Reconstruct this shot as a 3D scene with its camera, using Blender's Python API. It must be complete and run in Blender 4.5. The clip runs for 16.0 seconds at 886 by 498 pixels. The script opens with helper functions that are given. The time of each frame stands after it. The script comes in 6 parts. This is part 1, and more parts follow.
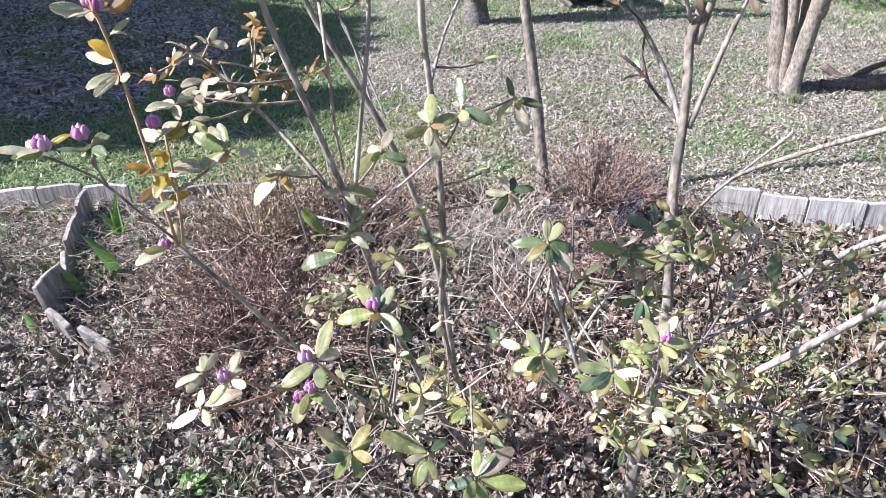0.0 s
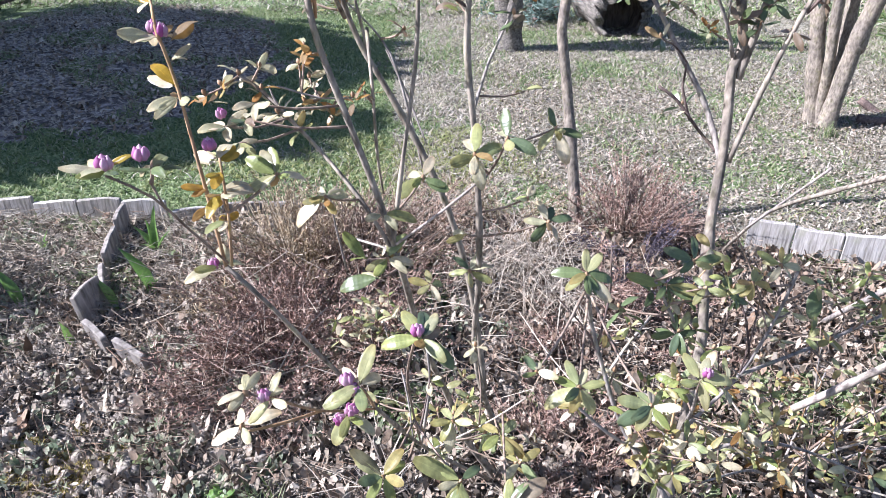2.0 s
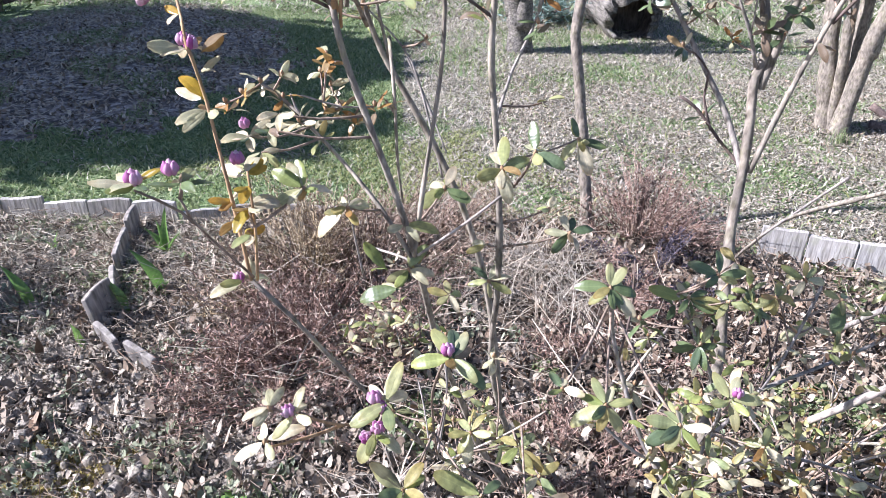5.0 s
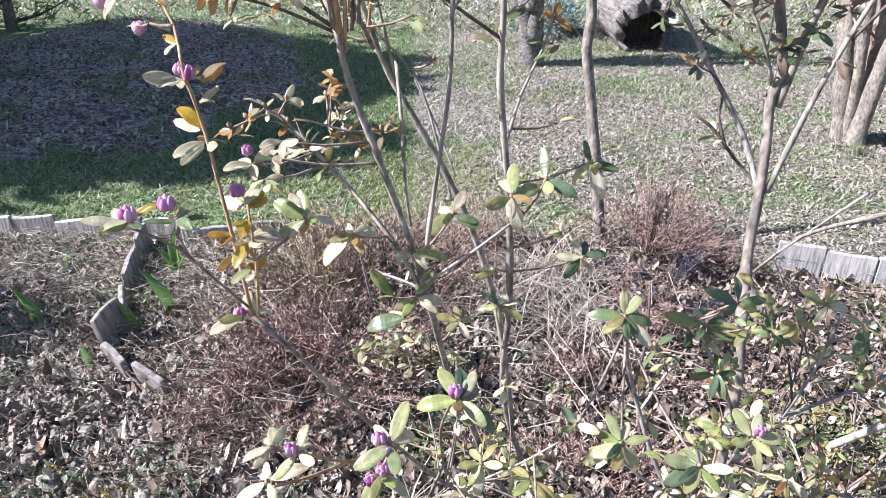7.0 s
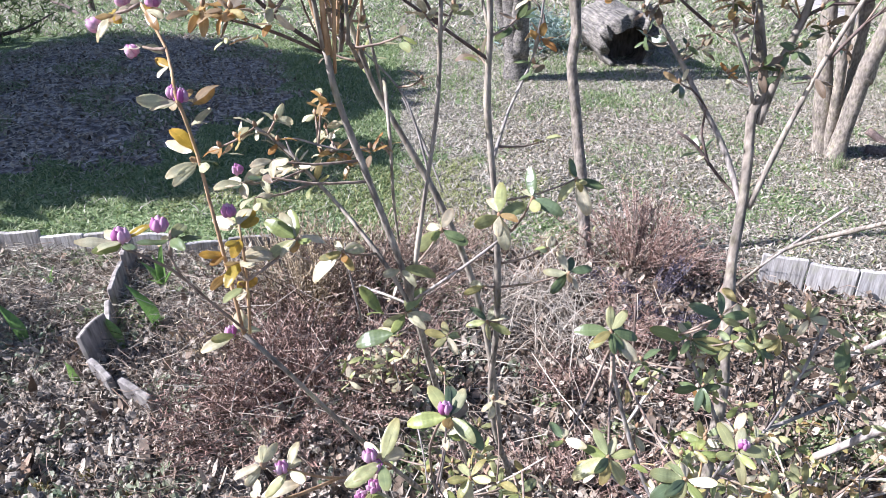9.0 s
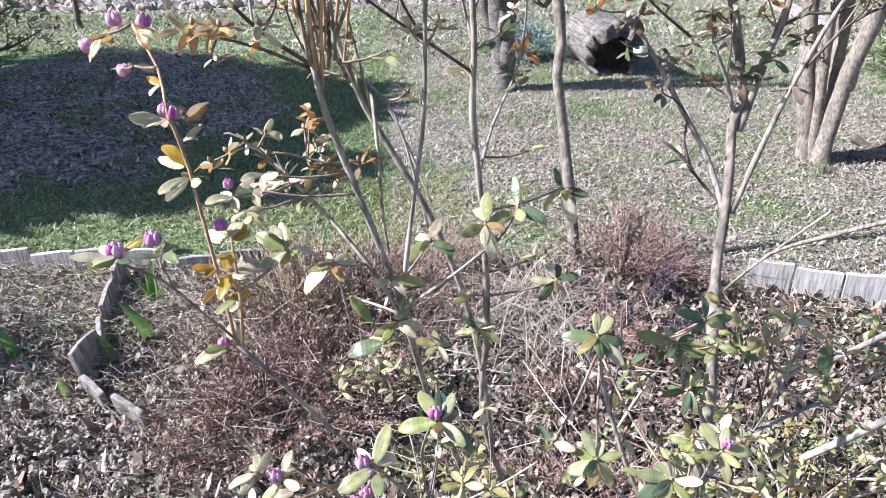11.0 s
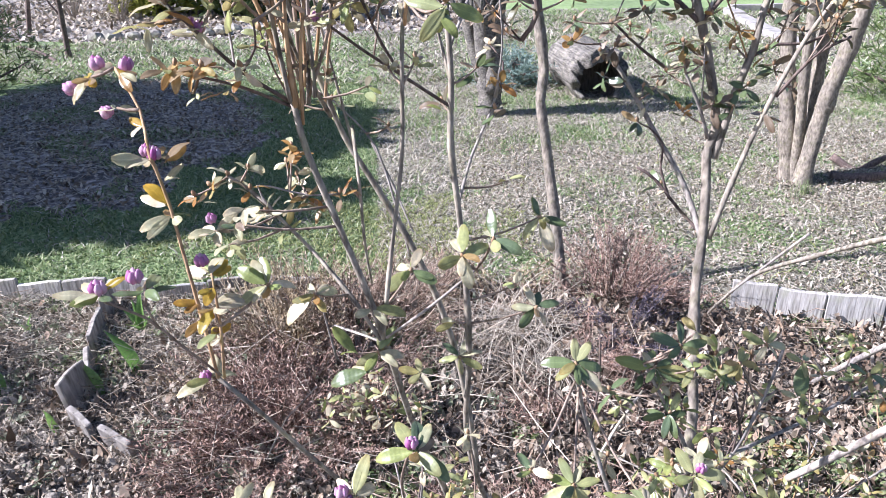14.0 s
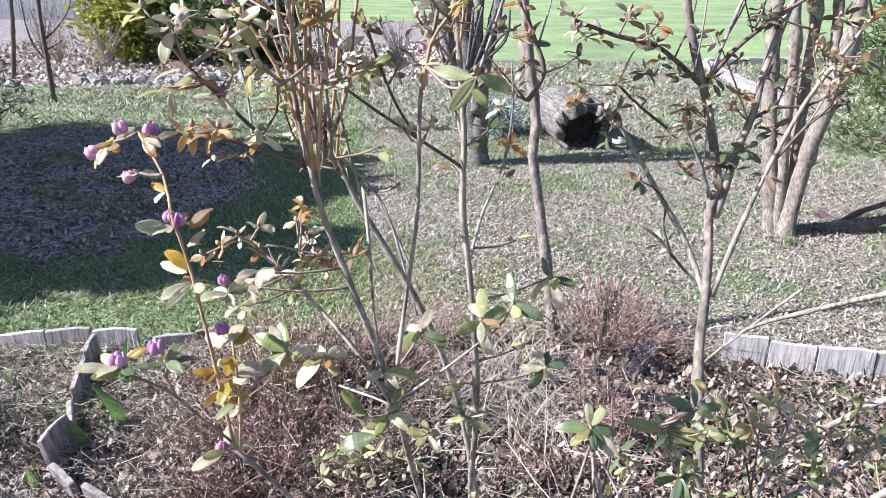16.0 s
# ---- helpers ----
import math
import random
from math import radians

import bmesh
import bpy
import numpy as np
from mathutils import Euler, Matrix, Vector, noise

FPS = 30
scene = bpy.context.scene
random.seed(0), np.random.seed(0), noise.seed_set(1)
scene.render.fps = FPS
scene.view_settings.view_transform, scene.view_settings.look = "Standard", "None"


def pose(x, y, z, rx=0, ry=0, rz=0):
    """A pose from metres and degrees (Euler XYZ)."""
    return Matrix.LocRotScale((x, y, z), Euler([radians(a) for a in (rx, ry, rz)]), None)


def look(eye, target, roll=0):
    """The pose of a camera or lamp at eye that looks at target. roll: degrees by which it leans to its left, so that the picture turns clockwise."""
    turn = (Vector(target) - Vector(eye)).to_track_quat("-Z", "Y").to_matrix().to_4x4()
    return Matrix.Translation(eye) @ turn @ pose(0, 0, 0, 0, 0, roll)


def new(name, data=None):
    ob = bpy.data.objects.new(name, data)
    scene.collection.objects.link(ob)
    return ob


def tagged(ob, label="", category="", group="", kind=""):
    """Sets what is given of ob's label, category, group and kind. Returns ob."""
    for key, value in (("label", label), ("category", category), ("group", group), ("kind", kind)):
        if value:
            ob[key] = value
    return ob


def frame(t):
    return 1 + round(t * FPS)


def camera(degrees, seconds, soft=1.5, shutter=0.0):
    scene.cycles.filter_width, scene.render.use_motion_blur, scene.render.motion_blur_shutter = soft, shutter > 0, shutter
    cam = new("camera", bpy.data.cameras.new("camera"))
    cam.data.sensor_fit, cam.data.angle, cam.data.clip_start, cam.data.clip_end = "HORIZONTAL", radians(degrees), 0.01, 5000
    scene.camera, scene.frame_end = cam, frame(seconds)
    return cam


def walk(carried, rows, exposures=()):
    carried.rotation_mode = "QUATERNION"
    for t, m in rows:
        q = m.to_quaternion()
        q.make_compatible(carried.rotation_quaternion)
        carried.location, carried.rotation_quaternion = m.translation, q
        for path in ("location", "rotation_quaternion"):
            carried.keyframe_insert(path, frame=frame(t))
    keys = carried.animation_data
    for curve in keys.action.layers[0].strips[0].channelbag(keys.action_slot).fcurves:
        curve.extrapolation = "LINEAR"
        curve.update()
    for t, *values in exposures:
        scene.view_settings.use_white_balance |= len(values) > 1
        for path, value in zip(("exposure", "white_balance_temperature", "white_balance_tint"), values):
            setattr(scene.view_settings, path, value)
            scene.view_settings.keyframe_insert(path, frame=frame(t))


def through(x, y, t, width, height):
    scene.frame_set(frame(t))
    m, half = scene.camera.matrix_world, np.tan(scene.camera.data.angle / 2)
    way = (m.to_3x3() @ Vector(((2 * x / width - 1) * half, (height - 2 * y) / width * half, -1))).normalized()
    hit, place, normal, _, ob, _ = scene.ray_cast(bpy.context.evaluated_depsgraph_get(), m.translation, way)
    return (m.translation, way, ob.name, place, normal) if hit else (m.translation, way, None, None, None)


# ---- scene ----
EXPOSURE = 1.52
cam = camera(62.33, 16.0, soft=0.7)
METRES, EYE, TILT, LEAN, TURN = 1.0, 1.684, -30.0, 0.3, 0.0
ROWS = [
    (0.0, 0.0000, -0.0000, 0.0000, 0.00, 0.00, 0.00),
    (0.5, -0.0101, -0.0003, -0.0040, 0.63, -0.04, -0.22),
    (1.0, -0.0182, -0.0110, -0.0102, 1.34, 0.03, -1.14),
    (1.5, -0.0171, -0.0084, -0.0064, 0.77, 0.97, -1.60),
    (2.0, -0.0256, -0.0098, 0.0065, 1.91, 1.73, -1.89),
    (2.5, -0.0358, 0.0128, 0.0085, 1.09, 0.70, -1.21),
    (3.0, -0.0448, 0.0190, 0.0113, 0.88, 0.74, -0.99),
    (3.5, -0.0569, 0.0092, 0.0167, 0.68, 1.80, -1.35),
    (4.0, -0.0557, -0.0041, 0.0111, 1.86, 1.90, -2.49),
    (4.2, -0.0636, -0.0055, 0.0135, 1.93, 1.46, -2.80),
    (6.3, -0.0500, 0.0249, 0.0456, 2.75, 2.18, -1.80),
    (6.5, -0.0493, 0.0251, 0.0463, 2.67, 1.90, -2.00),
    (7.0, -0.0563, 0.0366, 0.0584, 3.17, 2.52, -2.24),
    (7.5, -0.0670, 0.0442, 0.0595, 3.61, 2.45, -2.32),
    (8.0, -0.0665, 0.0421, 0.0613, 2.74, 2.77, -2.15),
    (8.5, -0.0677, 0.0367, 0.0710, 2.02, 3.55, -2.03),
    (8.7, -0.0630, 0.0309, 0.0698, 2.15, 3.47, -1.96),
    (10.8, -0.0514, -0.0095, 0.0571, 1.76, 4.47, -1.37),
    (11.0, -0.0530, -0.0034, 0.0617, 1.53, 4.39, -0.92),
    (11.5, -0.0717, -0.0051, 0.0672, 0.60, 4.46, 0.69),
    (12.0, -0.0863, -0.0153, 0.0843, 0.56, 5.78, 1.08),
    (12.5, -0.0734, -0.0168, 0.0796, -0.16, 5.81, 1.25),
    (13.0, -0.0635, -0.0216, 0.0803, 0.14, 6.03, 0.78),
    (13.5, -0.0381, -0.0347, 0.0763, 0.41, 6.30, 0.58),
    (14.0, -0.0314, -0.0315, 0.0729, 0.92, 6.17, -0.15),
    (14.5, -0.0335, -0.0178, 0.0838, 1.09, 6.17, -0.27),
    (15.0, -0.0671, 0.0030, 0.0955, 2.82, 6.93, -0.16),
    (15.5, -0.1005, 0.0044, 0.1071, 1.46, 7.51, -0.68),
    (16.0, -0.0916, -0.0253, 0.1045, -0.65, 9.67, -0.25),
]
walk(cam, [(t, pose(0, 0, EYE, TILT, LEAN, TURN) @ pose(METRES * x, METRES * y, METRES * z, 90 + pitch, roll, yaw)) for t, x, y, z, yaw, pitch, roll in ROWS],
     exposures=((0.0, EXPOSURE, 5560, 21.4), (16.0, EXPOSURE, 5560, 21.4)))

# ---- world and sun ----
TO_SUN = Vector((-0.95, -0.14, 0.74)).normalized()
world = bpy.data.worlds.new("sky")
scene.world = world
world.use_nodes = True
wn = world.node_tree.nodes
sky = wn.new("ShaderNodeTexSky")
sky.sky_type = "NISHITA"
sky.sun_disc = False
sky.sun_elevation = math.asin(TO_SUN.z)
sky.sun_rotation = math.atan2(TO_SUN.x, TO_SUN.y)
wn["Background"].inputs["Strength"].default_value = 0.060
world.node_tree.links.new(sky.outputs[0], wn["Background"].inputs[0])
sun = new("sun", bpy.data.lights.new("sun", "SUN"))
sun.data.energy = 5.0
sun.data.angle = radians(0.55)
sun.data.color = (1.0, 0.96, 0.895)
sun.matrix_world = look(Vector((0, 0, 0)) + TO_SUN * 20, (0, 0, 0))


# ---- materials ----
def material(name, rough=0.8, spec=0.3):
    m = bpy.data.materials.new(name)
    m.use_nodes = True
    b = m.node_tree.nodes["Principled BSDF"]
    b.inputs["Roughness"].default_value = rough
    b.inputs["Specular IOR Level"].default_value = spec
    return m, m.node_tree.nodes, m.node_tree.links, b


def noise_node(n, l, scale, detail=4.0, stretch=None, rough=0.55):
    tex = n.new("ShaderNodeTexNoise")
    tex.inputs["Scale"].default_value = scale
    tex.inputs["Detail"].default_value = detail
    tex.inputs["Roughness"].default_value = rough
    co = n.new("ShaderNodeTexCoord")
    if stretch:
        mp = n.new("ShaderNodeMapping")
        mp.inputs["Scale"].default_value = stretch
        l.new(co.outputs["Object"], mp.inputs[0])
        l.new(mp.outputs[0], tex.inputs[0])
    else:
        l.new(co.outputs["Object"], tex.inputs[0])
    return tex.outputs[0]


def ramp(n, l, source, *stops):
    r = n.new("ShaderNodeValToRGB")
    e = r.color_ramp.elements
    while len(e) < len(stops):
        e.new(0.5)
    for k, (p, c) in zip(e, stops):
        k.position = p
        k.color = (*c, 1)
    l.new(source, r.inputs[0])
    return r.outputs[0]


def mix(n, l, fac, a, b, mode="MIX"):
    x = n.new("ShaderNodeMix")
    x.data_type = "RGBA"
    x.blend_type = mode
    for socket, v in ((x.inputs[0], fac), (x.inputs[6], a), (x.inputs[7], b)):
        if isinstance(v, bpy.types.NodeSocket):
            l.new(v, socket)
        elif isinstance(v, tuple):
            socket.default_value = (*v, 1)
        else:
            socket.default_value = v
    return x.outputs[2]


def bump(n, l, b, height, strength, distance):
    k = n.new("ShaderNodeBump")
    k.inputs["Strength"].default_value = strength
    k.inputs["Distance"].default_value = distance
    l.new(height, k.inputs["Height"])
    l.new(k.outputs[0], b.inputs["Normal"])


def pick(n, l):
    """A value from 0 to 1 that differs from piece to piece."""
    o, g = n.new("ShaderNodeObjectInfo"), n.new("ShaderNodeNewGeometry")
    a = n.new("ShaderNodeMath")
    l.new(o.outputs["Random"], a.inputs[0])
    l.new(g.outputs["Random Per Island"], a.inputs[1])
    f = n.new("ShaderNodeMath")
    f.operation = "FRACT"
    l.new(a.outputs[0], f.inputs[0])
    return f.outputs[0]


def foliage(name, colours, rough=0.36, through=0.38, spec=0.5, warm=(1.0, 1.0, 1.0), rib=False):
    """Leaf material: colours picked per leaf, mottled, with light passing through the blade."""
    m, n, l, b = material(name, rough, spec)
    k = len(colours)
    col = ramp(n, l, pick(n, l), *[(i / max(1, k - 1), c) for i, c in enumerate(colours)])
    mott = ramp(n, l, noise_node(n, l, 90, 3), (0.3, (0.72, 0.72, 0.7)), (0.7, (1.15, 1.12, 1.05)))
    col = mix(n, l, 1.0, col, mott, "MULTIPLY")
    relief = noise_node(n, l, 160, 2)
    if rib:
        uv = n.new("ShaderNodeUVMap")
        sep = n.new("ShaderNodeSeparateXYZ")
        l.new(uv.outputs[0], sep.inputs[0])
        vein = ramp(n, l, sep.outputs[1], (0.0, (0.88, 0.86, 0.80)), (0.40, (0.98, 0.98, 0.96)), (0.465, (1.0, 1.0, 1.0)), (0.5, (1.22, 1.2, 1.14)), (0.535, (1.0, 1.0, 1.0)), (1.0, (0.9, 0.88, 0.82)))
        col = mix(n, l, 1.0, col, vein, "MULTIPLY")
        tip = ramp(n, l, sep.outputs[0], (0.0, (1.0, 1.0, 1.0)), (0.72, (1.0, 1.0, 1.0)), (1.0, (0.95, 0.74, 0.55)))
        col = mix(n, l, noise_node(n, l, 30, 2), col, mix(n, l, 1.0, col, tip, "MULTIPLY"))
        side = n.new("ShaderNodeTexWave")
        side.wave_type = "BANDS"
        side.bands_direction = "X"
        side.inputs["Scale"].default_value = 2.6
        side.inputs["Distortion"].default_value = 1.5
        l.new(uv.outputs[0], side.inputs[0])
        relief = side.outputs[0]
    l.new(col, b.inputs["Base Color"])
    bump(n, l, b, relief, 0.12 if rib else 0.3, 0.0008)
    if through:
        t = n.new("ShaderNodeBsdfTranslucent")
        l.new(mix(n, l, 1.0, col, warm, "MULTIPLY"), t.inputs[0])
        s = n.new("ShaderNodeMixShader")
        s.inputs[0].default_value = through
        l.new(b.outputs[0], s.inputs[1])
        l.new(t.outputs[0], s.inputs[2])
        l.new(s.outputs[0], n["Material Output"].inputs[0])
    return m


def bark(name, dark, light, scale=60.0, stretch=(1, 1, 0.35), rough=0.85, relief=0.6, pieces=False):
    m, n, l, b = material(name, rough, 0.25)
    fine = noise_node(n, l, scale, 6, stretch)
    col = ramp(n, l, fine, (0.32, dark), (0.66, light))
    blot = ramp(n, l, noise_node(n, l, scale * 0.17, 3), (0.35, (0.7, 0.7, 0.7)), (0.7, (1.2, 1.18, 1.12)))
    col = mix(n, l, 1.0, col, blot, "MULTIPLY")
    moss = ramp(n, l, noise_node(n, l, scale * 0.4, 5), (0.52, (1.0, 1.0, 1.0)), (0.72, (0.86, 0.92, 0.72)))
    col = mix(n, l, 1.0, col, moss, "MULTIPLY")
    if pieces:
        col = mix(n, l, 1.0, col, ramp(n, l, pick(n, l), (0.0, (0.62, 0.60, 0.58)), (0.5, (0.9, 0.9, 0.9)), (1.0, (1.15, 1.12, 1.08))), "MULTIPLY")
    l.new(col, b.inputs["Base Color"])
    bump(n, l, b, fine, relief, 0.004)
    return m


def earth(name, dark, mid, light, grain=55.0, patch=3.0, tint=(1, 1, 1), relief=0.9):
    m, n, l, b = material(name, 0.95, 0.15)
    fine = noise_node(n, l, grain, 8, None, 0.68)
    col = ramp(n, l, fine, (0.30, dark), (0.48, mid), (0.66, light))
    big = ramp(n, l, noise_node(n, l, patch, 4), (0.35, (0.65, 0.65, 0.65)), (0.68, tint))
    l.new(mix(n, l, 1.0, col, big, "MULTIPLY"), b.inputs["Base Color"])
    bump(n, l, b, fine, relief, 0.02)
    return m


LEAF = {
    "green": foliage("rhododendron_leaf_green", [(0.22, 0.27, 0.09), (0.34, 0.39, 0.14), (0.47, 0.47, 0.25), (0.27, 0.33, 0.16)], rib=True),
    "pale": foliage("rhododendron_leaf_pale", [(0.54, 0.52, 0.34), (0.64, 0.58, 0.43), (0.48, 0.49, 0.31), (0.66, 0.57, 0.43)], rib=True),
    "yellow": foliage("rhododendron_leaf_yellow", [(0.43, 0.43, 0.18), (0.50, 0.42, 0.18), (0.37, 0.41, 0.18), (0.49, 0.47, 0.26)], through=0.55, rib=True),
    "gold": foliage("rhododendron_leaf_gold", [(0.52, 0.36, 0.05), (0.46, 0.38, 0.08), (0.55, 0.34, 0.06)], through=0.55, rib=True),
    "orange": foliage("rhododendron_leaf_orange", [(0.44, 0.23, 0.08), (0.44, 0.31, 0.12), (0.42, 0.33, 0.24)], through=0.55, rib=True),
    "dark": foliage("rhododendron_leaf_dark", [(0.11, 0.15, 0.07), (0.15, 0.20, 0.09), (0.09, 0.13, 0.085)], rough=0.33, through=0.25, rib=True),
    "brown": foliage("rhododendron_leaf_bronze", [(0.19, 0.145, 0.10), (0.30, 0.225, 0.165), (0.16, 0.16, 0.09), (0.42, 0.34, 0.27)], rib=True),
}
PETAL = foliage("purple_bud", [(0.62, 0.30, 0.52), (0.76, 0.55, 0.68), (0.48, 0.13, 0.38), (0.72, 0.42, 0.60)], rough=0.5, through=0.4)
BUD = foliage("brown_bud", [(0.28, 0.17, 0.09), (0.36, 0.24, 0.14)], rough=0.6, through=0.0)
BARK = bark("shrub_bark", (0.12, 0.10, 0.08), (0.42, 0.37, 0.30), 75)
TWIG = bark("young_twig_bark", (0.30, 0.18, 0.095), (0.54, 0.37, 0.215), 90)
GREYTWIG = bark("grey_twig_bark", (0.16, 0.14, 0.125), (0.40, 0.36, 0.325), 90)
BROWNTWIG = bark("brown_twig_bark", (0.17, 0.12, 0.09), (0.36, 0.28, 0.22), 90)
DARKTWIG = bark("dark_twig_bark", (0.07, 0.05, 0.045), (0.20, 0.15, 0.13), 90)
TREEBARK = bark("tree_bark", (0.12, 0.10, 0.08), (0.31, 0.27, 0.22), 70, (1, 1, 0.45), 0.9, 0.8)
CUTWOOD = bark("pale_stem_bark", (0.30, 0.25, 0.21), (0.58, 0.51, 0.44), 70)
LOGBARK = bark("weathered_log", (0.05, 0.044, 0.038), (0.23, 0.21, 0.185), 60, (1, 0.07, 1), 0.9, 1.0)
LOGDARK = bark("rotten_log_heart", (0.045, 0.035, 0.03), (0.17, 0.135, 0.11), 30)
BOARD = bark("weathered_board", (0.24, 0.225, 0.205), (0.61, 0.585, 0.55), 32, (3.0, 3.0, 0.25), 0.9, 0.7, True)
BOARDGREY = bark("dark_weathered_board", (0.12, 0.108, 0.098), (0.36, 0.33, 0.30), 32, (1, 1, 0.3), 0.9, 0.5, True)
STONE = bark("field_stone", (0.15, 0.14, 0.12), (0.40, 0.375, 0.33), 9, (1, 1, 1))
SLAB = bark("pale_concrete", (0.27, 0.25, 0.23), (0.42, 0.39, 0.36), 8, (1, 1, 1))
FENCE = bark("grey_fence_paint", (0.30, 0.31, 0.33), (0.42, 0.43, 0.45), 6, (4, 4, 0.3))
SOIL = earth("bed_soil", (0.016, 0.014, 0.011), (0.125, 0.108, 0.088), (0.46, 0.41, 0.345), 44, 3.5)
CLOD = bark("soil_clods", (0.075, 0.064, 0.052), (0.45, 0.40, 0.335), 90, (1, 1, 1), 0.95, 1.0)
TURF = earth("thin_turf", (0.045, 0.042, 0.03), (0.18, 0.168, 0.12), (0.54, 0.51, 0.44), 38, 1.6, (1.08, 1.07, 1.0))
GREENTURF = earth("green_turf", (0.04, 0.06, 0.027), (0.14, 0.20, 0.085), (0.34, 0.39, 0.22), 38, 1.6, (1.1, 1.1, 1.0))
MULCH = earth("bark_mulch", (0.03, 0.027, 0.024), (0.19, 0.165, 0.145), (0.58, 0.52, 0.46), 18, 4.0)
FARLAWN = earth("far_lawn", (0.12, 0.17, 0.075), (0.20, 0.27, 0.12), (0.28, 0.35, 0.18), 7, 0.35, (1.1, 1.1, 0.95), 0.3)
LITTER = foliage("dead_leaves", [(0.06, 0.048, 0.04), (0.22, 0.18, 0.14), (0.38, 0.33, 0.27), (0.52, 0.46, 0.38), (0.13, 0.10, 0.075), (0.30, 0.23, 0.17), (0.42, 0.37, 0.31), (0.19, 0.16, 0.12)], rough=0.75, through=0.04, spec=0.08)
LITTERBROWN = foliage("brown_dead_leaves", [(0.04, 0.031, 0.025), (0.18, 0.13, 0.095), (0.30, 0.235, 0.18), (0.08, 0.058, 0.045), (0.38, 0.32, 0.255), (0.24, 0.165, 0.115), (0.13, 0.095, 0.072), (0.44, 0.385, 0.31)], rough=0.75, through=0.04, spec=0.08)
HAY = foliage("collapsed_hay", [(0.16, 0.13, 0.10), (0.38, 0.33, 0.265), (0.52, 0.47, 0.395), (0.24, 0.20, 0.155)], rough=0.75, through=0.04, spec=0.08)
STRAW = foliage("dry_straw", [(0.46, 0.41, 0.31), (0.64, 0.59, 0.49), (0.32, 0.28, 0.22), (0.74, 0.70, 0.62)], rough=0.7, through=0.2, spec=0.08)
LAWNSTRAW = foliage("dry_lawn_blades", [(0.23, 0.20, 0.15), (0.51, 0.46, 0.38), (0.12, 0.105, 0.078), (0.60, 0.56, 0.49), (0.33, 0.295, 0.235)], rough=0.75, through=0.2, spec=0.08)
GRASS = foliage("grass_blades", [(0.08, 0.135, 0.05), (0.205, 0.27, 0.105), (0.39, 0.42, 0.24), (0.135, 0.195, 0.08), (0.28, 0.325, 0.15)], rough=0.5, through=0.4)
WEED = foliage("grey_green_weeds", [(0.12, 0.17, 0.09), (0.24, 0.27, 0.17), (0.36, 0.38, 0.28), (0.17, 0.20, 0.10)], rough=0.6, through=0.3)
SHOOT = foliage("tulip_leaf_green", [(0.15, 0.28, 0.07), (0.24, 0.38, 0.11)], rough=0.4, through=0.45)
HEATH = foliage("brown_heather", [(0.04, 0.028, 0.022), (0.25, 0.175, 0.135), (0.50, 0.40, 0.32), (0.09, 0.062, 0.047), (0.35, 0.245, 0.19), (0.16, 0.11, 0.08), (0.56, 0.48, 0.40)], rough=0.8, through=0.04, spec=0.08)
HEATHRED = foliage("red_heather", [(0.05, 0.033, 0.026), (0.36, 0.24, 0.195), (0.19, 0.115, 0.092), (0.50, 0.39, 0.33), (0.12, 0.078, 0.06), (0.43, 0.315, 0.255)], rough=0.8, through=0.04, spec=0.08)
HEATHGREEN = foliage("olive_heather", [(0.05, 0.038, 0.025), (0.35, 0.27, 0.165), (0.19, 0.13, 0.09), (0.46, 0.385, 0.26), (0.52, 0.45, 0.34), (0.12, 0.088, 0.055)], rough=0.8, through=0.04, spec=0.08)
PLUM = foliage("dark_purple_foliage", [(0.03, 0.024, 0.034), (0.075, 0.062, 0.085), (0.15, 0.13, 0.165), (0.045, 0.033, 0.04)], rough=0.6, through=0.1)
BRIGHTMOSS = foliage("yellow_green_moss_grass", [(0.27, 0.30, 0.10), (0.38, 0.39, 0.17), (0.22, 0.26, 0.09), (0.46, 0.45, 0.26)], rough=0.6, through=0.4)
NEEDLE = foliage("pine_needles", [(0.06, 0.10, 0.035), (0.11, 0.16, 0.05), (0.16, 0.20, 0.07)], rough=0.5, through=0.2)
JUNIPER = foliage("blue_green_juniper", [(0.10, 0.16, 0.14), (0.17, 0.25, 0.22), (0.24, 0.31, 0.28)], rough=0.6, through=0.2)
THUJA = foliage("golden_conifer", [(0.30, 0.32, 0.05), (0.40, 0.40, 0.07), (0.22, 0.27, 0.06)], rough=0.6, through=0.3)
MOSS = foliage("ochre_moss", [(0.34, 0.28, 0.08), (0.44, 0.36, 0.13), (0.25, 0.22, 0.06)], rough=0.9, through=0.1)


# ---- mesh helpers ----
def mesh_of(name, verts, faces, mat, smooth=True):
    me = bpy.data.meshes.new(name)
    me.from_pydata([tuple(v) for v in verts], [], faces)
    for x in (mat if isinstance(mat, list) else [mat]):
        me.materials.append(x)
    if smooth:
        me.polygons.foreach_set("use_smooth", [True] * len(me.polygons))
    me.update()
    return me


def part(name, me, parent, label="", at=None):
    ob = new(name, me)
    ob.parent = parent
    if at is not None:
        ob.matrix_basis = at
    if label:
        ob["label"] = label
    return ob


def thing(name, at, label, category, group="", kind=""):
    e = new(name)
    e.location = at
    e.empty_display_size = 0.05
    return tagged(e, label, category, group, kind)


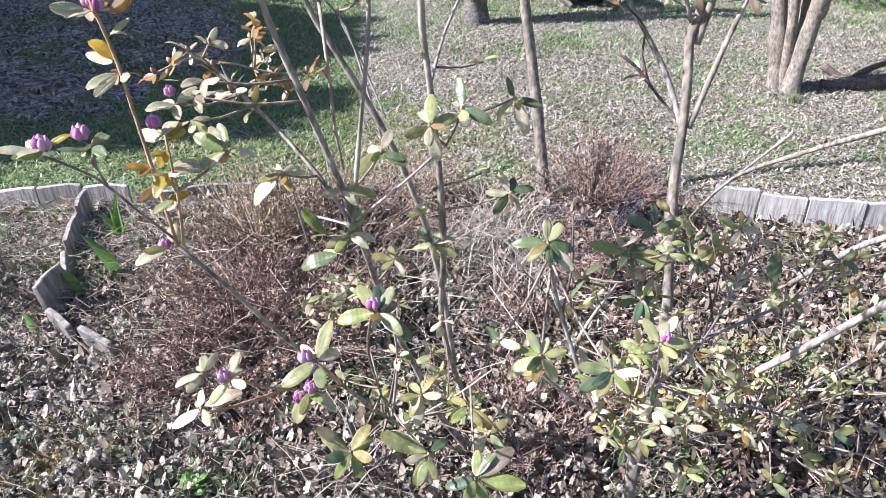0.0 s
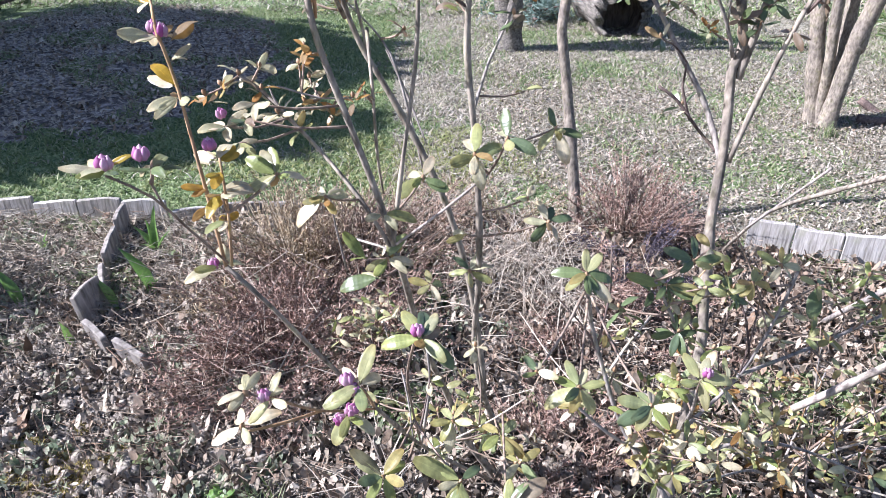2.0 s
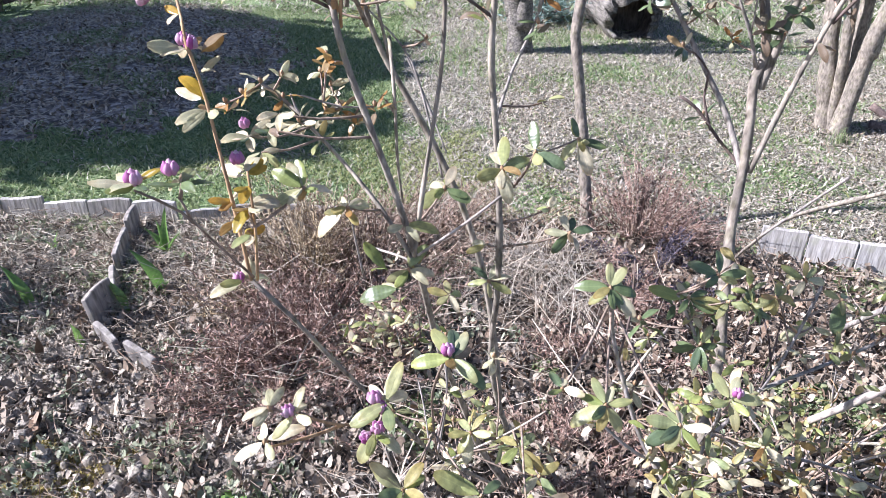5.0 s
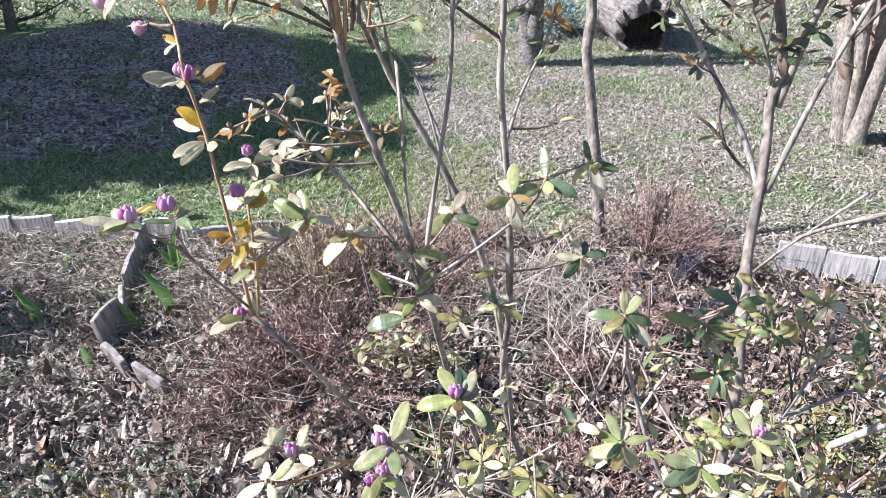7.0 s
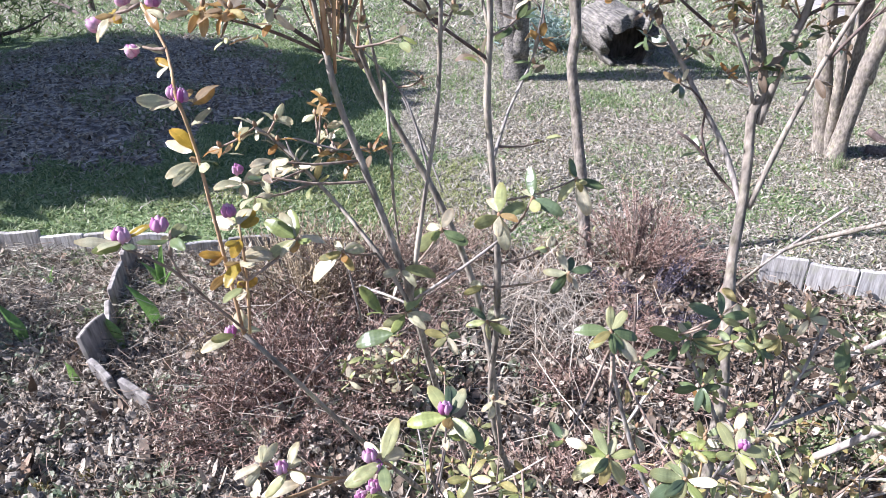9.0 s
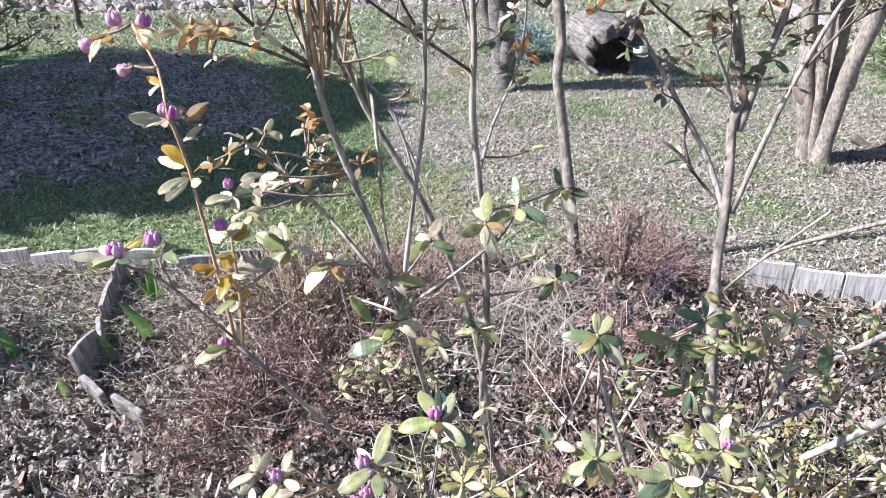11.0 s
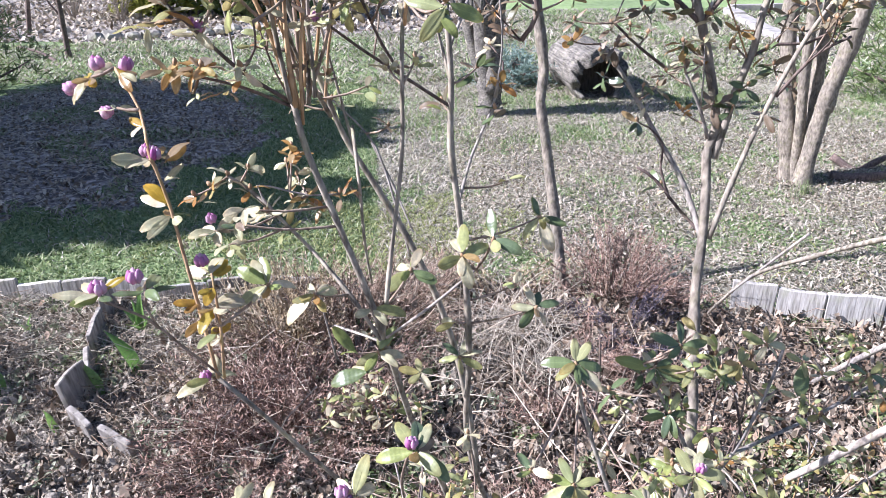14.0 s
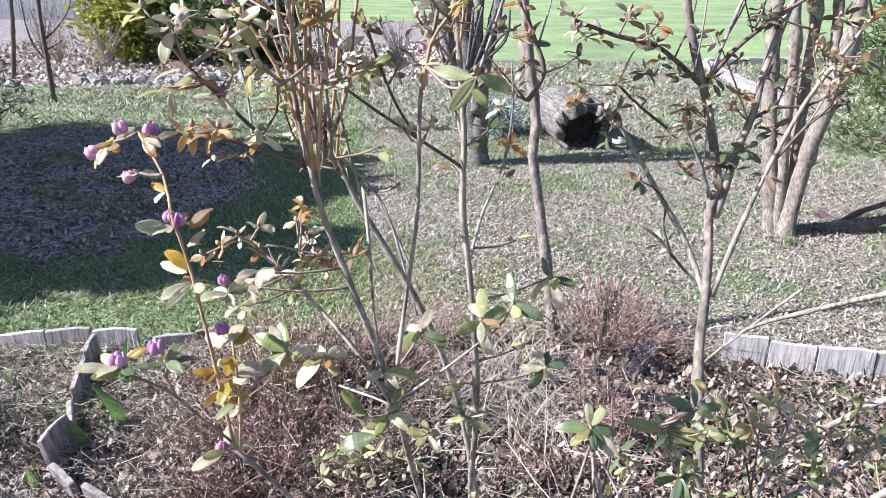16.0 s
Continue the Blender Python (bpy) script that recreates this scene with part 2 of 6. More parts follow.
def smooth_line(points, step=0.03):
    """Catmull-Rom line through the points, at about even steps."""
    P = [Vector(p) for p in points]
    P = [P[0] * 2 - P[1]] + P + [P[-1] * 2 - P[-2]]
    out = []
    for i in range(1, len(P) - 2):
        a, b, c, d = P[i - 1:i + 3]
        k = max(2, int((c - b).length / step))
        for j in range(k):
            t = j / k
            out.append(0.5 * ((2 * b) + (c - a) * t + (2 * a - 5 * b + 4 * c - d) * t * t + (3 * b - a - 3 * c + d) * t ** 3))
    out.append(P[-2])
    return out


def tube(line, r0, r1, sides=7, rough=0.08, seed=0.0, knots=0.0, flare=0.0):
    """Verts and faces of a tapered, slightly uneven tube along a line."""
    verts, faces = [], []
    n = len(line)
    ref = Vector((0.31, 0.95, 0.1))
    for i, p in enumerate(line):
        d = (line[min(i + 1, n - 1)] - line[max(i - 1, 0)]).normalized()
        u = d.cross(ref)
        u = u.normalized() if u.length > 0.05 else d.orthogonal().normalized()
        w = d.cross(u)
        f = i / (n - 1)
        r = r0 + (r1 - r0) * f
        r *= 1 + flare * max(0.0, 1 - f * 6) ** 2
        if knots:
            r *= 1 + knots * max(0.0, noise.noise((p * 9 + Vector((seed, 0, 0))))) ** 2 * 3
        for s in range(sides):
            a = 2 * math.pi * s / sides
            q = r * (1 + rough * noise.noise(Vector((math.cos(a) * 1.3, math.sin(a) * 1.3, i * 0.35 + seed))) * 1.6)
            verts.append(p + u * (q * math.cos(a)) + w * (q * math.sin(a)))
    for i in range(n - 1):
        for s in range(sides):
            t = (s + 1) % sides
            faces.append((i * sides + s, i * sides + t, (i + 1) * sides + t, (i + 1) * sides + s))
    faces.append(tuple(reversed(range(sides))))
    faces.append(tuple(range((n - 1) * sides, n * sides)))
    return verts, faces


def bed_edge(x):
    """The far edge of the planting bed, as y over x."""
    if x < -1.45:
        return 3.31
    if x < -0.9:
        return 3.31 + (x + 1.45) * 0.32
    if x < 1.1:
        return 3.49
    if x < 1.35:
        return 3.49 - (x - 1.1) * 0.88
    return 3.27 - (x - 1.35) * 0.27


def gz(x, y):
    """Height of the ground."""
    v = 0.022 * noise.noise(Vector((x * 1.1, y * 1.1, 0))) + 0.05 * noise.noise(Vector((x * 0.25, y * 0.25, 7)))
    if 0.6 < y < 3.6 and abs(x) < 3:
        v += 0.012 * noise.noise(Vector((x * 6, y * 6, 3)))
        if y < bed_edge(x) - 0.1:
            v += 0.050 * (abs(noise.noise(Vector((x * 9, y * 9, 9)))) - 0.25) + 0.024 * noise.noise(Vector((x * 21, y * 21, 5)))
    d = math.hypot(x + 3.4, (y - 6.6) * 0.8)
    v += 0.16 * max(0.0, 1 - (d / 2.3) ** 2) if d < 2.3 else 0.0
    return v


def in_bed(x, y):
    return y < bed_edge(x)


def in_mulch(x, y):
    return math.hypot(x + 3.7, (y - 6.6) * 0.78) < 1.9 + 0.35 * noise.noise(Vector((x, y, 2))) + 0.25 * noise.noise(Vector((x * 4, y * 4, 2)))


def is_green(x, y, jitter=0.0):
    """Where the lawn is green rather than dry."""
    v = 0.7 * noise.noise(Vector((x * 1.3, y * 1.3, 4))) + 0.6 * noise.noise(Vector((x * 4.5, y * 3.5, 8)))
    return v + jitter + (0.62 if x < -0.5 - 0.1 * (y - 4) else -0.36) + min(0.2, max(0.0, (y - 5.8) * 0.06)) > 0.0


def in_far_bed(x, y):
    return y > 13.0 + 0.15 * (x + 5) + 0.3 * noise.noise(Vector((x, y, 1))) and x < 1.0 and y < 33


class Shrub:
    """A shrub of stems, twigs, leaf whorls and buds under one Empty."""

    def __init__(self, name, base, label, category="shrub", seed=1):
        self.at = Vector(base)
        self.root = thing(name, base, label, category)
        self.rand = random.Random(seed)
        self.samples, self.leaves, self.ends, self.tips = [], [], [], []
        self.twigs = [[], []]

    def stem(self, r0, r1, mat, *points, name="stem", sides=7, flare=0.0):
        line = smooth_line(points)
        v, f = tube(line, r0, r1, sides, seed=self.rand.random() * 50, knots=0.35, flare=flare)
        part(name, mesh_of(name, [p - self.at for p in v], f, mat), self.root)
        if name == "stem" and r1 < 0.0045:
            self.ends.append(line[-1])
        self.samples += [(p, r0 + (r1 - r0) * i / len(line)) for i, p in enumerate(line)]

    def twig(self, tip, direction=None, mat=None):
        """A thin twig from the nearest stem to the tip."""
        tip = Vector(tip)
        below = self.samples
        near = min(below, key=lambda s: (s[0] - tip).length + 0.6 * max(0.0, s[0].z - tip.z + 0.03))
        if (near[0] - tip).length > 0.02:
            mid = near[0].lerp(tip, 0.55) - Vector((0, 0, 0.05 * (near[0] - tip).length))
            v, f = tube(smooth_line((near[0], mid, tip), 0.03), 0.0028, 0.0019, 5, seed=self.rand.random() * 9)
            self.holder = part("twig", mesh_of("twig", [p - self.at for p in v], f, mat or BROWNTWIG), self.root)
            return (tip - near[0]).normalized()
        self.holder = self.root
        return Vector((0, 0, 1))

    def whorl(self, tip, n=6, size=0.05, tone="green", bud="brown", lift=0.45, mat=None, tones=None):
        """A rosette of leaves round a bud at the tip of a twig."""
        r = self.rand
        tip = Vector(tip)
        d = self.twig(tip, mat=mat)
        self.tips.append(tip)
        up = (Vector((0, 0, 1)) + d * 0.5 + Vector((r.uniform(-.25, .25), r.uniform(-.35, .1), 0))).normalized()
        q = up.to_track_quat("Z", "Y")
        a0 = r.random() * 6.28
        for i in range(n):
            a = a0 + i * 2.4 + r.uniform(-.3, .3)
            e = lift + r.uniform(-.85, .65)
            s = size * r.uniform(0.74, 1.12)
            turn = q.to_matrix().to_4x4() @ Matrix.Rotation(a, 4, "Z") @ Matrix.Rotation(-e, 4, "Y") @ Matrix.Rotation(r.uniform(-.9, .9), 4, "X")
            off = up * r.uniform(-0.018, 0.004)
            tn = tone if r.random() < 0.72 else r.choice(tones or ["green", "green", "pale", "yellow"])
            self.leaves.append((Matrix.Translation(tip - self.at + off) @ turn @ Matrix.Diagonal((s, s * r.uniform(0.85, 1.2), s, 1)), tn, self.holder))
        if bud == "purple":
            for k in range(r.choice((1, 1, 1, 2))):
                o = Vector((r.uniform(-.008, .008), r.uniform(-.008, .008), 0.008))
                b = part("flower_bud", BUD_MESH[0], self.holder, "plump purple flower bud", Matrix.Translation(tip - self.at + q @ o) @ q.to_matrix().to_4x4() @ Matrix.Rotation(r.uniform(-.4, .4), 4, "X"))
                w = r.uniform(0.58, 0.78)
                b.scale = (w, w, w * 1.25)
        elif bud:
            part("bud", BUD_MESH[1], self.holder, "", Matrix.Translation(tip - self.at) @ q.to_matrix().to_4x4())

    def spray(self, centre, *pieces):
        """A leafy twig end: each leaf or bud is (tone, x, y, z), its reach from the centre."""
        r = self.rand
        centre = Vector(centre)
        d = self.twig(centre)
        self.tips.append(centre)
        for tone, x, y, z in pieces:
            way = Vector((x, y, z))
            if tone in ("bud", "purple_bud"):
                up = (Vector((0, 0, 1)) + d * 0.6 + way * 12).normalized()
                m = Matrix.Translation(centre - self.at + way - up * 0.008) @ up.to_track_quat("Z", "Y").to_matrix().to_4x4()
                if tone == "bud":
                    part("bud", BUD_MESH[1], self.holder, "", m)
                else:
                    w = r.uniform(0.95, 1.2)
                    part("flower_bud", BUD_MESH[0], self.holder, "plump purple flower bud", m @ Matrix.Diagonal((w, w, w, 1)))
                continue
            size = way.length
            ax = way.normalized()
            up = Vector((r.gauss(0, .30), -0.70 + r.gauss(0, .30), 1.0))
            az = (up - ax * up.dot(ax)).normalized()
            ay = az.cross(ax)
            turn = Matrix((ax, ay, az)).transposed().to_4x4()
            w = r.uniform(0.92, 1.18)
            self.leaves.append((Matrix.Translation(centre - self.at) @ turn @ Matrix.Diagonal((size, max(size, 0.036) * w, size, 1)), tone, self.holder))

    def fill(self, count, low, high, tones, size=0.045):
        """More whorls on short twigs along the stems between two heights."""
        r = self.rand
        spots = [p for p, q in self.samples if low < p.z < high and q < 0.0085]
        for k in range(count // 2):
            p = r.choice(spots)
            tip = p + Vector((r.gauss(0, .06), r.gauss(0, .06), r.uniform(0.06, 0.24)))
            self.stem(r.uniform(0.0018, 0.003), 0.0014, r.choice((TWIG, BROWNTWIG, GREYTWIG, DARKTWIG)), p, p.lerp(tip, 0.5) + Vector((r.gauss(0, .012), r.gauss(0, .012), 0)), tip, name="twig", sides=5)
            if k % 3:
                self.whorl(tip, r.choice((4, 5, 6)), size, r.choice(tones), "brown", r.uniform(0, .6), tones=tones)
        for _ in range(count):
            p = r.choice(spots) + Vector((r.gauss(0, .05), r.gauss(0, .05), r.uniform(0.01, 0.09)))
            self.whorl(p, r.choice((4, 5, 6, 7)), size, r.choice(tones), "brown", r.uniform(-.1, .5), tones=tones)

    def finish(self):
        """Leaves as single parts; past 300 the rest is joined."""
        for p in self.ends:
            if p.z > 1.3 and min((p - q).length for q in self.tips) > 0.045:
                self.whorl(p, 7, 0.045, self.rand.choice(("pale", "yellow", "green", "orange")), "brown", 0.4, tones=["yellow", "orange", "pale"])
        for i, (m, tone, holder) in enumerate(self.leaves[:300]):
            part("leaf", LEAF_MESH[tone][i % 4], holder, "", m)
        rest = {}
        for i, (m, tone, holder) in enumerate(self.leaves[300:]):
            rest.setdefault(tone, []).append((m, i % 4))
        for tone, items in rest.items():
            verts, faces = [], []
            for m, k in items:
                base = len(verts)
                verts += [m @ v.co for v in LEAF_MESH[tone][k].vertices]
                faces += [tuple(base + j for j in p.vertices) for p in LEAF_MESH[tone][k].polygons]
            ob = part("leaves", with_uv(mesh_of("leaves", verts, faces, LEAF[tone])), self.root)
            ob["kind"] = "stuff"


def leaf_shape(seed, width=0.19):
    """A blunt elliptic leaf of unit length along x, arched, with a sunken midrib and rolled edges."""
    r = random.Random(seed)
    droop, fold, twist, roll = r.uniform(-.34, 0.12), r.uniform(-0.02, 0.24), r.uniform(-.35, .35), r.uniform(0.5, 1.5)
    widths = (0.16, 0.58, 0.88, 1.0, 1.02, 0.96, 0.76, 0.30)
    verts, faces = [], []
    rows = len(widths) - 1
    for i, k in enumerate(widths):
        t = i / rows
        z = droop * t * t + 0.02 * math.sin(t * 9 + seed)
        for s in (-1, -0.5, 0, 0.5, 1):
            y = s * width * k
            arch = (0.045 if abs(s) == 0.5 else 0.0) * k * roll
            verts.append((0.10 + 0.9 * t, y * (1 - 0.08 * roll * abs(s)), z + fold * abs(y) + arch + twist * t * y * 0.6))
    for i in range(rows):
        for s in range(4):
            a = i * 5 + s
            faces.append((a, a + 1, a + 6, a + 5))
    b = len(verts)
    verts += [(0, -0.014, -0.01), (0, 0.014, -0.01)]
    faces.append((b, 0, 4, b + 1))
    return verts, faces


def bud_shape(length, radius, petals):
    """A pointed bud of overlapping scales."""
    verts, faces = [], []
    sides, rows = 8, 6
    for i in range(rows + 1):
        t = i / rows
        rr = radius * math.sin(math.pi * (0.14 + 0.84 * t)) ** 0.8 if i < rows else 0.0006
        for s in range(sides):
            a = 2 * math.pi * s / sides
            k = 1 + (0.28 * math.cos(a * petals + t * 2.5))
            verts.append((rr * k * math.cos(a), rr * k * math.sin(a), length * t))
    for i in range(rows):
        for s in range(sides):
            t = (s + 1) % sides
            faces.append((i * sides + s, i * sides + t, (i + 1) * sides + t, (i + 1) * sides + s))
    faces.append(tuple(reversed(range(sides))))
    return verts, faces


def with_uv(me, copies=1):
    """Leaf coordinates: along the blade and across it."""
    across = [0.0, 0.25, 0.5, 0.75, 1.0]
    rows = 8
    uvs = [(i / (rows - 1), across[s]) for i in range(rows) for s in range(5)] + [(0.0, 0.4), (0.0, 0.6)]
    layer = me.uv_layers.new(name="leaf")
    k = len(uvs)
    for loop in me.loops:
        layer.data[loop.index].uv = uvs[loop.vertex_index % k]
    return me


def flower_shape():
    """An opening bud: five slender petals round a sixth."""
    verts, faces = [], []
    for k in range(6):
        v, f = bud_shape(0.0165 if k == 5 else 0.0145 - 0.0012 * (k % 2), 0.0046, 2)
        a = k * 1.2566
        turn = pose(0, 0, 0, 0, 0, math.degrees(a)) @ pose(0.0 if k == 5 else 0.0030, 0, 0, 0, 0 if k == 5 else 9, 0)
        b = len(verts)
        verts += [turn @ Vector(p) for p in v]
        faces += [tuple(b + i for i in q) for q in f]
    return verts, faces


LEAF_MESH = {tone: [with_uv(mesh_of("leaf_" + tone, *leaf_shape(k * 7 + 1), m)) for k in range(4)] for tone, m in LEAF.items()}
BUD_MESH = (mesh_of("flower_bud", *flower_shape(), PETAL), mesh_of("bud", *bud_shape(0.013, 0.0042, 3), BUD))


def scatter(name, count, area, size, mat, label, category, kind="blade", seed=1, test=None, height=0.0, lie=0.3, wide=1.0):
    """Many small blades, leaves or sticks strewn on the ground: one object of kind stuff."""
    r = np.random.default_rng(seed)
    x0, x1, y0, y1 = area
    verts, faces = [], []
    done = 0
    while done < count:
        x, y = r.uniform(x0, x1), r.uniform(y0, y1)
        if test and not test(x, y):
            continue
        done += 1
        z = gz(x, y)
        a, s = r.uniform(0, 6.283), size * r.uniform(0.55, 1.35)
        c, d = math.cos(a), math.sin(a)
        b = len(verts)
        if kind == "blade":
            w = s * r.uniform(0.035, 0.06) * wide
            lean = r.uniform(0.2, 1.0) * s * lie * 3
            lx, ly = r.normal(0, 1), r.normal(0, 1)
            h = math.hypot(lx, ly) + 1e-6
            lx, ly = lx / h * lean, ly / h * lean
            zt = z + s * r.uniform(0.4, 1.0) * (1 - lie * 0.6)
            verts += [(x - c * w, y - d * w, z - 0.005), (x + c * w, y + d * w, z - 0.005),
                      (x + lx * 0.4 + c * w * 0.8, y + ly * 0.4 + d * w * 0.8, z + (zt - z) * 0.65), (x + lx * 0.4 - c * w * 0.8, y + ly * 0.4 - d * w * 0.8, z + (zt - z) * 0.65), (x + lx, y + ly, zt)]
            faces += [(b, b + 1, b + 2, b + 3), (b + 3, b + 2, b + 4)]
        elif kind == "clod":
            s *= 0.4 + 2.0 * r.random() ** 3
            k = [s * r.uniform(0.35, 0.6) for _ in range(9)]
            up = height * r.random()
            for i in range(4):
                t = a + i * 1.5708 + r.uniform(-.4, .4)
                verts.append((x + math.cos(t) * k[i], y + math.sin(t) * k[i], z - 0.006 + up))
            for i in range(4):
                t = a + i * 1.5708 + r.uniform(-.4, .4)
                q = k[4 + i] * 0.75
                verts.append((x + math.cos(t) * q, y + math.sin(t) * q, z + up + s * r.uniform(0.08, 0.36)))
            verts.append((x + r.normal(0, .1) * s, y + r.normal(0, .1) * s, z + up + s * r.uniform(0.15, 0.45)))
            for i in range(4):
                j = (i + 1) % 4
                faces += [(b + i, b + j, b + 4 + j), (b + i, b + 4 + j, b + 4 + i), (b + 4 + i, b + 4 + j, b + 8)]
        elif kind == "leaf":
            w = s * r.uniform(0.22, 0.42)
            tx, ty, up = r.normal(0, lie), r.normal(0, lie), r.uniform(0.003, 0.02) + height * r.random()
            curl = r.uniform(-.2, .35) * s
            def at(u, v, k):
                return (x + c * u - d * v, y + d * u + c * v, z + up + tx * u + ty * v + k)
            verts += [at(-s * .5, 0, curl * .5), at(-s * .12, -w, curl * .35), at(s * .3, -w * .7, 0), at(s * .5, 0, curl), at(s * .3, w * .7, 0.1 * s), at(-s * .12, w, curl * .35), at(0, 0, -abs(curl) * 0.25)]
            faces += [(b + 6, b + 0, b + 1), (b + 6, b + 1, b + 2), (b + 6, b + 2, b + 3), (b + 6, b + 3, b + 4), (b + 6, b + 4, b + 5), (b + 6, b + 5, b + 0)]
        else:
            w = s * r.uniform(0.006, 0.015) * wide
            bend, up, tilt = r.normal(0, 0.2) * s, r.uniform(0.004, 0.03) + height * r.random(), r.normal(0, lie * 0.5)
            for u in (-0.5, 0.0, 0.5):
                k = bend * (0.25 - u * u) * 4
                px, py, pz = x + c * u * s - d * k, y + d * u * s + c * k, z + up + tilt * u * s
                verts += [(px - d * w, py + c * w, pz), (px + d * w, py - c * w, pz), (px, py, pz + w * 1.6)]
            for u in (0, 3):
                for i in range(3):
                    j = (i + 1) % 3
                    faces.append((b + u + i, b + u + j, b + u + 3 + j, b + u + 3 + i))
    ob = new(name, mesh_of(name, verts, faces, mat, smooth=kind in ("clod", "leaf")))
    return tagged(ob, label, category, "", "stuff")


# ---- ground ----
def axis(lo, hi, step, far):
    a = list(np.arange(lo, hi + 1e-6, step))
    s, v = step, hi
    while v < far:
        s *= 1.22
        v += s
        a.append(v)
    s, v, pre = step, lo, []
    while v > -far:
        s *= 1.22
        v -= s
        pre.append(v)
    return pre[::-1] + a


gx, gy = axis(-2.6, 2.6, 0.02, 900), axis(0.8, 4.4, 0.02, 900)
gv = [(x, y, gz(x, y)) for y in gy for x in gx]
gw = len(gx)
gf = [(j * gw + i, j * gw + i + 1, (j + 1) * gw + i + 1, (j + 1) * gw + i) for j in range(len(gy) - 1) for i in range(gw - 1)]
ground_mesh = mesh_of("ground", gv, gf, [SOIL, TURF, MULCH, FARLAWN, GREENTURF])
slots = []
dice = random.Random(3)
for j in range(len(gy) - 1):
    for i in range(gw - 1):
        x, y = (gx[i] + gx[i + 1]) / 2, (gy[j] + gy[j + 1]) / 2
        slots.append(0 if in_bed(x, y) else 2 if in_far_bed(x, y) else 2 if in_mulch(x, y) else 3 if y > 16.8 or abs(x) > 30 or y < -30 else 4 if is_green(x, y, dice.gauss(0, 0.25)) else 1)
ground_mesh.polygons.foreach_set("material_index", slots)
tagged(new("ground", ground_mesh), "garden ground of littered bed soil, thin turf and dark mulch", "ground", "", "structure")


# ---- bed edging of boards ----
def board(parent, a, b, height, thick, mat, tilt=0.0, below=0.06, turn=0.0):
    """One upright edging board between two points of the plan."""
    a, b = Vector((*a, 0)), Vector((*b, 0))
    d = (b - a)
    length = d.length
    bm = bmesh.new()
    bmesh.ops.create_cube(bm, size=1.0)
    bmesh.ops.scale(bm, vec=(length, thick, height + below), verts=bm.verts)
    bmesh.ops.subdivide_edges(bm, edges=[e for e in bm.edges if abs(e.verts[0].co.x - e.verts[1].co.x) > length * 0.5], cuts=3)
    for v in bm.verts:
        v.co += Vector((0.004 * noise.noise(v.co * 9 + a), 0.006 * noise.noise(v.co * 5 + a), 0.022 * noise.noise(v.co * 6 + b)))
    bmesh.ops.bevel(bm, geom=list(bm.edges), offset=0.004, segments=1, affect="EDGES")
    me = bpy.data.meshes.new("board")
    bm.to_mesh(me)
    bm.free()
    me.materials.append(mat)
    m = (a + b) / 2
    z = gz(m.x, m.y) + (height - below) / 2
    ang = math.degrees(math.atan2(d.y, d.x))
    part("board", me, parent, "", Matrix.Translation(-parent.location) @ pose(m.x, m.y, z, tilt, turn * 0.3, ang + turn))


def edging(name, label, mat, height, *points, gap=0.006, pitch=0.24, lean=0.0, group="bed edging boards"):
    e = thing(name, (points[0][0], points[0][1], 0), label, "edging", group)
    r = random.Random(len(name) + int(height * 100))
    for a, b in zip(points, points[1:]):
        a, b = Vector(a), Vector(b)
        k = max(1, round((b - a).length / pitch))
        for i in range(k):
            p, q = a.lerp(b, i / k), a.lerp(b, (i + 1) / k)
            u = (b - a).normalized() * gap / 2
            side = Vector((-u.y, u.x)).normalized() * r.uniform(-.008, .008)
            board(e, p + u + side, q - u + side, height * r.uniform(0.88, 1.1) * (r.uniform(0.6, 1.1) if lean else 1), 0.024, mat, lean + r.uniform(-4, 4) * (1 + lean * 0.12), turn=r.uniform(-9, 9) if lean else 0.0)
    return e


edging("bed_edging", "weathered pale wooden boards edging the back of the bed", BOARD, 0.13, (-3.6, 3.36), (-2.5, 3.33), (-1.57, 3.30))
edging("bed_edging", "low weathered boards edging the bed behind the heather", BOARD, 0.07, (-1.55, 3.31), (-1.09, 3.46), (-0.75, 3.48))
edging("bed_edging", "sunlit pale wooden boards edging the bed beside the lawn", BOARD, 0.185, (1.33, 3.27), (1.53, 3.21), (1.73, 3.13), (1.98, 3.07), (2.9, 2.94), pitch=0.24)
edging("bed_edging", "dark grey weathered boards along the side of the bed", BOARDGREY, 0.15, (-1.73, 3.24), (-1.71, 3.02), (-1.61, 2.72), (-1.54, 2.52), (-1.52, 2.30), gap=0.03, pitch=0.24, lean=7.0)
edging("bed_edging", "half-buried old boards at the end of the bed edging", BOARDGREY, 0.11, (-1.50, 2.29), (-1.34, 2.17), (-1.16, 2.07), gap=0.02, pitch=0.22, lean=9.0)



# ---- trees and trunks ----
def tree(name, base, label, stems, mat=None, sides=12, category="tree", group=""):
    """A tree of one or more trunks; each stem is (r0, r1, points)."""
    e = thing(name, base, label, category, group)
    b = Vector(base)
    for k, (kind, r0, r1, pts) in enumerate(stems):
        foot = [Vector(pts[0]) - Vector((0, 0, 0.16))] if kind == "trunk" and pts[0][2] < 0.1 else []
        line = smooth_line(foot + [Vector(p) for p in pts], 0.06)
        v, f = tube(line, r0, r1, sides if kind == "trunk" else 6, 0.12, k * 3.7 + b.x, 0.3, 0.35 if kind == "trunk" else 0.0)
        part(kind, mesh_of(kind, [p - b for p in v], f, mat or TREEBARK), e)
    return e


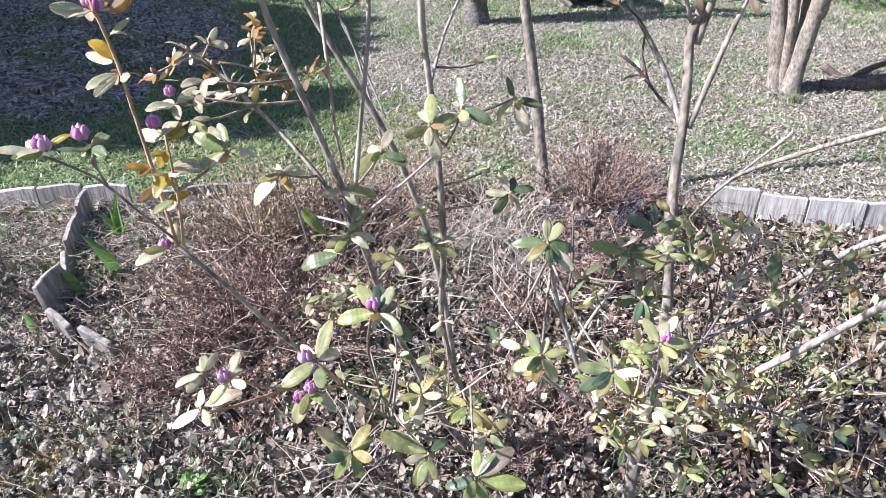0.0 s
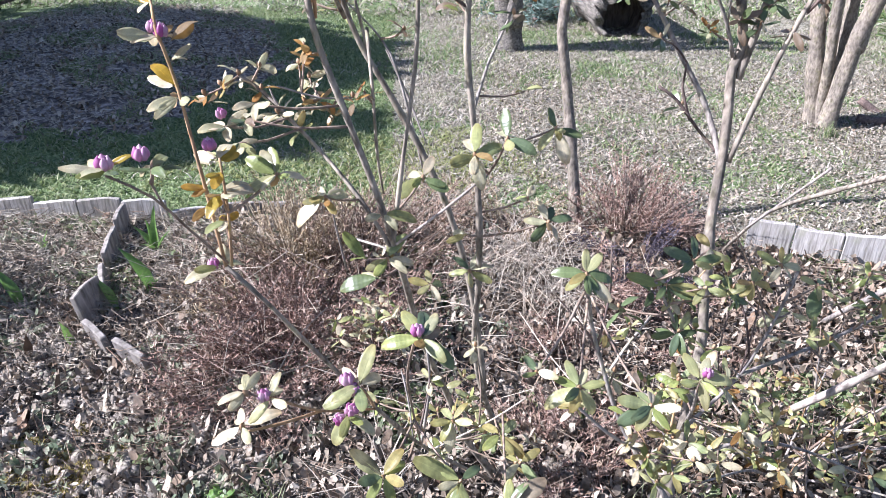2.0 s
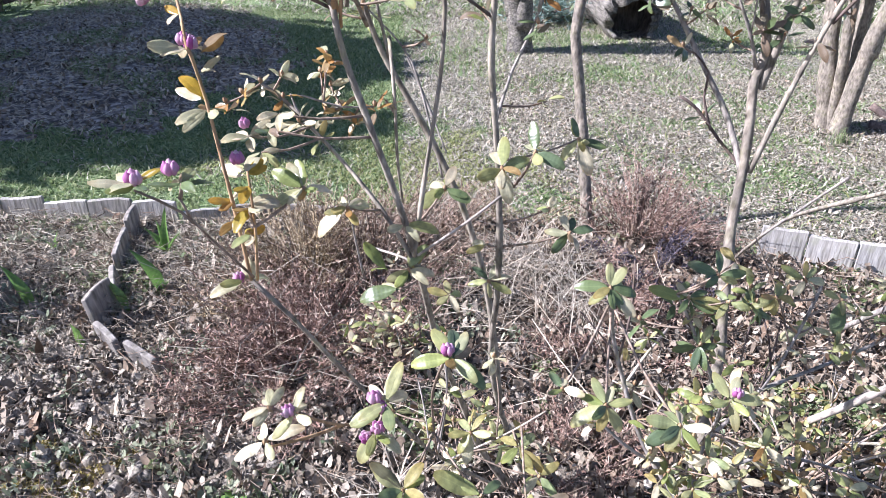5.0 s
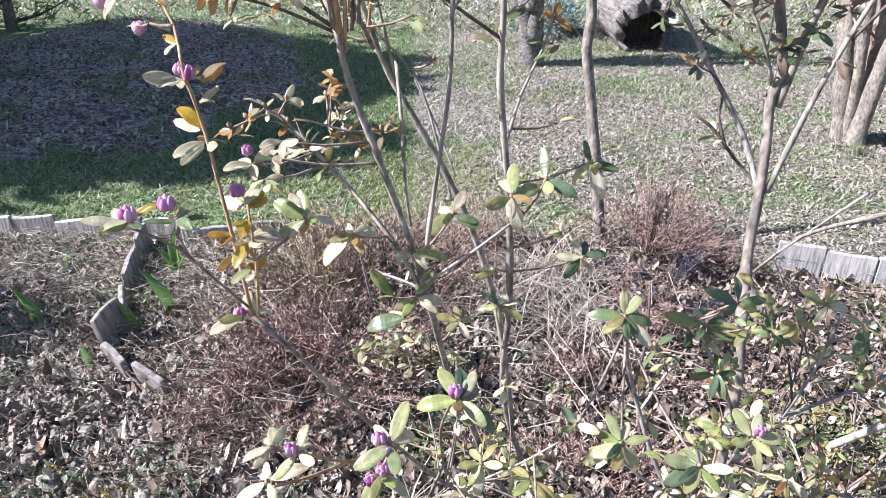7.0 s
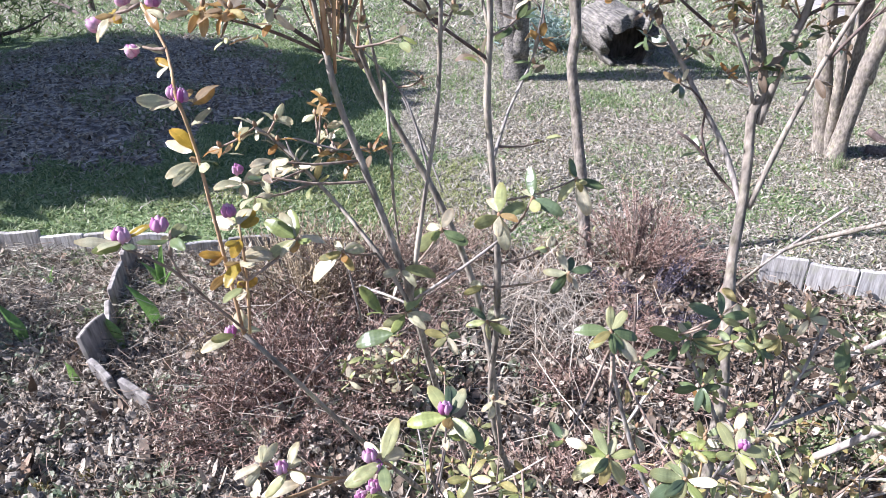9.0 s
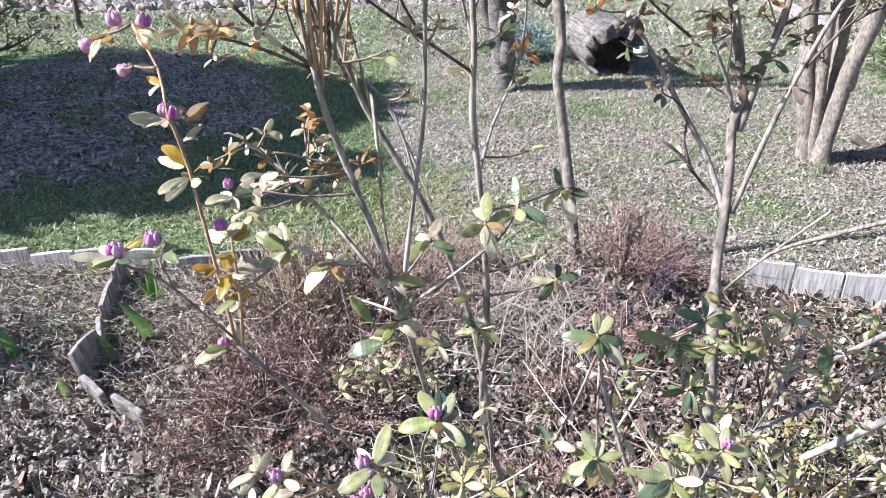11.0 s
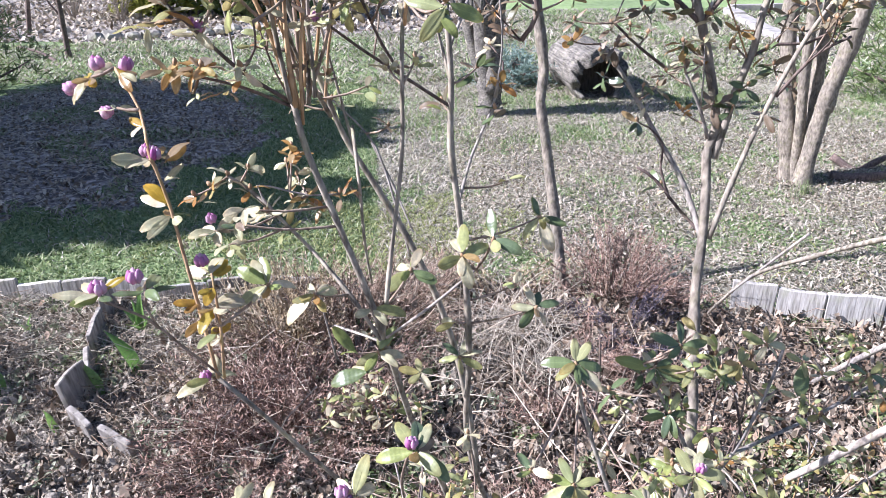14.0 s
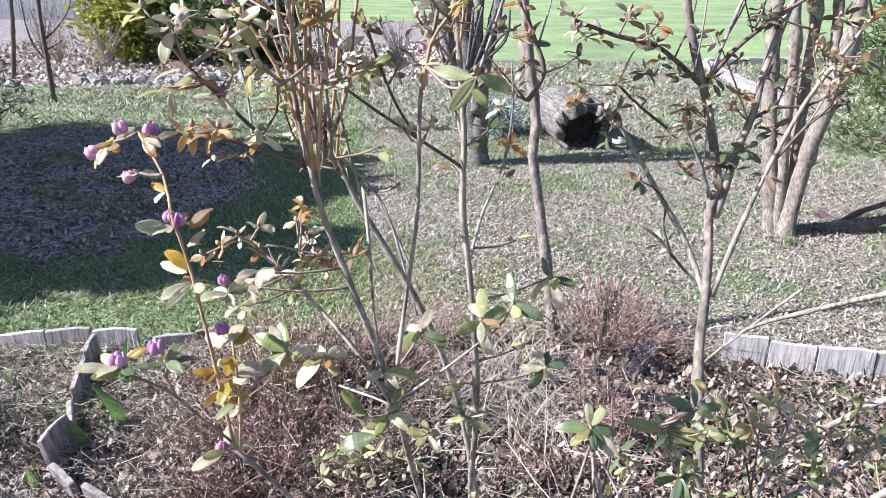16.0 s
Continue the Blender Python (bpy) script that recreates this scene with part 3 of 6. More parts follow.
tree("slender_tree", (0.53, 3.42, 0.0), "slender grey-barked young tree standing at the bed edge", [
    ("trunk", 0.03, 0.022, [(0.531, 3.400, -0.067), (0.506, 3.430, 0.106), (0.465, 3.500, 0.445), (0.430, 3.560, 0.683), (0.384, 3.600, 0.969), (0.397, 3.620, 1.114), (0.359, 3.640, 1.383), (0.323, 3.660, 1.641), (0.284, 3.680, 1.986)]),
], TREEBARK)
tree("multi_stem_tree", (2.56, 5.3, 0.0), "multi-stemmed tree with pale smooth bark on the lawn", [
    ("trunk", 0.058, 0.045, [(2.481, 5.350, 0.033), (2.396, 5.350, 0.455), (2.342, 5.380, 0.872), (2.303, 5.400, 1.272), (2.281, 5.400, 1.654), (2.235, 5.400, 2.124)]),
    ("trunk", 0.06, 0.045, [(2.518, 5.200, 0.007), (2.549, 5.200, 0.323), (2.570, 5.180, 0.623), (2.636, 5.150, 0.952), (2.668, 5.100, 1.265), (2.698, 5.100, 1.593), (2.685, 5.050, 1.973)]),
    ("trunk", 0.05, 0.04, [(2.583, 5.400, -0.030), (2.618, 5.450, 0.342), (2.632, 5.500, 0.767), (2.623, 5.500, 1.183), (2.614, 5.500, 1.577), (2.565, 5.500, 2.060)]),
    ("trunk", 0.045, 0.03, [(2.564, 5.180, 0.540), (2.677, 5.300, 0.805), (2.756, 5.400, 1.154), (2.756, 5.450, 1.503), (2.716, 5.500, 1.988)]),
    ("trunk", 0.04, 0.03, [(2.503, 5.300, 0.027), (2.455, 5.250, 0.395), (2.404, 5.220, 0.819), (2.376, 5.200, 1.215), (2.331, 5.200, 1.588), (2.277, 5.200, 2.010)]),
], TREEBARK)
tree("garden_tree", (0.30, 7.45, 0.0), "old multi-stemmed tree with grey bark beyond the shrubs", [
    ("trunk", 0.115, 0.09, [(0.333, 7.450, -0.030), (0.304, 7.450, 0.277), (0.281, 7.450, 0.565), (0.236, 7.450, 0.844), (0.185, 7.450, 1.277), (0.135, 7.450, 1.792), (0.065, 7.450, 2.331)]),
    ("trunk", 0.07, 0.05, [(0.342, 7.400, 0.230), (0.357, 7.350, 0.748), (0.409, 7.300, 1.183), (0.494, 7.300, 1.595), (0.581, 7.300, 2.134)]),
    ("trunk", 0.06, 0.045, [(0.247, 7.500, 0.325), (0.110, 7.550, 0.775), (0.022, 7.600, 1.265), (-0.036, 7.600, 1.740), (-0.091, 7.600, 2.243)]),
    ("trunk", 0.05, 0.04, [(0.305, 7.350, 0.525), (0.304, 7.300, 1.025), (0.310, 7.300, 1.493), (0.325, 7.300, 2.037)]),
    ("limb", 0.022, 0.010, [(0.199, 7.250, 0.961), (0.336, 7.250, 1.527)]),
    ("limb", 0.022, 0.010, [(0.199, 7.250, 0.961), (0.252, 7.250, 1.527)]),
    ("limb", 0.022, 0.010, [(0.238, 7.250, 0.908), (0.414, 7.250, 1.376), (0.514, 7.250, 1.577)]),
    ("limb", 0.022, 0.010, [(0.238, 7.250, 0.908), (0.524, 7.250, 1.275), (0.706, 7.250, 1.377)]),
    ("limb", 0.022, 0.010, [(0.221, 7.250, 0.935), (0.553, 7.250, 1.223), (0.594, 7.250, 1.528)]),
    ("limb", 0.022, 0.010, [(0.129, 7.250, 0.908), (0.104, 7.250, 1.526)]),
    ("limb", 0.022, 0.010, [(0.058, 7.250, 0.961), (-0.012, 7.250, 1.526)]),
    ("limb", 0.022, 0.010, [(-0.008, 7.250, 1.013), (-0.170, 7.250, 1.324), (-0.223, 7.250, 1.525)]),
    ("limb", 0.022, 0.010, [(0.046, 7.250, 1.066), (-0.090, 7.250, 1.425), (-0.144, 7.250, 1.625)]),
], LOGBARK)
tree("sapling", (-5.92, 11.3, 0.0), "thin bare sapling on the far lawn", [
    ("trunk", 0.04, 0.02, [(-5.915, 11.300, -0.006), (-5.902, 11.300, 0.580), (-5.898, 11.300, 1.144), (-5.863, 11.300, 1.765), (-5.814, 11.300, 2.361)]),
    ("limb", 0.015, 0.006, [(-5.892, 11.300, 0.905), (-5.690, 11.300, 1.065), (-5.483, 11.300, 1.303), (-5.348, 11.300, 1.614)]),
    ("limb", 0.015, 0.006, [(-5.902, 11.300, 0.580), (-6.065, 11.300, 0.823), (-6.128, 11.300, 1.143), (-6.134, 11.300, 1.534)]),
    ("limb", 0.012, 0.005, [(-5.897, 11.300, 0.743), (-5.684, 11.300, 0.865), (-5.570, 11.300, 0.946)]),
], DARKTWIG)
tree("sapling", (-8.35, 14.0, 0.0), "thin bare sapling on the far lawn", [
    ("trunk", 0.045, 0.025, [(-7.984, 14.000, -0.051), (-7.818, 14.000, 0.889), (-7.724, 14.000, 1.662), (-7.596, 14.000, 2.496)]),
], DARKTWIG)


# ---- hollow log ----
def hollow_log(base, length, radius, yaw):
    e = thing("hollow_log", base, "weathered hollow log lying on the lawn with a dark rotten end", "log")
    verts = []
    sides, rows = 48, 14
    for shell in (0, 1):
        for i in range(rows + 1):
            for s in range(sides):
                t = 2 * math.pi * s / sides
                c, d = math.cos(t), math.sin(t)
                ridge = abs(noise.noise(Vector((c * 5.5, d * 5.5, i * 0.12)))) - 0.2
                q = radius * (1 + 0.12 * noise.noise(Vector((c * 1.5, d * 1.5, i * 0.2))) + 0.16 * ridge * (1 - shell))
                drop = 0.0
                if shell:
                    q *= 0.70 + 0.10 * noise.noise(Vector((c * 2.2, d * 2.2, 9 + i * 0.3)))
                    drop = 0.17 * radius
                ragged = 0.15 * noise.noise(Vector((c * 3.2, d * 3.2, 5))) + 0.05 * noise.noise(Vector((c * 9, d * 9, 2)))
                y = length * i / rows + (ragged - 0.10 * max(0.0, d)) * max(0.0, 1 - i / 2.0)
                verts.append((q * c, y * (0.35 if shell and i > 1 else 1) + 0.02 * shell, radius * 0.80 - drop + 0.88 * q * d))
    n = (rows + 1) * sides
    outer, inner = [], []
    for i in range(rows):
        for s in range(sides):
            t = (s + 1) % sides
            outer.append((i * sides + s, i * sides + t, (i + 1) * sides + t, (i + 1) * sides + s))
            inner.append((n + i * sides + t, n + i * sides + s, n + (i + 1) * sides + s, n + (i + 1) * sides + t))
    rim = [(s, n + s, n + (s + 1) % sides, (s + 1) % sides) for s in range(sides)]
    back = [tuple(rows * sides + s for s in range(sides)), tuple(n + rows * sides + s for s in reversed(range(sides)))]
    turn = pose(0, 0, 0, 0, 0, yaw)
    part("bark", mesh_of("bark", verts[:n + sides], outer + rim + back[:1], LOGBARK), e, "grey fissured bark", turn)
    part("hollow", mesh_of("hollow", verts[n:], [tuple(k - n for k in q) for q in inner + back[1:]], LOGDARK), e, "dark rotten inside", turn)
    return e


hollow_log((1.53, 8.05, 0.0), 1.1, 0.325, 7)


# ---- heather ----
def heather(name, base, spread, height, count, mat, label, seed, lean=(0, 0), category="heather"):
    """A wiry mound of forking sprigs with short side twigs, in tufts that lean apart."""
    r = random.Random(seed)
    e = thing(name, (base[0], base[1], gz(*base)), label, category, "heather plants in the bed" if category == "heather" else "")
    verts, faces = [], []
    for made in range(count):
        if made % 20 == 0:
            tuftlean = (r.gauss(0, .09), r.gauss(0, .09))
            ca, cq, ch = r.random() * 6.283, math.sqrt(r.random()), r.uniform(0.75, 1.15)
        a, q = ca + r.gauss(0, 0.26), min(1.0, max(0.0, cq + r.gauss(0, 0.10)))
        px, py = math.cos(a) * q * spread[0] * 0.45, math.sin(a) * q * spread[1] * 0.45
        h = height * (1.05 - 0.55 * q * q) * r.uniform(0.5, 1.1) * ch
        out = q * 0.9 + r.uniform(0, 0.3)
        dx, dy = math.cos(a) * out * spread[0] * 0.5 + lean[0] * h + tuftlean[0] + r.gauss(0, .03), math.sin(a) * out * spread[1] * 0.5 + lean[1] * h + tuftlean[1] + r.gauss(0, .03)
        pts = [Vector((px, py, -0.01)), Vector((px + dx * 0.4, py + dy * 0.4, h * 0.5)), Vector((px + dx * 0.75 + r.gauss(0, .012), py + dy * 0.75 + r.gauss(0, .012), h * 0.8)), Vector((px + dx, py + dy, h))]
        w = r.uniform(0.0009, 0.0020)
        b = len(verts)
        t = r.random() * 6.28
        side, side2 = Vector((math.cos(t), math.sin(t), 0)), Vector((-math.sin(t), math.cos(t), 0.2))
        for i, p in enumerate(pts):
            k = w * (1.3 - i * 0.25)
            verts += [p + side * k, p - side * k * 0.6 + side2 * k, p - side * k * 0.6 - side2 * k]
        for i in range(3):
            for s in range(3):
                u = (s + 1) % 3
                faces.append((b + i * 3 + s, b + i * 3 + u, b + i * 3 + 3 + u, b + i * 3 + 3 + s))
        for k in range(26):
            f = r.uniform(0.2, 1.0)
            p = pts[0].lerp(pts[1], f / 0.35) if f < 0.35 else pts[1].lerp(pts[2], (f - 0.35) / 0.35) if f < 0.7 else pts[2].lerp(pts[3], (f - 0.7) / 0.3)
            d = Vector((dx * 1.5 + r.gauss(0, 1), dy * 1.5 + r.gauss(0, 1), r.uniform(0.1, 1.6))).normalized() * r.uniform(0.008, 0.030)
            s = d.cross(Vector((r.gauss(0, 1), r.gauss(0, 1), r.gauss(0, 1)))).normalized() * r.uniform(0.0007, 0.0020)
            b = len(verts)
            verts += [p - s, p + s, p + d * 0.6 + s * 1.3, p + d, p + d * 0.6 - s * 1.3]
            faces.append((b, b + 1, b + 2, b + 3, b + 4))
        if made % 20 == 19 or made == count - 1:
            part("branch", mesh_of("branch", verts, faces, mat, smooth=False), e)["kind"] = "stuff"
            verts, faces = [], []
    return e


heather("heather", (-0.82, 2.80), (0.48, 0.7), 0.40, 320, HEATHGREEN, "wiry olive-brown heather mound in the bed", 3, (-0.15, 0.0))
heather("heather", (-0.58, 2.92), (0.75, 0.7), 0.38, 300, HEATH, "dense dry brown heather mound in the bed", 4, (-0.15, 0.0))
heather("heather", (-0.70, 2.26), (0.50, 0.48), 0.27, 320, HEATHRED, "low dry reddish-brown heather at the front of the bed", 5, (-0.22, 0.0))
heather("heather", (-0.50, 2.42), (0.6, 0.5), 0.24, 300, HEATHRED, "reddish brown heather sprawling over leaf litter", 6, (-0.3, 0.0))
heather("heather", (-0.86, 2.04), (0.30, 0.30), 0.14, 90, HEATH, "low thin brown heather over crumbly soil", 18, (-0.1, 0.0))
heather("heather", (-0.62, 1.96), (0.44, 0.36), 0.15, 130, HEATHRED, "low red-brown heather among pale dead leaves", 19, (-0.2, 0.0))
heather("heather", (-0.34, 3.20), (0.55, 0.45), 0.27, 160, HEATH, "brown heather clump beside the shrub stems", 7)
heather("heather", (0.76, 3.46), (0.46, 0.40), 0.35, 280, HEATHRED, "reddish heather clump by the slender trunk", 8)
heather("heather", (0.60, 2.78), (0.3, 0.3), 0.30, 100, HEATHRED, "small upright red-brown heather plant", 9)
heather("heather", (0.52, 2.35), (0.5, 0.4), 0.15, 130, HEATHRED, "low red-brown heather tuft among fallen leaves", 10)
heather("heather", (0.24, 1.72), (0.5, 0.34), 0.14, 130, HEATHRED, "low red-brown heather under the shrub", 11)
heather("heather", (0.10, 3.25), (0.45, 0.35), 0.22, 80, HEATHGREEN, "olive heather tuft behind the stems", 12)
heather("purple_shrublet", (0.80, 3.02), (0.28, 0.24), 0.17, 160, PLUM, "low shrublet with dark purple foliage in the bed", 20, (0, 0), "shrub")


# ---- dry grass tufts ----
def tuft(base, count, length, mat, label, seed, spread=0.12, flop=0.8):
    r = random.Random(seed)
    z = gz(*base)
    e = thing("grass_tuft", (base[0], base[1], z), label, "grass")
    verts, faces = [], []
    for _ in range(count):
        a = r.random() * 6.283
        p = Vector((r.gauss(0, spread * 0.4), r.gauss(0, spread * 0.4), 0))
        d = Vector((math.cos(a), math.sin(a), 0))
        s = Vector((-d.y, d.x, 0)) * r.uniform(0.0018, 0.004)
        L, k = length * r.uniform(0.5, 1.1), flop * r.uniform(0.4, 1.2)
        b = len(verts)
        for i in range(5):
            t = i / 4
            q = p + d * (L * t * t * k) + Vector((0, 0, max(0.008, L * (t - 0.62 * k * t * t))))
            w = s * (1 - 0.85 * t)
            verts += [q - w, q + w]
        for i in range(4):
            faces.append((b + 2 * i, b + 2 * i + 1, b + 2 * i + 3, b + 2 * i + 2))
    ob = part("tussock", mesh_of("tussock", verts, faces, mat, smooth=False), e)
    ob["kind"] = "stuff"


tuft((0.27, 2.95), 260, 0.40, HAY, "pale dry grass tuft collapsed in the bed", 1, 0.2, 1.0)
tuft((0.32, 2.62), 165, 0.32, HAY, "dry straw-coloured grass lying over the litter", 2, 0.25, 1.2)
tuft((0.05, 2.80), 110, 0.30, HAY, "pale dry grass tuft collapsed in the bed", 3, 0.2, 1.0)
tuft((2.44, 4.98), 70, 0.14, GRASS, "small dark green grass clump at the tree foot", 4, 0.1, 0.5)
tuft((-0.62, 1.50), 60, 0.10, GRASS, "small green grass clump in the bed", 5, 0.12, 0.6)
tuft((0.56, 1.52), 80, 0.12, GRASS, "green grass clump under the shrub", 6, 0.16, 0.6)
tuft((-0.28, 1.52), 42, 0.26, HAY, "pale dry grass tuft collapsed in the bed", 7, 0.12, 1.1)


# ---- tulip shoots ----
def tulip(base, *leaves):
    """Broad pointed leaves from one bulb; each is (direction, length, lean, half width)."""
    z = gz(*base)
    e = thing("tulip_shoot", (base[0], base[1], z), "fresh green tulip leaves coming up through the bed", "plant", "tulip shoots")
    for yaw, h, lean, w in leaves:
        yaw = radians(yaw)
        verts, faces = [], []
        d, s = Vector((math.cos(yaw), math.sin(yaw), 0)), Vector((-math.sin(yaw), math.cos(yaw), 0))
        for i in range(10):
            t = i / 9
            c = d * (lean * h * t * t) + Vector((0, 0, h * t * (1 - 0.25 * lean * t) - 0.015))
            q = w * max(0.04, math.sin(math.pi * min(1, 0.16 + t * 0.84)) ** 0.8)
            wave = 0.004 * math.sin(t * 9 + yaw)
            verts += [c - s * q - d * (q * 0.5 + wave), c + d * q * 0.25, c + s * q - d * (q * 0.5 - wave)]
        for i in range(9):
            for j in range(2):
                a = i * 3 + j
                faces.append((a, a + 1, a + 4, a + 3))
        part("leaf", mesh_of("tulip_leaf", verts, faces, SHOOT), e)


tulip((-1.50, 2.97), (80, 0.27, 0.15, 0.022), (165, 0.19, 0.6, 0.022), (10, 0.17, 0.45, 0.020), (250, 0.15, 0.6, 0.018), (140, 0.21, 0.3, 0.016))
tulip((-1.39, 2.62), (165, 0.25, 0.50, 0.032), (20, 0.10, 0.5, 0.016))
tulip((-1.48, 2.48), (170, 0.21, 0.40, 0.022))
tulip((-1.54, 2.23), (160, 0.14, 0.30, 0.018))
tulip((-1.90, 2.50), (165, 0.24, 0.45, 0.026))
tulip((-2.05, 2.98), (200, 0.10, 0.5, 0.010), (60, 0.12, 0.3, 0.010), (330, 0.09, 0.5, 0.010))


# ---- weeds ----
def weed(base, count, size, mat, label, seed):
    """A flat rosette of small rounded leaves."""
    r = random.Random(seed)
    e = thing("weed_plant", (base[0], base[1], gz(*base) + 0.02), label, "plant", "weeds in the bed")
    me = with_uv(mesh_of("weed_leaf", *leaf_shape(seed + 40, 0.30), mat))
    for k in range(count):
        f = (k + 1) / count
        s = size * (0.5 + 0.6 * f) * r.uniform(0.8, 1.15)
        part("leaf", me, e, "", Matrix.Translation((0, 0, 0.012 * (1 - f))) @ pose(r.gauss(0, size * .4), r.gauss(0, size * .4), 0, r.uniform(-25, 25), -r.uniform(5, 55) * (1.25 - f), k * 137.5 + r.uniform(-20, 20)) @ Matrix.Diagonal((s, s, s, 1)))


for k, (x, y, n, size, mat) in enumerate(((-0.735, 1.485, 26, 0.038, SHOOT), (-0.80, 1.53, 16, 0.03, GRASS), (-1.035, 1.65, 14, 0.032, GRASS), (-0.62, 1.65, 18, 0.034, WEED), (0.36, 1.94, 20, 0.036, GRASS), (0.71, 1.64, 20, 0.038, GRASS), (0.775, 1.57, 18, 0.036, SHOOT), (-1.45, 1.95, 14, 0.03, WEED), (0.30, 2.30, 14, 0.034, GRASS), (-1.72, 2.30, 16, 0.034, WEED), (1.15, 1.9, 16, 0.036, GRASS))):
    weed((x, y), n, size, mat, "small green weed rosette on the bed soil" if mat != WEED else "small grey-green weed rosette on the bed soil", k)


# ---- pruned stems lying about ----
def lying_stem(label, r0, r1, mat, *pts):
    e = thing("fallen_branch", pts[0], label, "branch")
    b = Vector(pts[0])
    v, f = tube(smooth_line(pts, 0.04), r0, r1, 8, 0.1, b.x * 5, 0.35)
    part("stem", mesh_of("stem", [p - b for p in v], f, mat), e)


lying_stem("thick pale pruned stem leaning over the bed", 0.011, 0.0105, CUTWOOD, (0.949, 1.740, 0.248), (1.060, 1.660, 0.427), (1.131, 1.550, 0.626), (1.193, 1.450, 0.819))
lying_stem("long grey branch arching over the bed edging", 0.006, 0.009, BARK, (1.187, 3.177, -0.000), (1.140, 2.900, 0.231), (1.155, 2.650, 0.480), (1.240, 2.350, 0.705), (1.344, 2.100, 0.885), (1.399, 1.900, 1.021))
lying_stem("thin grey branch rising from the bed", 0.004, 0.006, GREYTWIG, (1.089, 2.700, 0.375), (1.205, 2.600, 0.578), (1.260, 2.500, 0.719))
lying_stem("pale slender stem lying across the litter", 0.005, 0.004, CUTWOOD, (1.071, 1.750, 0.163), (1.185, 1.700, 0.205), (1.332, 1.620, 0.252))
lying_stem("grey stem lying by the bed corner", 0.01, 0.012, GREYTWIG, (1.446, 2.610, -0.010), (1.458, 2.500, 0.120), (1.481, 2.400, 0.242), (1.506, 2.300, 0.362), (1.581, 2.200, 0.474))
# this dark branch doubles as the trunk shadow running right of the tree foot
lying_stem("dark fallen branch on the lawn, also standing in for the tree's shadow", 0.045, 0.02, DARKTWIG, (2.799, 5.350, -0.002), (2.925, 5.300, -0.008), (3.099, 5.250, 0.028), (3.396, 5.300, 0.096))
lying_stem("old curved branch on the lawn behind the tree", 0.03, 0.02, DARKTWIG, (2.964, 5.700, 0.047), (3.117, 5.600, -0.036), (3.312, 5.600, 0.052), (3.547, 5.600, 0.138))
lying_stem("pale bent stem lying on the bed", 0.0045, 0.003, CUTWOOD, (-0.304, 1.550, 0.133), (-0.287, 1.500, 0.060), (-0.217, 1.450, 0.058))
lying_stem("fallen dark limb on the far lawn", 0.03, 0.012, DARKTWIG, (-5.840, 10.800, 0.008), (-6.171, 11.000, 0.107), (-6.598, 11.200, 0.176))


# ---- far things ----
def rock(at, size, seed):
    bm = bmesh.new()
    bmesh.ops.create_icosphere(bm, subdivisions=2, radius=1.0)
    o = Vector((seed * 3.1, seed * 1.7, 0))
    for v in bm.verts:
        v.co *= 1 + 0.35 * noise.noise(v.co * 1.1 + o) + 0.1 * noise.noise(v.co * 3 + o)
        v.co = Vector((v.co.x * size[0], v.co.y * size[1], max(-0.3 * size[2], v.co.z * size[2])))
    me = bpy.data.meshes.new("field_stone")
    bm.to_mesh(me)
    bm.free()
    me.materials.append(STONE)
    ob = new("field_stone", me)
    ob.location = (at[0], at[1], gz(*at) + 0.25 * size[2])
    tagged(ob, "rounded grey field stone edging a far bed", "stone", "row of field stones")


rr = random.Random(5)
for k in range(15):
    f = k / 14
    s = rr.uniform(0.10, 0.18)
    rock((-6.4 + 2.9 * f + rr.uniform(-.05, .05), 13.2 + 0.9 * f + rr.uniform(-.1, .1)), (s, s * 0.8, s * 0.75), k + 1)


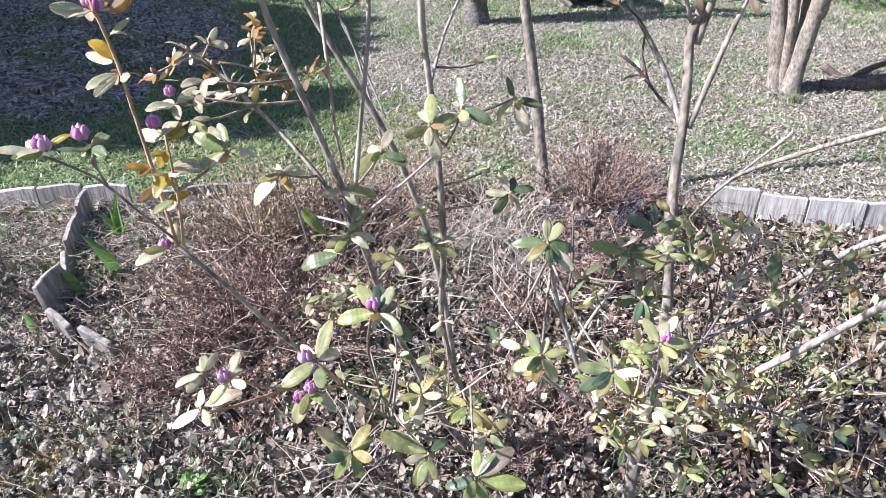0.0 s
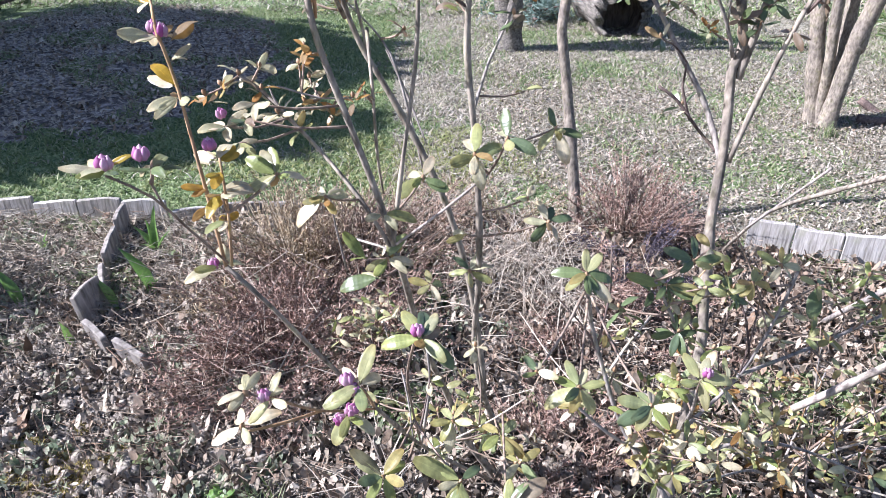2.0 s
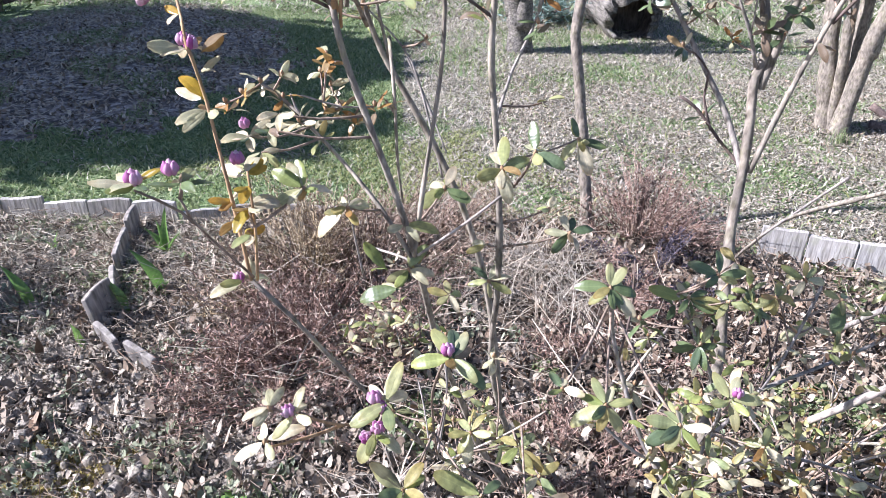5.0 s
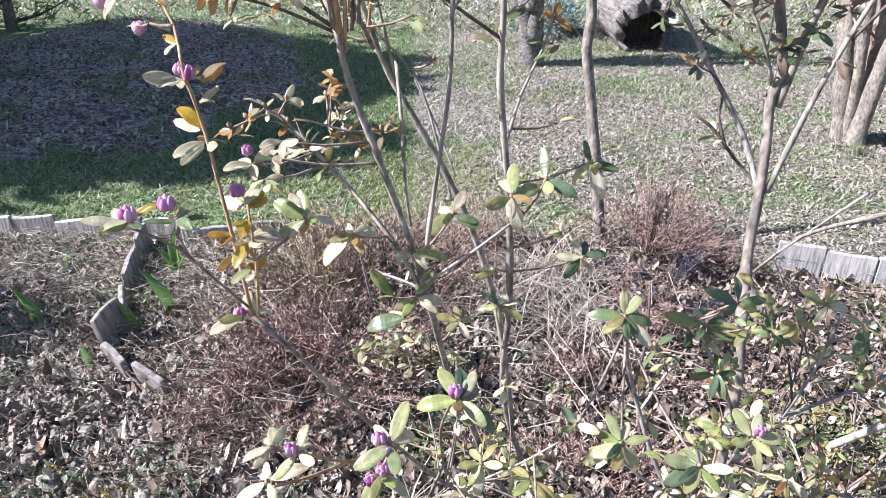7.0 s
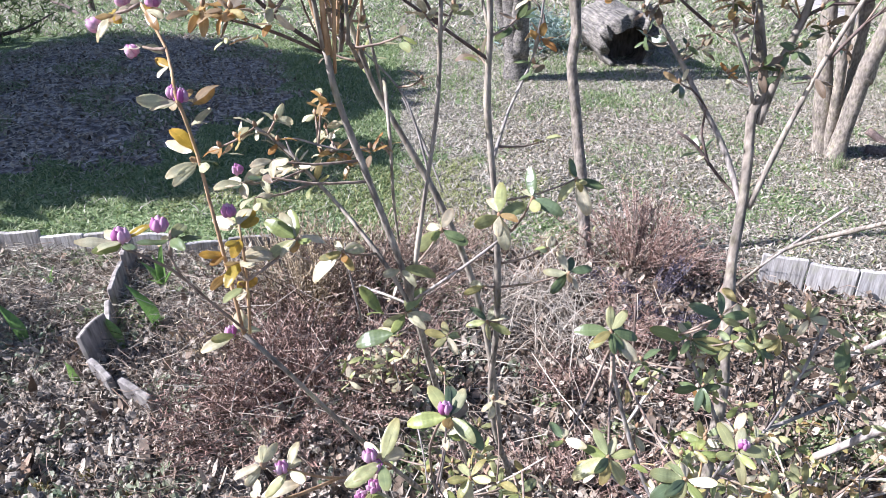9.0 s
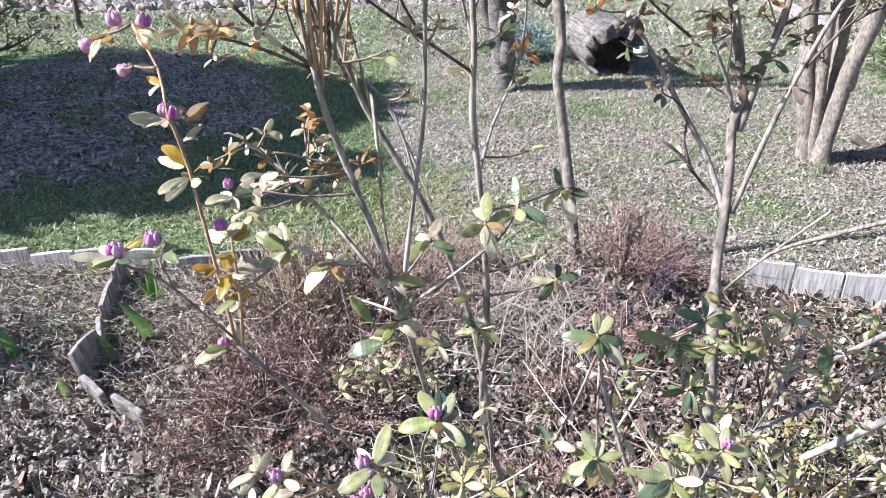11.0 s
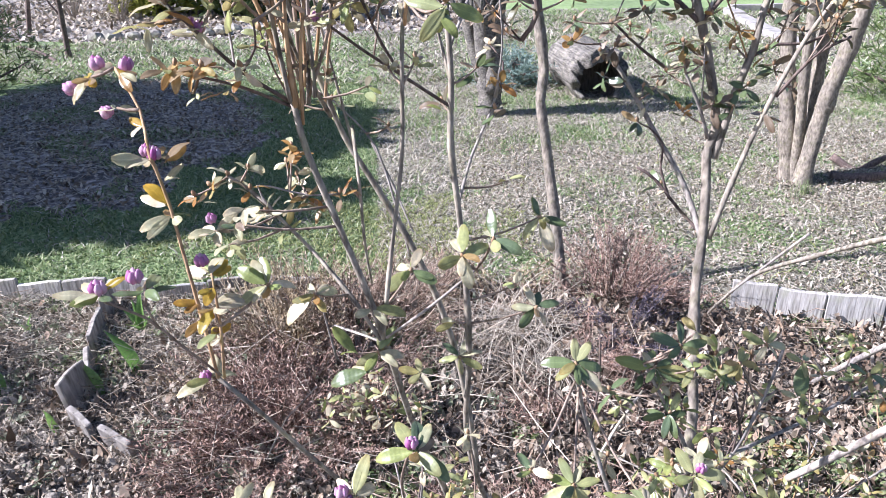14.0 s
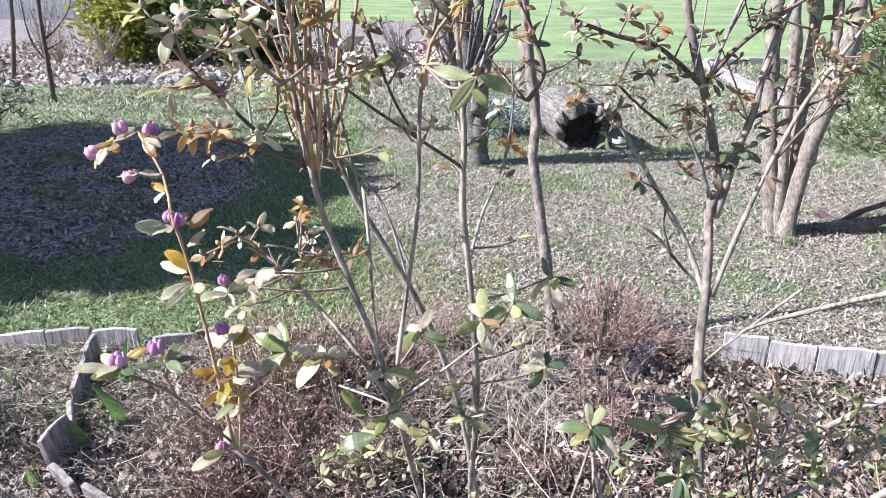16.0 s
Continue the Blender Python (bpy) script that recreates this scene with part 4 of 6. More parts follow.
def conifer(name, base, radius, height, mat, label, count, seed, size=0.16, flat=False, base_gap=0.1, dome=0.5):
    """A conifer: trunk, limbs and a crown of many small sprays with an uneven outline."""
    r = random.Random(seed)
    z0 = gz(base[0], base[1])
    e = thing(name, (base[0], base[1], z0), label, "conifer")
    v, f = tube(smooth_line([Vector((0, 0, -0.05)), Vector((0.03, 0, height * 0.5)), Vector((0, 0, height * 0.97))], 0.2), radius * 0.07 + 0.02, 0.012, 8, 0.1, seed)
    part("trunk", mesh_of("trunk", v, f, TREEBARK), e)
    lv, lf = [], []
    verts, faces = [], []
    limbs = max(12, count // 120)
    for k in range(limbs):
        t = base_gap + (1 - base_gap) * (k / limbs) ** 1.05
        reach = radius * ((1 - t ** 1.6) ** dome) * r.uniform(0.72, 1.12)
        a = k * 2.4 + r.uniform(-.4, .4)
        d = Vector((math.cos(a), math.sin(a), r.uniform(0.05, 0.45)))
        root = Vector((0, 0, height * t * 0.92))
        tip = root + d * reach
        v, f = tube(smooth_line([root, root.lerp(tip, 0.5) - Vector((0, 0, 0.06 * reach)), tip], 0.25), 0.02 + 0.01 * radius, 0.006, 5, 0.05, k)
        b = len(lv)
        lv += v
        lf += [tuple(b + i for i in q) for q in f]
        for _ in range(count // limbs):
            g = r.random() ** 0.6
            p = root.lerp(tip, g) + Vector((r.gauss(0, 1), r.gauss(0, 1), r.gauss(0, 0.7))) * (0.10 + 0.16 * reach * (1 - 0.4 * g))
            for _ in range(5 if not flat else 3):
                q = (d * 0.5 + Vector((r.gauss(0, .8), r.gauss(0, .8), r.gauss(0.35, .6)))).normalized() * size * r.uniform(0.6, 1.2)
                s = q.cross(Vector((r.gauss(0, 1), r.gauss(0, 1), r.gauss(0, 1)))).normalized() * size * (0.05 if not flat else 0.2)
                b = len(verts)
                verts += [p - s * 0.5, p + s * 0.5, p + q * 0.6 + s, p + q, p + q * 0.6 - s]
                faces.append((b, b + 1, b + 2, b + 3, b + 4))
    ob = part("limbs", mesh_of("limbs", lv, lf, DARKTWIG), e)
    ob["kind"] = "stuff"
    ob = part("crown", mesh_of("crown", verts, faces, mat, smooth=False), e)
    ob["kind"] = "stuff"
    return e


conifer("golden_thuja", (-6.75, 17.2), 1.15, 3.2, THUJA, "golden green conifer behind the row of stones", 4200, 2, 0.16, True, 0.0)
conifer("dark_conifer", (-4.33, 16.4), 1.25, 2.6, NEEDLE, "dark spreading conifer behind the row of stones", 2400, 3, 0.2, True, 0.0)
conifer("young_pine", (4.75, 7.6), 0.85, 1.9, NEEDLE, "young green pine beside the lawn", 1700, 4, 0.13, False, 0.05)
conifer("young_pine", (-5.75, 8.6), 0.75, 1.7, NEEDLE, "young dark green pine at the lawn edge", 800, 5, 0.13, False, 0.05)
conifer("low_juniper", (0.64, 8.88), 0.42, 0.34, JUNIPER, "low blue-green juniper at the tree foot", 420, 12, 0.10, False, 0.0)
# added just out of view; only its shadow on the bed soil matters
conifer("unseen_shade_conifer", (-2.52, 2.38), 0.22, 0.56, NEEDLE, "unseen dwarf conifer added to shade the soil by the bed edging", 240, 14, 0.08, True, 0.02)
# two conifers added out of view, shaped to cast the lawn's left shade
conifer("unseen_shade_pine", (-7.45, 4.05), 1.0, 5.2, NEEDLE, "unseen slim dense conifer added to shade the lawn", 4200, 7, 0.36, True, 0.2, 0.62)
conifer("unseen_shade_pine", (-8.72, 5.75), 2.55, 5.9, NEEDLE, "unseen dense spreading conifer added to shade the lawn", 12000, 6, 0.40, True, 0.16, 0.62)


# pale kerb and far border
def kerb(points, group="kerb stones"):
    e = thing("garden_kerb", (points[0][0], points[0][1], 0), "pale concrete kerb along the far border", "kerb")
    for a, b in zip(points, points[1:]):
        a, b = Vector(a), Vector(b)
        k = max(1, round((b - a).length / 0.9))
        for i in range(k):
            p, q = a.lerp(b, (i + 0.008) / k), a.lerp(b, (i + 0.992) / k)
            bm = bmesh.new()
            bmesh.ops.create_cube(bm, size=1.0)
            bmesh.ops.scale(bm, vec=((q - p).length, 0.26, 0.2), verts=bm.verts)
            bmesh.ops.bevel(bm, geom=list(bm.edges), offset=0.02, segments=2, affect="EDGES")
            me = bpy.data.meshes.new("kerb_stone")
            bm.to_mesh(me)
            bm.free()
            me.materials.append(SLAB)
            m = (p + q) / 2
            part("kerb_stone", me, e, "", Matrix.Translation(-e.location) @ pose(m.x, m.y, gz(m.x, m.y) + 0.02, 0, 0, math.degrees(math.atan2((q - p).y, (q - p).x))))


# bare shrubs in the far bed
def bare_shrub(base, height, count, seed, mat):
    r = random.Random(seed)
    z = gz(*base)
    e = thing("bare_shrub", (base[0], base[1], z), "leafless twiggy shrub in the far border", "shrub", "bare shrubs of the far border")
    for k in range(count):
        a, q = r.random() * 6.28, r.uniform(0.15, 0.55) * height
        tip = Vector((math.cos(a) * q, math.sin(a) * q, height * r.uniform(0.6, 1.0)))
        v, f = tube(smooth_line([Vector((0, 0, -0.03)), tip * 0.5 + Vector((0, 0, 0.1)), tip], 0.2), 0.012, 0.003, 4, 0.05, k)
        for _ in range(7):
            g = r.uniform(0.3, 0.95)
            p = tip * g
            w, u = tube([p, p + Vector((r.gauss(0, .12), r.gauss(0, .12), r.uniform(.05, .3))) * height * 0.5], 0.006, 0.002, 3, 0.0, k)
            b = len(v)
            v = v + w
            f = f + [tuple(b + i for i in t) for t in u]
        part("stem", mesh_of("stem", v, f, mat), e)


for k, (x, y, h) in enumerate(((-8.2, 16.2, 1.2), (-7.4, 17.0, 1.5), (-6.9, 15.6, 1.0), (-9.4, 18.0, 1.6), (-2.2, 15.6, 1.0), (-0.9, 16.4, 1.1), (-10.8, 17.0, 1.3))):
    bare_shrub((x, y), h, 26, k + 3, GREYTWIG if k % 2 else CUTWOOD)


kerb(((5.05, 10.6), (5.35, 13.2), (5.75, 16.3)))
kerb(((5.9, 16.75), (9.5, 17.0), (15, 17.4)))


def fence(x0, x1, y, height):
    e = thing("garden_fence", (x0, y, 0), "plain grey board fence at the end of the garden", "fence")
    x, k = x0, 0
    me = None
    while x < x1:
        if me is None:
            bm = bmesh.new()
            bmesh.ops.create_cube(bm, size=1.0)
            bmesh.ops.scale(bm, vec=(0.145, 0.025, height), verts=bm.verts)
            bmesh.ops.bevel(bm, geom=list(bm.edges), offset=0.006, segments=1, affect="EDGES")
            me = bpy.data.meshes.new("fence_board")
            bm.to_mesh(me)
            bm.free()
            me.materials.append(FENCE)
        part("fence_board", me, e, "", pose(x - x0, 0.003 * (k % 3), height / 2 + gz(x, y) - 0.02, 0, 0, 0))
        x += 0.152
        k += 1


fence(-38, -6, 33.0, 1.9)



# ---- the flowering shrub in front ----
front = Shrub("rhododendron", (0.085, 1.66, 0.0), "leggy rhododendron with purple buds and yellow-green leaves", seed=4)
front.stem(0.0090, 0.0055, BARK, (0.081, 1.650, 0.006), (-0.017, 1.600, 0.204), (-0.075, 1.520, 0.437), (-0.127, 1.420, 0.665), (-0.158, 1.270, 0.940), (-0.186, 1.210, 1.113), (-0.239, 1.210, 1.278), (-0.284, 1.210, 1.415), (-0.301, 1.210, 1.505), flare=0.3)
front.stem(0.0045, 0.0028, TWIG, (-0.301, 1.210, 1.502), (-0.330, 1.200, 1.629), (-0.359, 1.200, 1.689), (-0.402, 1.200, 1.755), (-0.456, 1.200, 1.841))
front.stem(0.0036, 0.0026, TWIG, (-0.299, 1.210, 1.500), (-0.315, 1.200, 1.594), (-0.314, 1.190, 1.682), (-0.305, 1.190, 1.772))
front.stem(0.0031, 0.0023, TWIG, (-0.289, 1.220, 1.459), (-0.280, 1.200, 1.567), (-0.263, 1.190, 1.665), (-0.242, 1.180, 1.756))
front.stem(0.0031, 0.0023, TWIG, (-0.292, 1.450, 1.430), (-0.275, 1.440, 1.544), (-0.250, 1.430, 1.660), (-0.234, 1.420, 1.769))
front.stem(0.0028, 0.0021, BROWNTWIG, (-0.330, 1.200, 1.629), (-0.360, 1.170, 1.667), (-0.371, 1.150, 1.725), (-0.368, 1.140, 1.779))
front.stem(0.0084, 0.0053, BARK, (0.134, 1.660, 0.008), (0.070, 1.610, 0.227), (0.015, 1.530, 0.457), (-0.009, 1.480, 0.639), (-0.004, 1.420, 0.851), (-0.009, 1.390, 1.033), (-0.023, 1.380, 1.208), (-0.041, 1.380, 1.371), (-0.040, 1.380, 1.502), (-0.048, 1.390, 1.625), (-0.061, 1.410, 1.751), (-0.066, 1.420, 1.844), flare=0.3)
front.stem(0.0088, 0.0048, BARK, (0.023, 1.550, 0.441), (-0.017, 1.530, 0.739), (-0.065, 1.510, 0.942), (-0.126, 1.500, 1.104), (-0.207, 1.500, 1.259), (-0.266, 1.500, 1.367), (-0.314, 1.480, 1.520), (-0.349, 1.460, 1.626), (-0.365, 1.450, 1.748), (-0.369, 1.450, 1.835))
front.stem(0.0041, 0.0033, BARK, (-0.172, 1.220, 1.041), (-0.156, 1.230, 1.176), (-0.137, 1.240, 1.308), (-0.124, 1.240, 1.421), (-0.117, 1.240, 1.616), (-0.095, 1.240, 1.713), (-0.078, 1.240, 1.805))
front.stem(0.0048, 0.0032, BARK, (0.050, 1.630, 0.027), (-0.025, 1.500, 0.198), (-0.128, 1.300, 0.465), (-0.203, 1.100, 0.748), (-0.275, 0.950, 0.993), (-0.317, 0.880, 1.123), (-0.361, 0.860, 1.193))
front.stem(0.0026, 0.0019, TWIG, (-0.361, 0.860, 1.193), (-0.376, 0.870, 1.299), (-0.389, 0.880, 1.375), (-0.404, 0.900, 1.430), (-0.414, 0.900, 1.482), (-0.420, 0.900, 1.507), (-0.443, 0.950, 1.548), (-0.480, 0.980, 1.597))
front.stem(0.0021, 0.0016, TWIG, (-0.353, 0.860, 1.194), (-0.349, 0.865, 1.273), (-0.354, 0.875, 1.347))
front.stem(0.0019, 0.0016, BROWNTWIG, (-0.357, 0.860, 1.198), (-0.388, 0.820, 1.271), (-0.411, 0.790, 1.327), (-0.453, 0.770, 1.363))
front.stem(0.0016, 0.0014, BROWNTWIG, (-0.403, 0.800, 1.308), (-0.410, 0.790, 1.345))
front.stem(0.0045, 0.0032, BARK, (-0.163, 1.220, 1.013), (-0.235, 1.250, 1.121), (-0.310, 1.300, 1.191), (-0.375, 1.320, 1.255), (-0.425, 1.340, 1.298), (-0.467, 1.340, 1.329))
front.stem(0.0024, 0.0018, GREYTWIG, (-0.375, 1.320, 1.255), (-0.413, 1.340, 1.310), (-0.322, 1.360, 1.283), (-0.261, 1.380, 1.279))
front.stem(0.0028, 0.0021, GREYTWIG, (-0.164, 1.210, 1.049), (-0.073, 1.170, 1.142), (0.002, 1.140, 1.225))
front.stem(0.0026, 0.0019, CUTWOOD, (-0.111, 1.330, 0.418), (0.018, 1.220, 0.609), (0.095, 1.160, 0.732))
front.stem(0.0022, 0.0018, BROWNTWIG, (-0.128, 1.300, 0.465), (-0.120, 1.000, 0.833), (-0.111, 0.840, 1.032), (-0.089, 0.730, 1.176))
front.stem(0.0028, 0.0023, TWIG, (-0.203, 1.100, 0.748), (-0.178, 0.880, 0.958), (-0.171, 0.750, 1.084))
front.stem(0.0026, 0.0021, TWIG, (-0.203, 1.100, 0.742), (-0.257, 0.900, 0.907), (-0.305, 0.800, 1.015))
front.stem(0.0026, 0.0019, TWIG, (-0.257, 0.900, 0.907), (-0.299, 0.830, 0.941), (-0.348, 0.790, 0.956))
front.stem(0.0034, 0.0026, GREYTWIG, (-0.128, 1.300, 0.465), (-0.108, 1.300, 0.643), (-0.116, 1.300, 0.766))
front.stem(0.0039, 0.0026, BARK, (-0.239, 1.450, 1.398), (-0.225, 1.400, 1.293), (-0.223, 1.420, 1.147), (-0.217, 1.450, 1.046))
front.stem(0.0024, 0.0018, GREYTWIG, (-0.220, 1.600, 1.322), (-0.177, 1.600, 1.224), (-0.129, 1.550, 1.124))
front.stem(0.0030, 0.0022, GREYTWIG, (-0.306, 1.450, 0.938), (-0.197, 1.300, 0.991), (-0.159, 1.250, 0.990))
front.stem(0.0026, 0.0018, GREYTWIG, (-0.308, 1.450, 0.851), (-0.317, 1.400, 0.990), (-0.315, 1.350, 1.091))
front.stem(0.0047, 0.0026, TWIG, (-0.297, 1.210, 1.491), (-0.297, 1.190, 1.596), (-0.291, 1.180, 1.691), (-0.283, 1.170, 1.772))
front.stem(0.0041, 0.0026, BARK, (-0.302, 1.200, 1.502), (-0.315, 1.190, 1.622), (-0.328, 1.180, 1.724), (-0.330, 1.180, 1.803))
front.stem(0.0040, 0.0025, BARK, (-0.286, 1.480, 1.411), (-0.292, 1.350, 1.498), (-0.301, 1.250, 1.586), (-0.309, 1.200, 1.681), (-0.310, 1.150, 1.780))
front.stem(0.0036, 0.0025, DARKTWIG, (-0.304, 1.210, 1.500), (-0.360, 1.150, 1.559), (-0.401, 1.100, 1.622), (-0.431, 1.060, 1.671))
front.stem(0.0031, 0.0021, DARKTWIG, (-0.300, 1.210, 1.491), (-0.365, 1.200, 1.521), (-0.409, 1.200, 1.535), (-0.489, 1.200, 1.553))
front.stem(0.0034, 0.0023, DARKTWIG, (-0.037, 1.380, 1.448), (-0.127, 1.360, 1.512), (-0.201, 1.340, 1.566), (-0.257, 1.320, 1.613), (-0.291, 1.300, 1.644))
front.stem(0.0031, 0.0021, DARKTWIG, (-0.127, 1.360, 1.512), (-0.161, 1.340, 1.571), (-0.192, 1.320, 1.652), (-0.212, 1.300, 1.727))
front.stem(0.0034, 0.0023, BARK, (-0.040, 1.380, 1.492), (-0.069, 1.450, 1.597), (-0.091, 1.480, 1.688), (-0.112, 1.500, 1.778))
front.stem(0.0033, 0.0023, TWIG, (-0.114, 1.240, 1.616), (-0.101, 1.220, 1.689), (-0.074, 1.200, 1.732), (-0.040, 1.200, 1.773))
front.stem(0.0031, 0.0023, GREYTWIG, (-0.044, 1.390, 1.553), (-0.007, 1.420, 1.642), (0.024, 1.450, 1.730), (0.044, 1.460, 1.789))
front.stem(0.0034, 0.0023, BARK, (-0.244, 1.500, 1.333), (-0.274, 1.500, 1.476), (-0.298, 1.480, 1.613), (-0.311, 1.460, 1.728))
front.stem(0.0028, 0.0019, GREYTWIG, (-0.134, 1.500, 1.085), (-0.189, 1.550, 1.279), (-0.225, 1.560, 1.353), (-0.295, 1.560, 1.427))
front.stem(0.0034, 0.0025, GREYTWIG, (-0.028, 1.400, 1.245), (0.002, 1.460, 1.334), (0.038, 1.500, 1.406), (0.061, 1.520, 1.473))
front.stem(0.0036, 0.0024, TWIG, (-0.297, 1.240, 1.480), (-0.312, 1.240, 1.611), (-0.326, 1.240, 1.741), (-0.334, 1.240, 1.806))
front.stem(0.0036, 0.0024, BROWNTWIG, (-0.301, 1.300, 1.475), (-0.303, 1.300, 1.612), (-0.303, 1.300, 1.739), (-0.304, 1.300, 1.808))
front.stem(0.0036, 0.0024, BARK, (-0.285, 1.260, 1.485), (-0.273, 1.260, 1.627), (-0.272, 1.260, 1.741), (-0.271, 1.260, 1.799))
front.stem(0.0036, 0.0024, TWIG, (-0.288, 1.320, 1.491), (-0.264, 1.320, 1.629), (-0.255, 1.320, 1.739), (-0.249, 1.320, 1.791))
front.stem(0.0036, 0.0024, BROWNTWIG, (-0.301, 1.280, 1.520), (-0.326, 1.280, 1.642), (-0.350, 1.280, 1.740), (-0.361, 1.280, 1.790))
front.stem(0.0036, 0.0024, BARK, (-0.269, 1.240, 1.500), (-0.269, 1.240, 1.575), (-0.280, 1.240, 1.691), (-0.284, 1.240, 1.774))
front.stem(0.0036, 0.0024, TWIG, (-0.295, 1.300, 1.506), (-0.293, 1.300, 1.631), (-0.320, 1.300, 1.730), (-0.327, 1.300, 1.791))
front.stem(0.0036, 0.0024, BROWNTWIG, (-0.284, 1.260, 1.495), (-0.241, 1.260, 1.609), (-0.223, 1.260, 1.724), (-0.212, 1.260, 1.783))
front.whorl((-0.467, 1.340, 1.329), 7, 0.038, "pale", 'brown', 0.3, tones=['orange', 'pale'])
front.whorl((-0.428, 1.340, 1.344), 6, 0.038, "pale", 'brown', 0.4, tones=['orange', 'pale'])
front.whorl((-0.428, 1.340, 1.302), 7, 0.038, "pale", 'brown', 0.2, tones=['orange', 'pale'])
front.whorl((-0.394, 1.320, 1.263), 8, 0.038, "pale", 'brown', 0.2, tones=['green', 'pale'])
front.whorl((-0.502, 1.340, 1.309), 6, 0.038, "orange", 'brown', 0.2, tones=['yellow', 'pale'])
front.whorl((-0.537, 1.340, 1.290), 6, 0.038, "orange", 'brown', 0.2, tones=['pale'])
front.whorl((-0.353, 1.400, 1.368), 9, 0.038, "orange", 'brown', 0.2, tones=['pale', 'orange'])
front.whorl((-0.366, 1.400, 1.336), 7, 0.038, "orange", 'brown', 0.1, tones=['pale'])
front.whorl((-0.348, 1.400, 1.310), 8, 0.038, "pale", 'brown', 0.1, tones=['orange'])
front.whorl((-0.327, 1.380, 1.272), 10, 0.038, "orange", 'brown', 0.1, tones=['pale'])
front.whorl((-0.355, 1.380, 1.266), 8, 0.038, "pale", 'brown', 0, tones=['orange'])
front.whorl((-0.261, 1.380, 1.279), 6, 0.038, "orange", 'brown', 0.1, tones=['pale'])
front.whorl((-0.307, 1.380, 1.255), 7, 0.038, "orange", 'brown', 0.1, tones=['pale'])
front.whorl((-0.361, 1.320, 1.236), 4, 0.038, "yellow", None, 0.45)
front.whorl((-0.054, 1.350, 0.516), 6, 0.038, "yellow", 'brown', 0.45)
front.whorl((0.090, 1.250, 0.466), 6, 0.05, "yellow", 'brown', 0.45)
front.whorl((0.019, 1.300, 0.508), 5, 0.05, "green", 'brown', 0.45)
front.whorl((0.079, 1.500, 1.263), 3, 0.038, "pale", None, 0.45)
front.whorl((-0.242, 1.400, 1.287), 4, 0.038, "orange", None, 0.1, tones=['pale'])
front.whorl((-0.408, 1.100, 1.630), 6, 0.044, "pale", 'purple', 0.3, tones=['brown', 'pale'])
front.whorl((-0.431, 1.060, 1.667), 7, 0.049, "pale", 'brown', 0.3, tones=['yellow', 'orange', 'brown'])
front.whorl((-0.462, 1.050, 1.645), 4, 0.04, "yellow", None, 0.45)
front.whorl((-0.483, 1.200, 1.562), 7, 0.044, "orange", 'brown', 0.1, tones=['orange', 'yellow'])
front.whorl((-0.439, 1.200, 1.559), 7, 0.044, "orange", 'brown', 0.1, tones=['orange', 'brown'])
front.whorl((-0.406, 1.200, 1.528), 5, 0.04, "orange", None, 0.1, tones=['yellow'])
front.whorl((-0.461, 1.200, 1.516), 3, 0.026, "orange", None, 0.45)
front.whorl((-0.278, 1.300, 1.625), 6, 0.044, "pale", 'purple', 0.2, tones=['green', 'yellow'])
front.whorl((-0.215, 1.300, 1.644), 5, 0.046, "yellow", 'brown', -0.3, tones=['green', 'brown'])
front.whorl((-0.213, 1.300, 1.709), 6, 0.042, "brown", 'brown', 0.45)
front.whorl((-0.369, 1.150, 1.652), 5, 0.044, "green", None, -0.3, tones=['yellow'])
front.whorl((-0.042, 0.950, 1.678), 4, 0.054, "green", 'brown', -0.3, tones=['yellow'])
front.whorl((-0.198, 1.400, 1.487), 5, 0.04, "brown", None, 0.45)
front.whorl((-0.391, 1.100, 1.713), 7, 0.046, "pale", 'brown', 0.3, tones=['brown', 'yellow'])
front.whorl((-0.444, 1.050, 1.723), 7, 0.046, "brown", 'brown', 0.3, tones=['yellow', 'pale'])
front.whorl((-0.373, 1.100, 1.743), 6, 0.044, "yellow", 'purple', 0.3, tones=['pale'])
front.whorl((-0.264, 1.150, 1.733), 6, 0.044, "orange", 'brown', 0.3, tones=['pale'])
front.whorl((-0.246, 1.250, 1.677), 6, 0.044, "pale", 'purple', 0.45)
front.whorl((-0.339, 1.150, 1.709), 5, 0.044, "pale", 'brown', 0.3, tones=['brown'])
front.whorl((-0.158, 1.300, 1.645), 6, 0.041, "brown", 'brown', 0.45)
front.whorl((-0.101, 1.300, 1.554), 5, 0.038, "brown", 'brown', 0.45)
front.whorl((-0.123, 1.250, 1.668), 5, 0.044, "brown", 'purple', 0.2, tones=['pale'])
front.whorl((0.009, 1.450, 1.510), 6, 0.044, "dark", 'brown', 0.2, tones=['brown'])
front.whorl((-0.058, 1.400, 1.454), 5, 0.04, "brown", 'brown', 0.45)
front.whorl((-0.172, 1.500, 1.382), 5, 0.038, "brown", 'brown', 0.45)
front.whorl((0.049, 1.500, 1.418), 6, 0.038, "dark", 'brown', 0.2, tones=['brown'])
front.whorl((-0.478, 1.050, 1.748), 6, 0.044, "yellow", 'brown', 0.3, tones=['pale', 'yellow'])
front.whorl((0.025, 1.450, 1.700), 6, 0.044, "brown", 'brown', 0.45)
front.whorl((-0.063, 1.300, 1.718), 6, 0.044, "brown", 'brown', 0.3, tones=['orange'])
front.spray((-0.450, 0.770, 1.370), ("pale", -0.045, -0.021, 0.006), ("pale", -0.034, 0.029, -0.004), ("pale", 0.006, 0.040, 0.011), ("gold", 0.017, 0.041, 0.012), ("green", -0.019, -0.035, 0.001), ("dark", 0.025, -0.031, 0.003), ("pale", -0.015, -0.029, 0.012), ("purple_bud", -0.004, 0.003, 0.007))
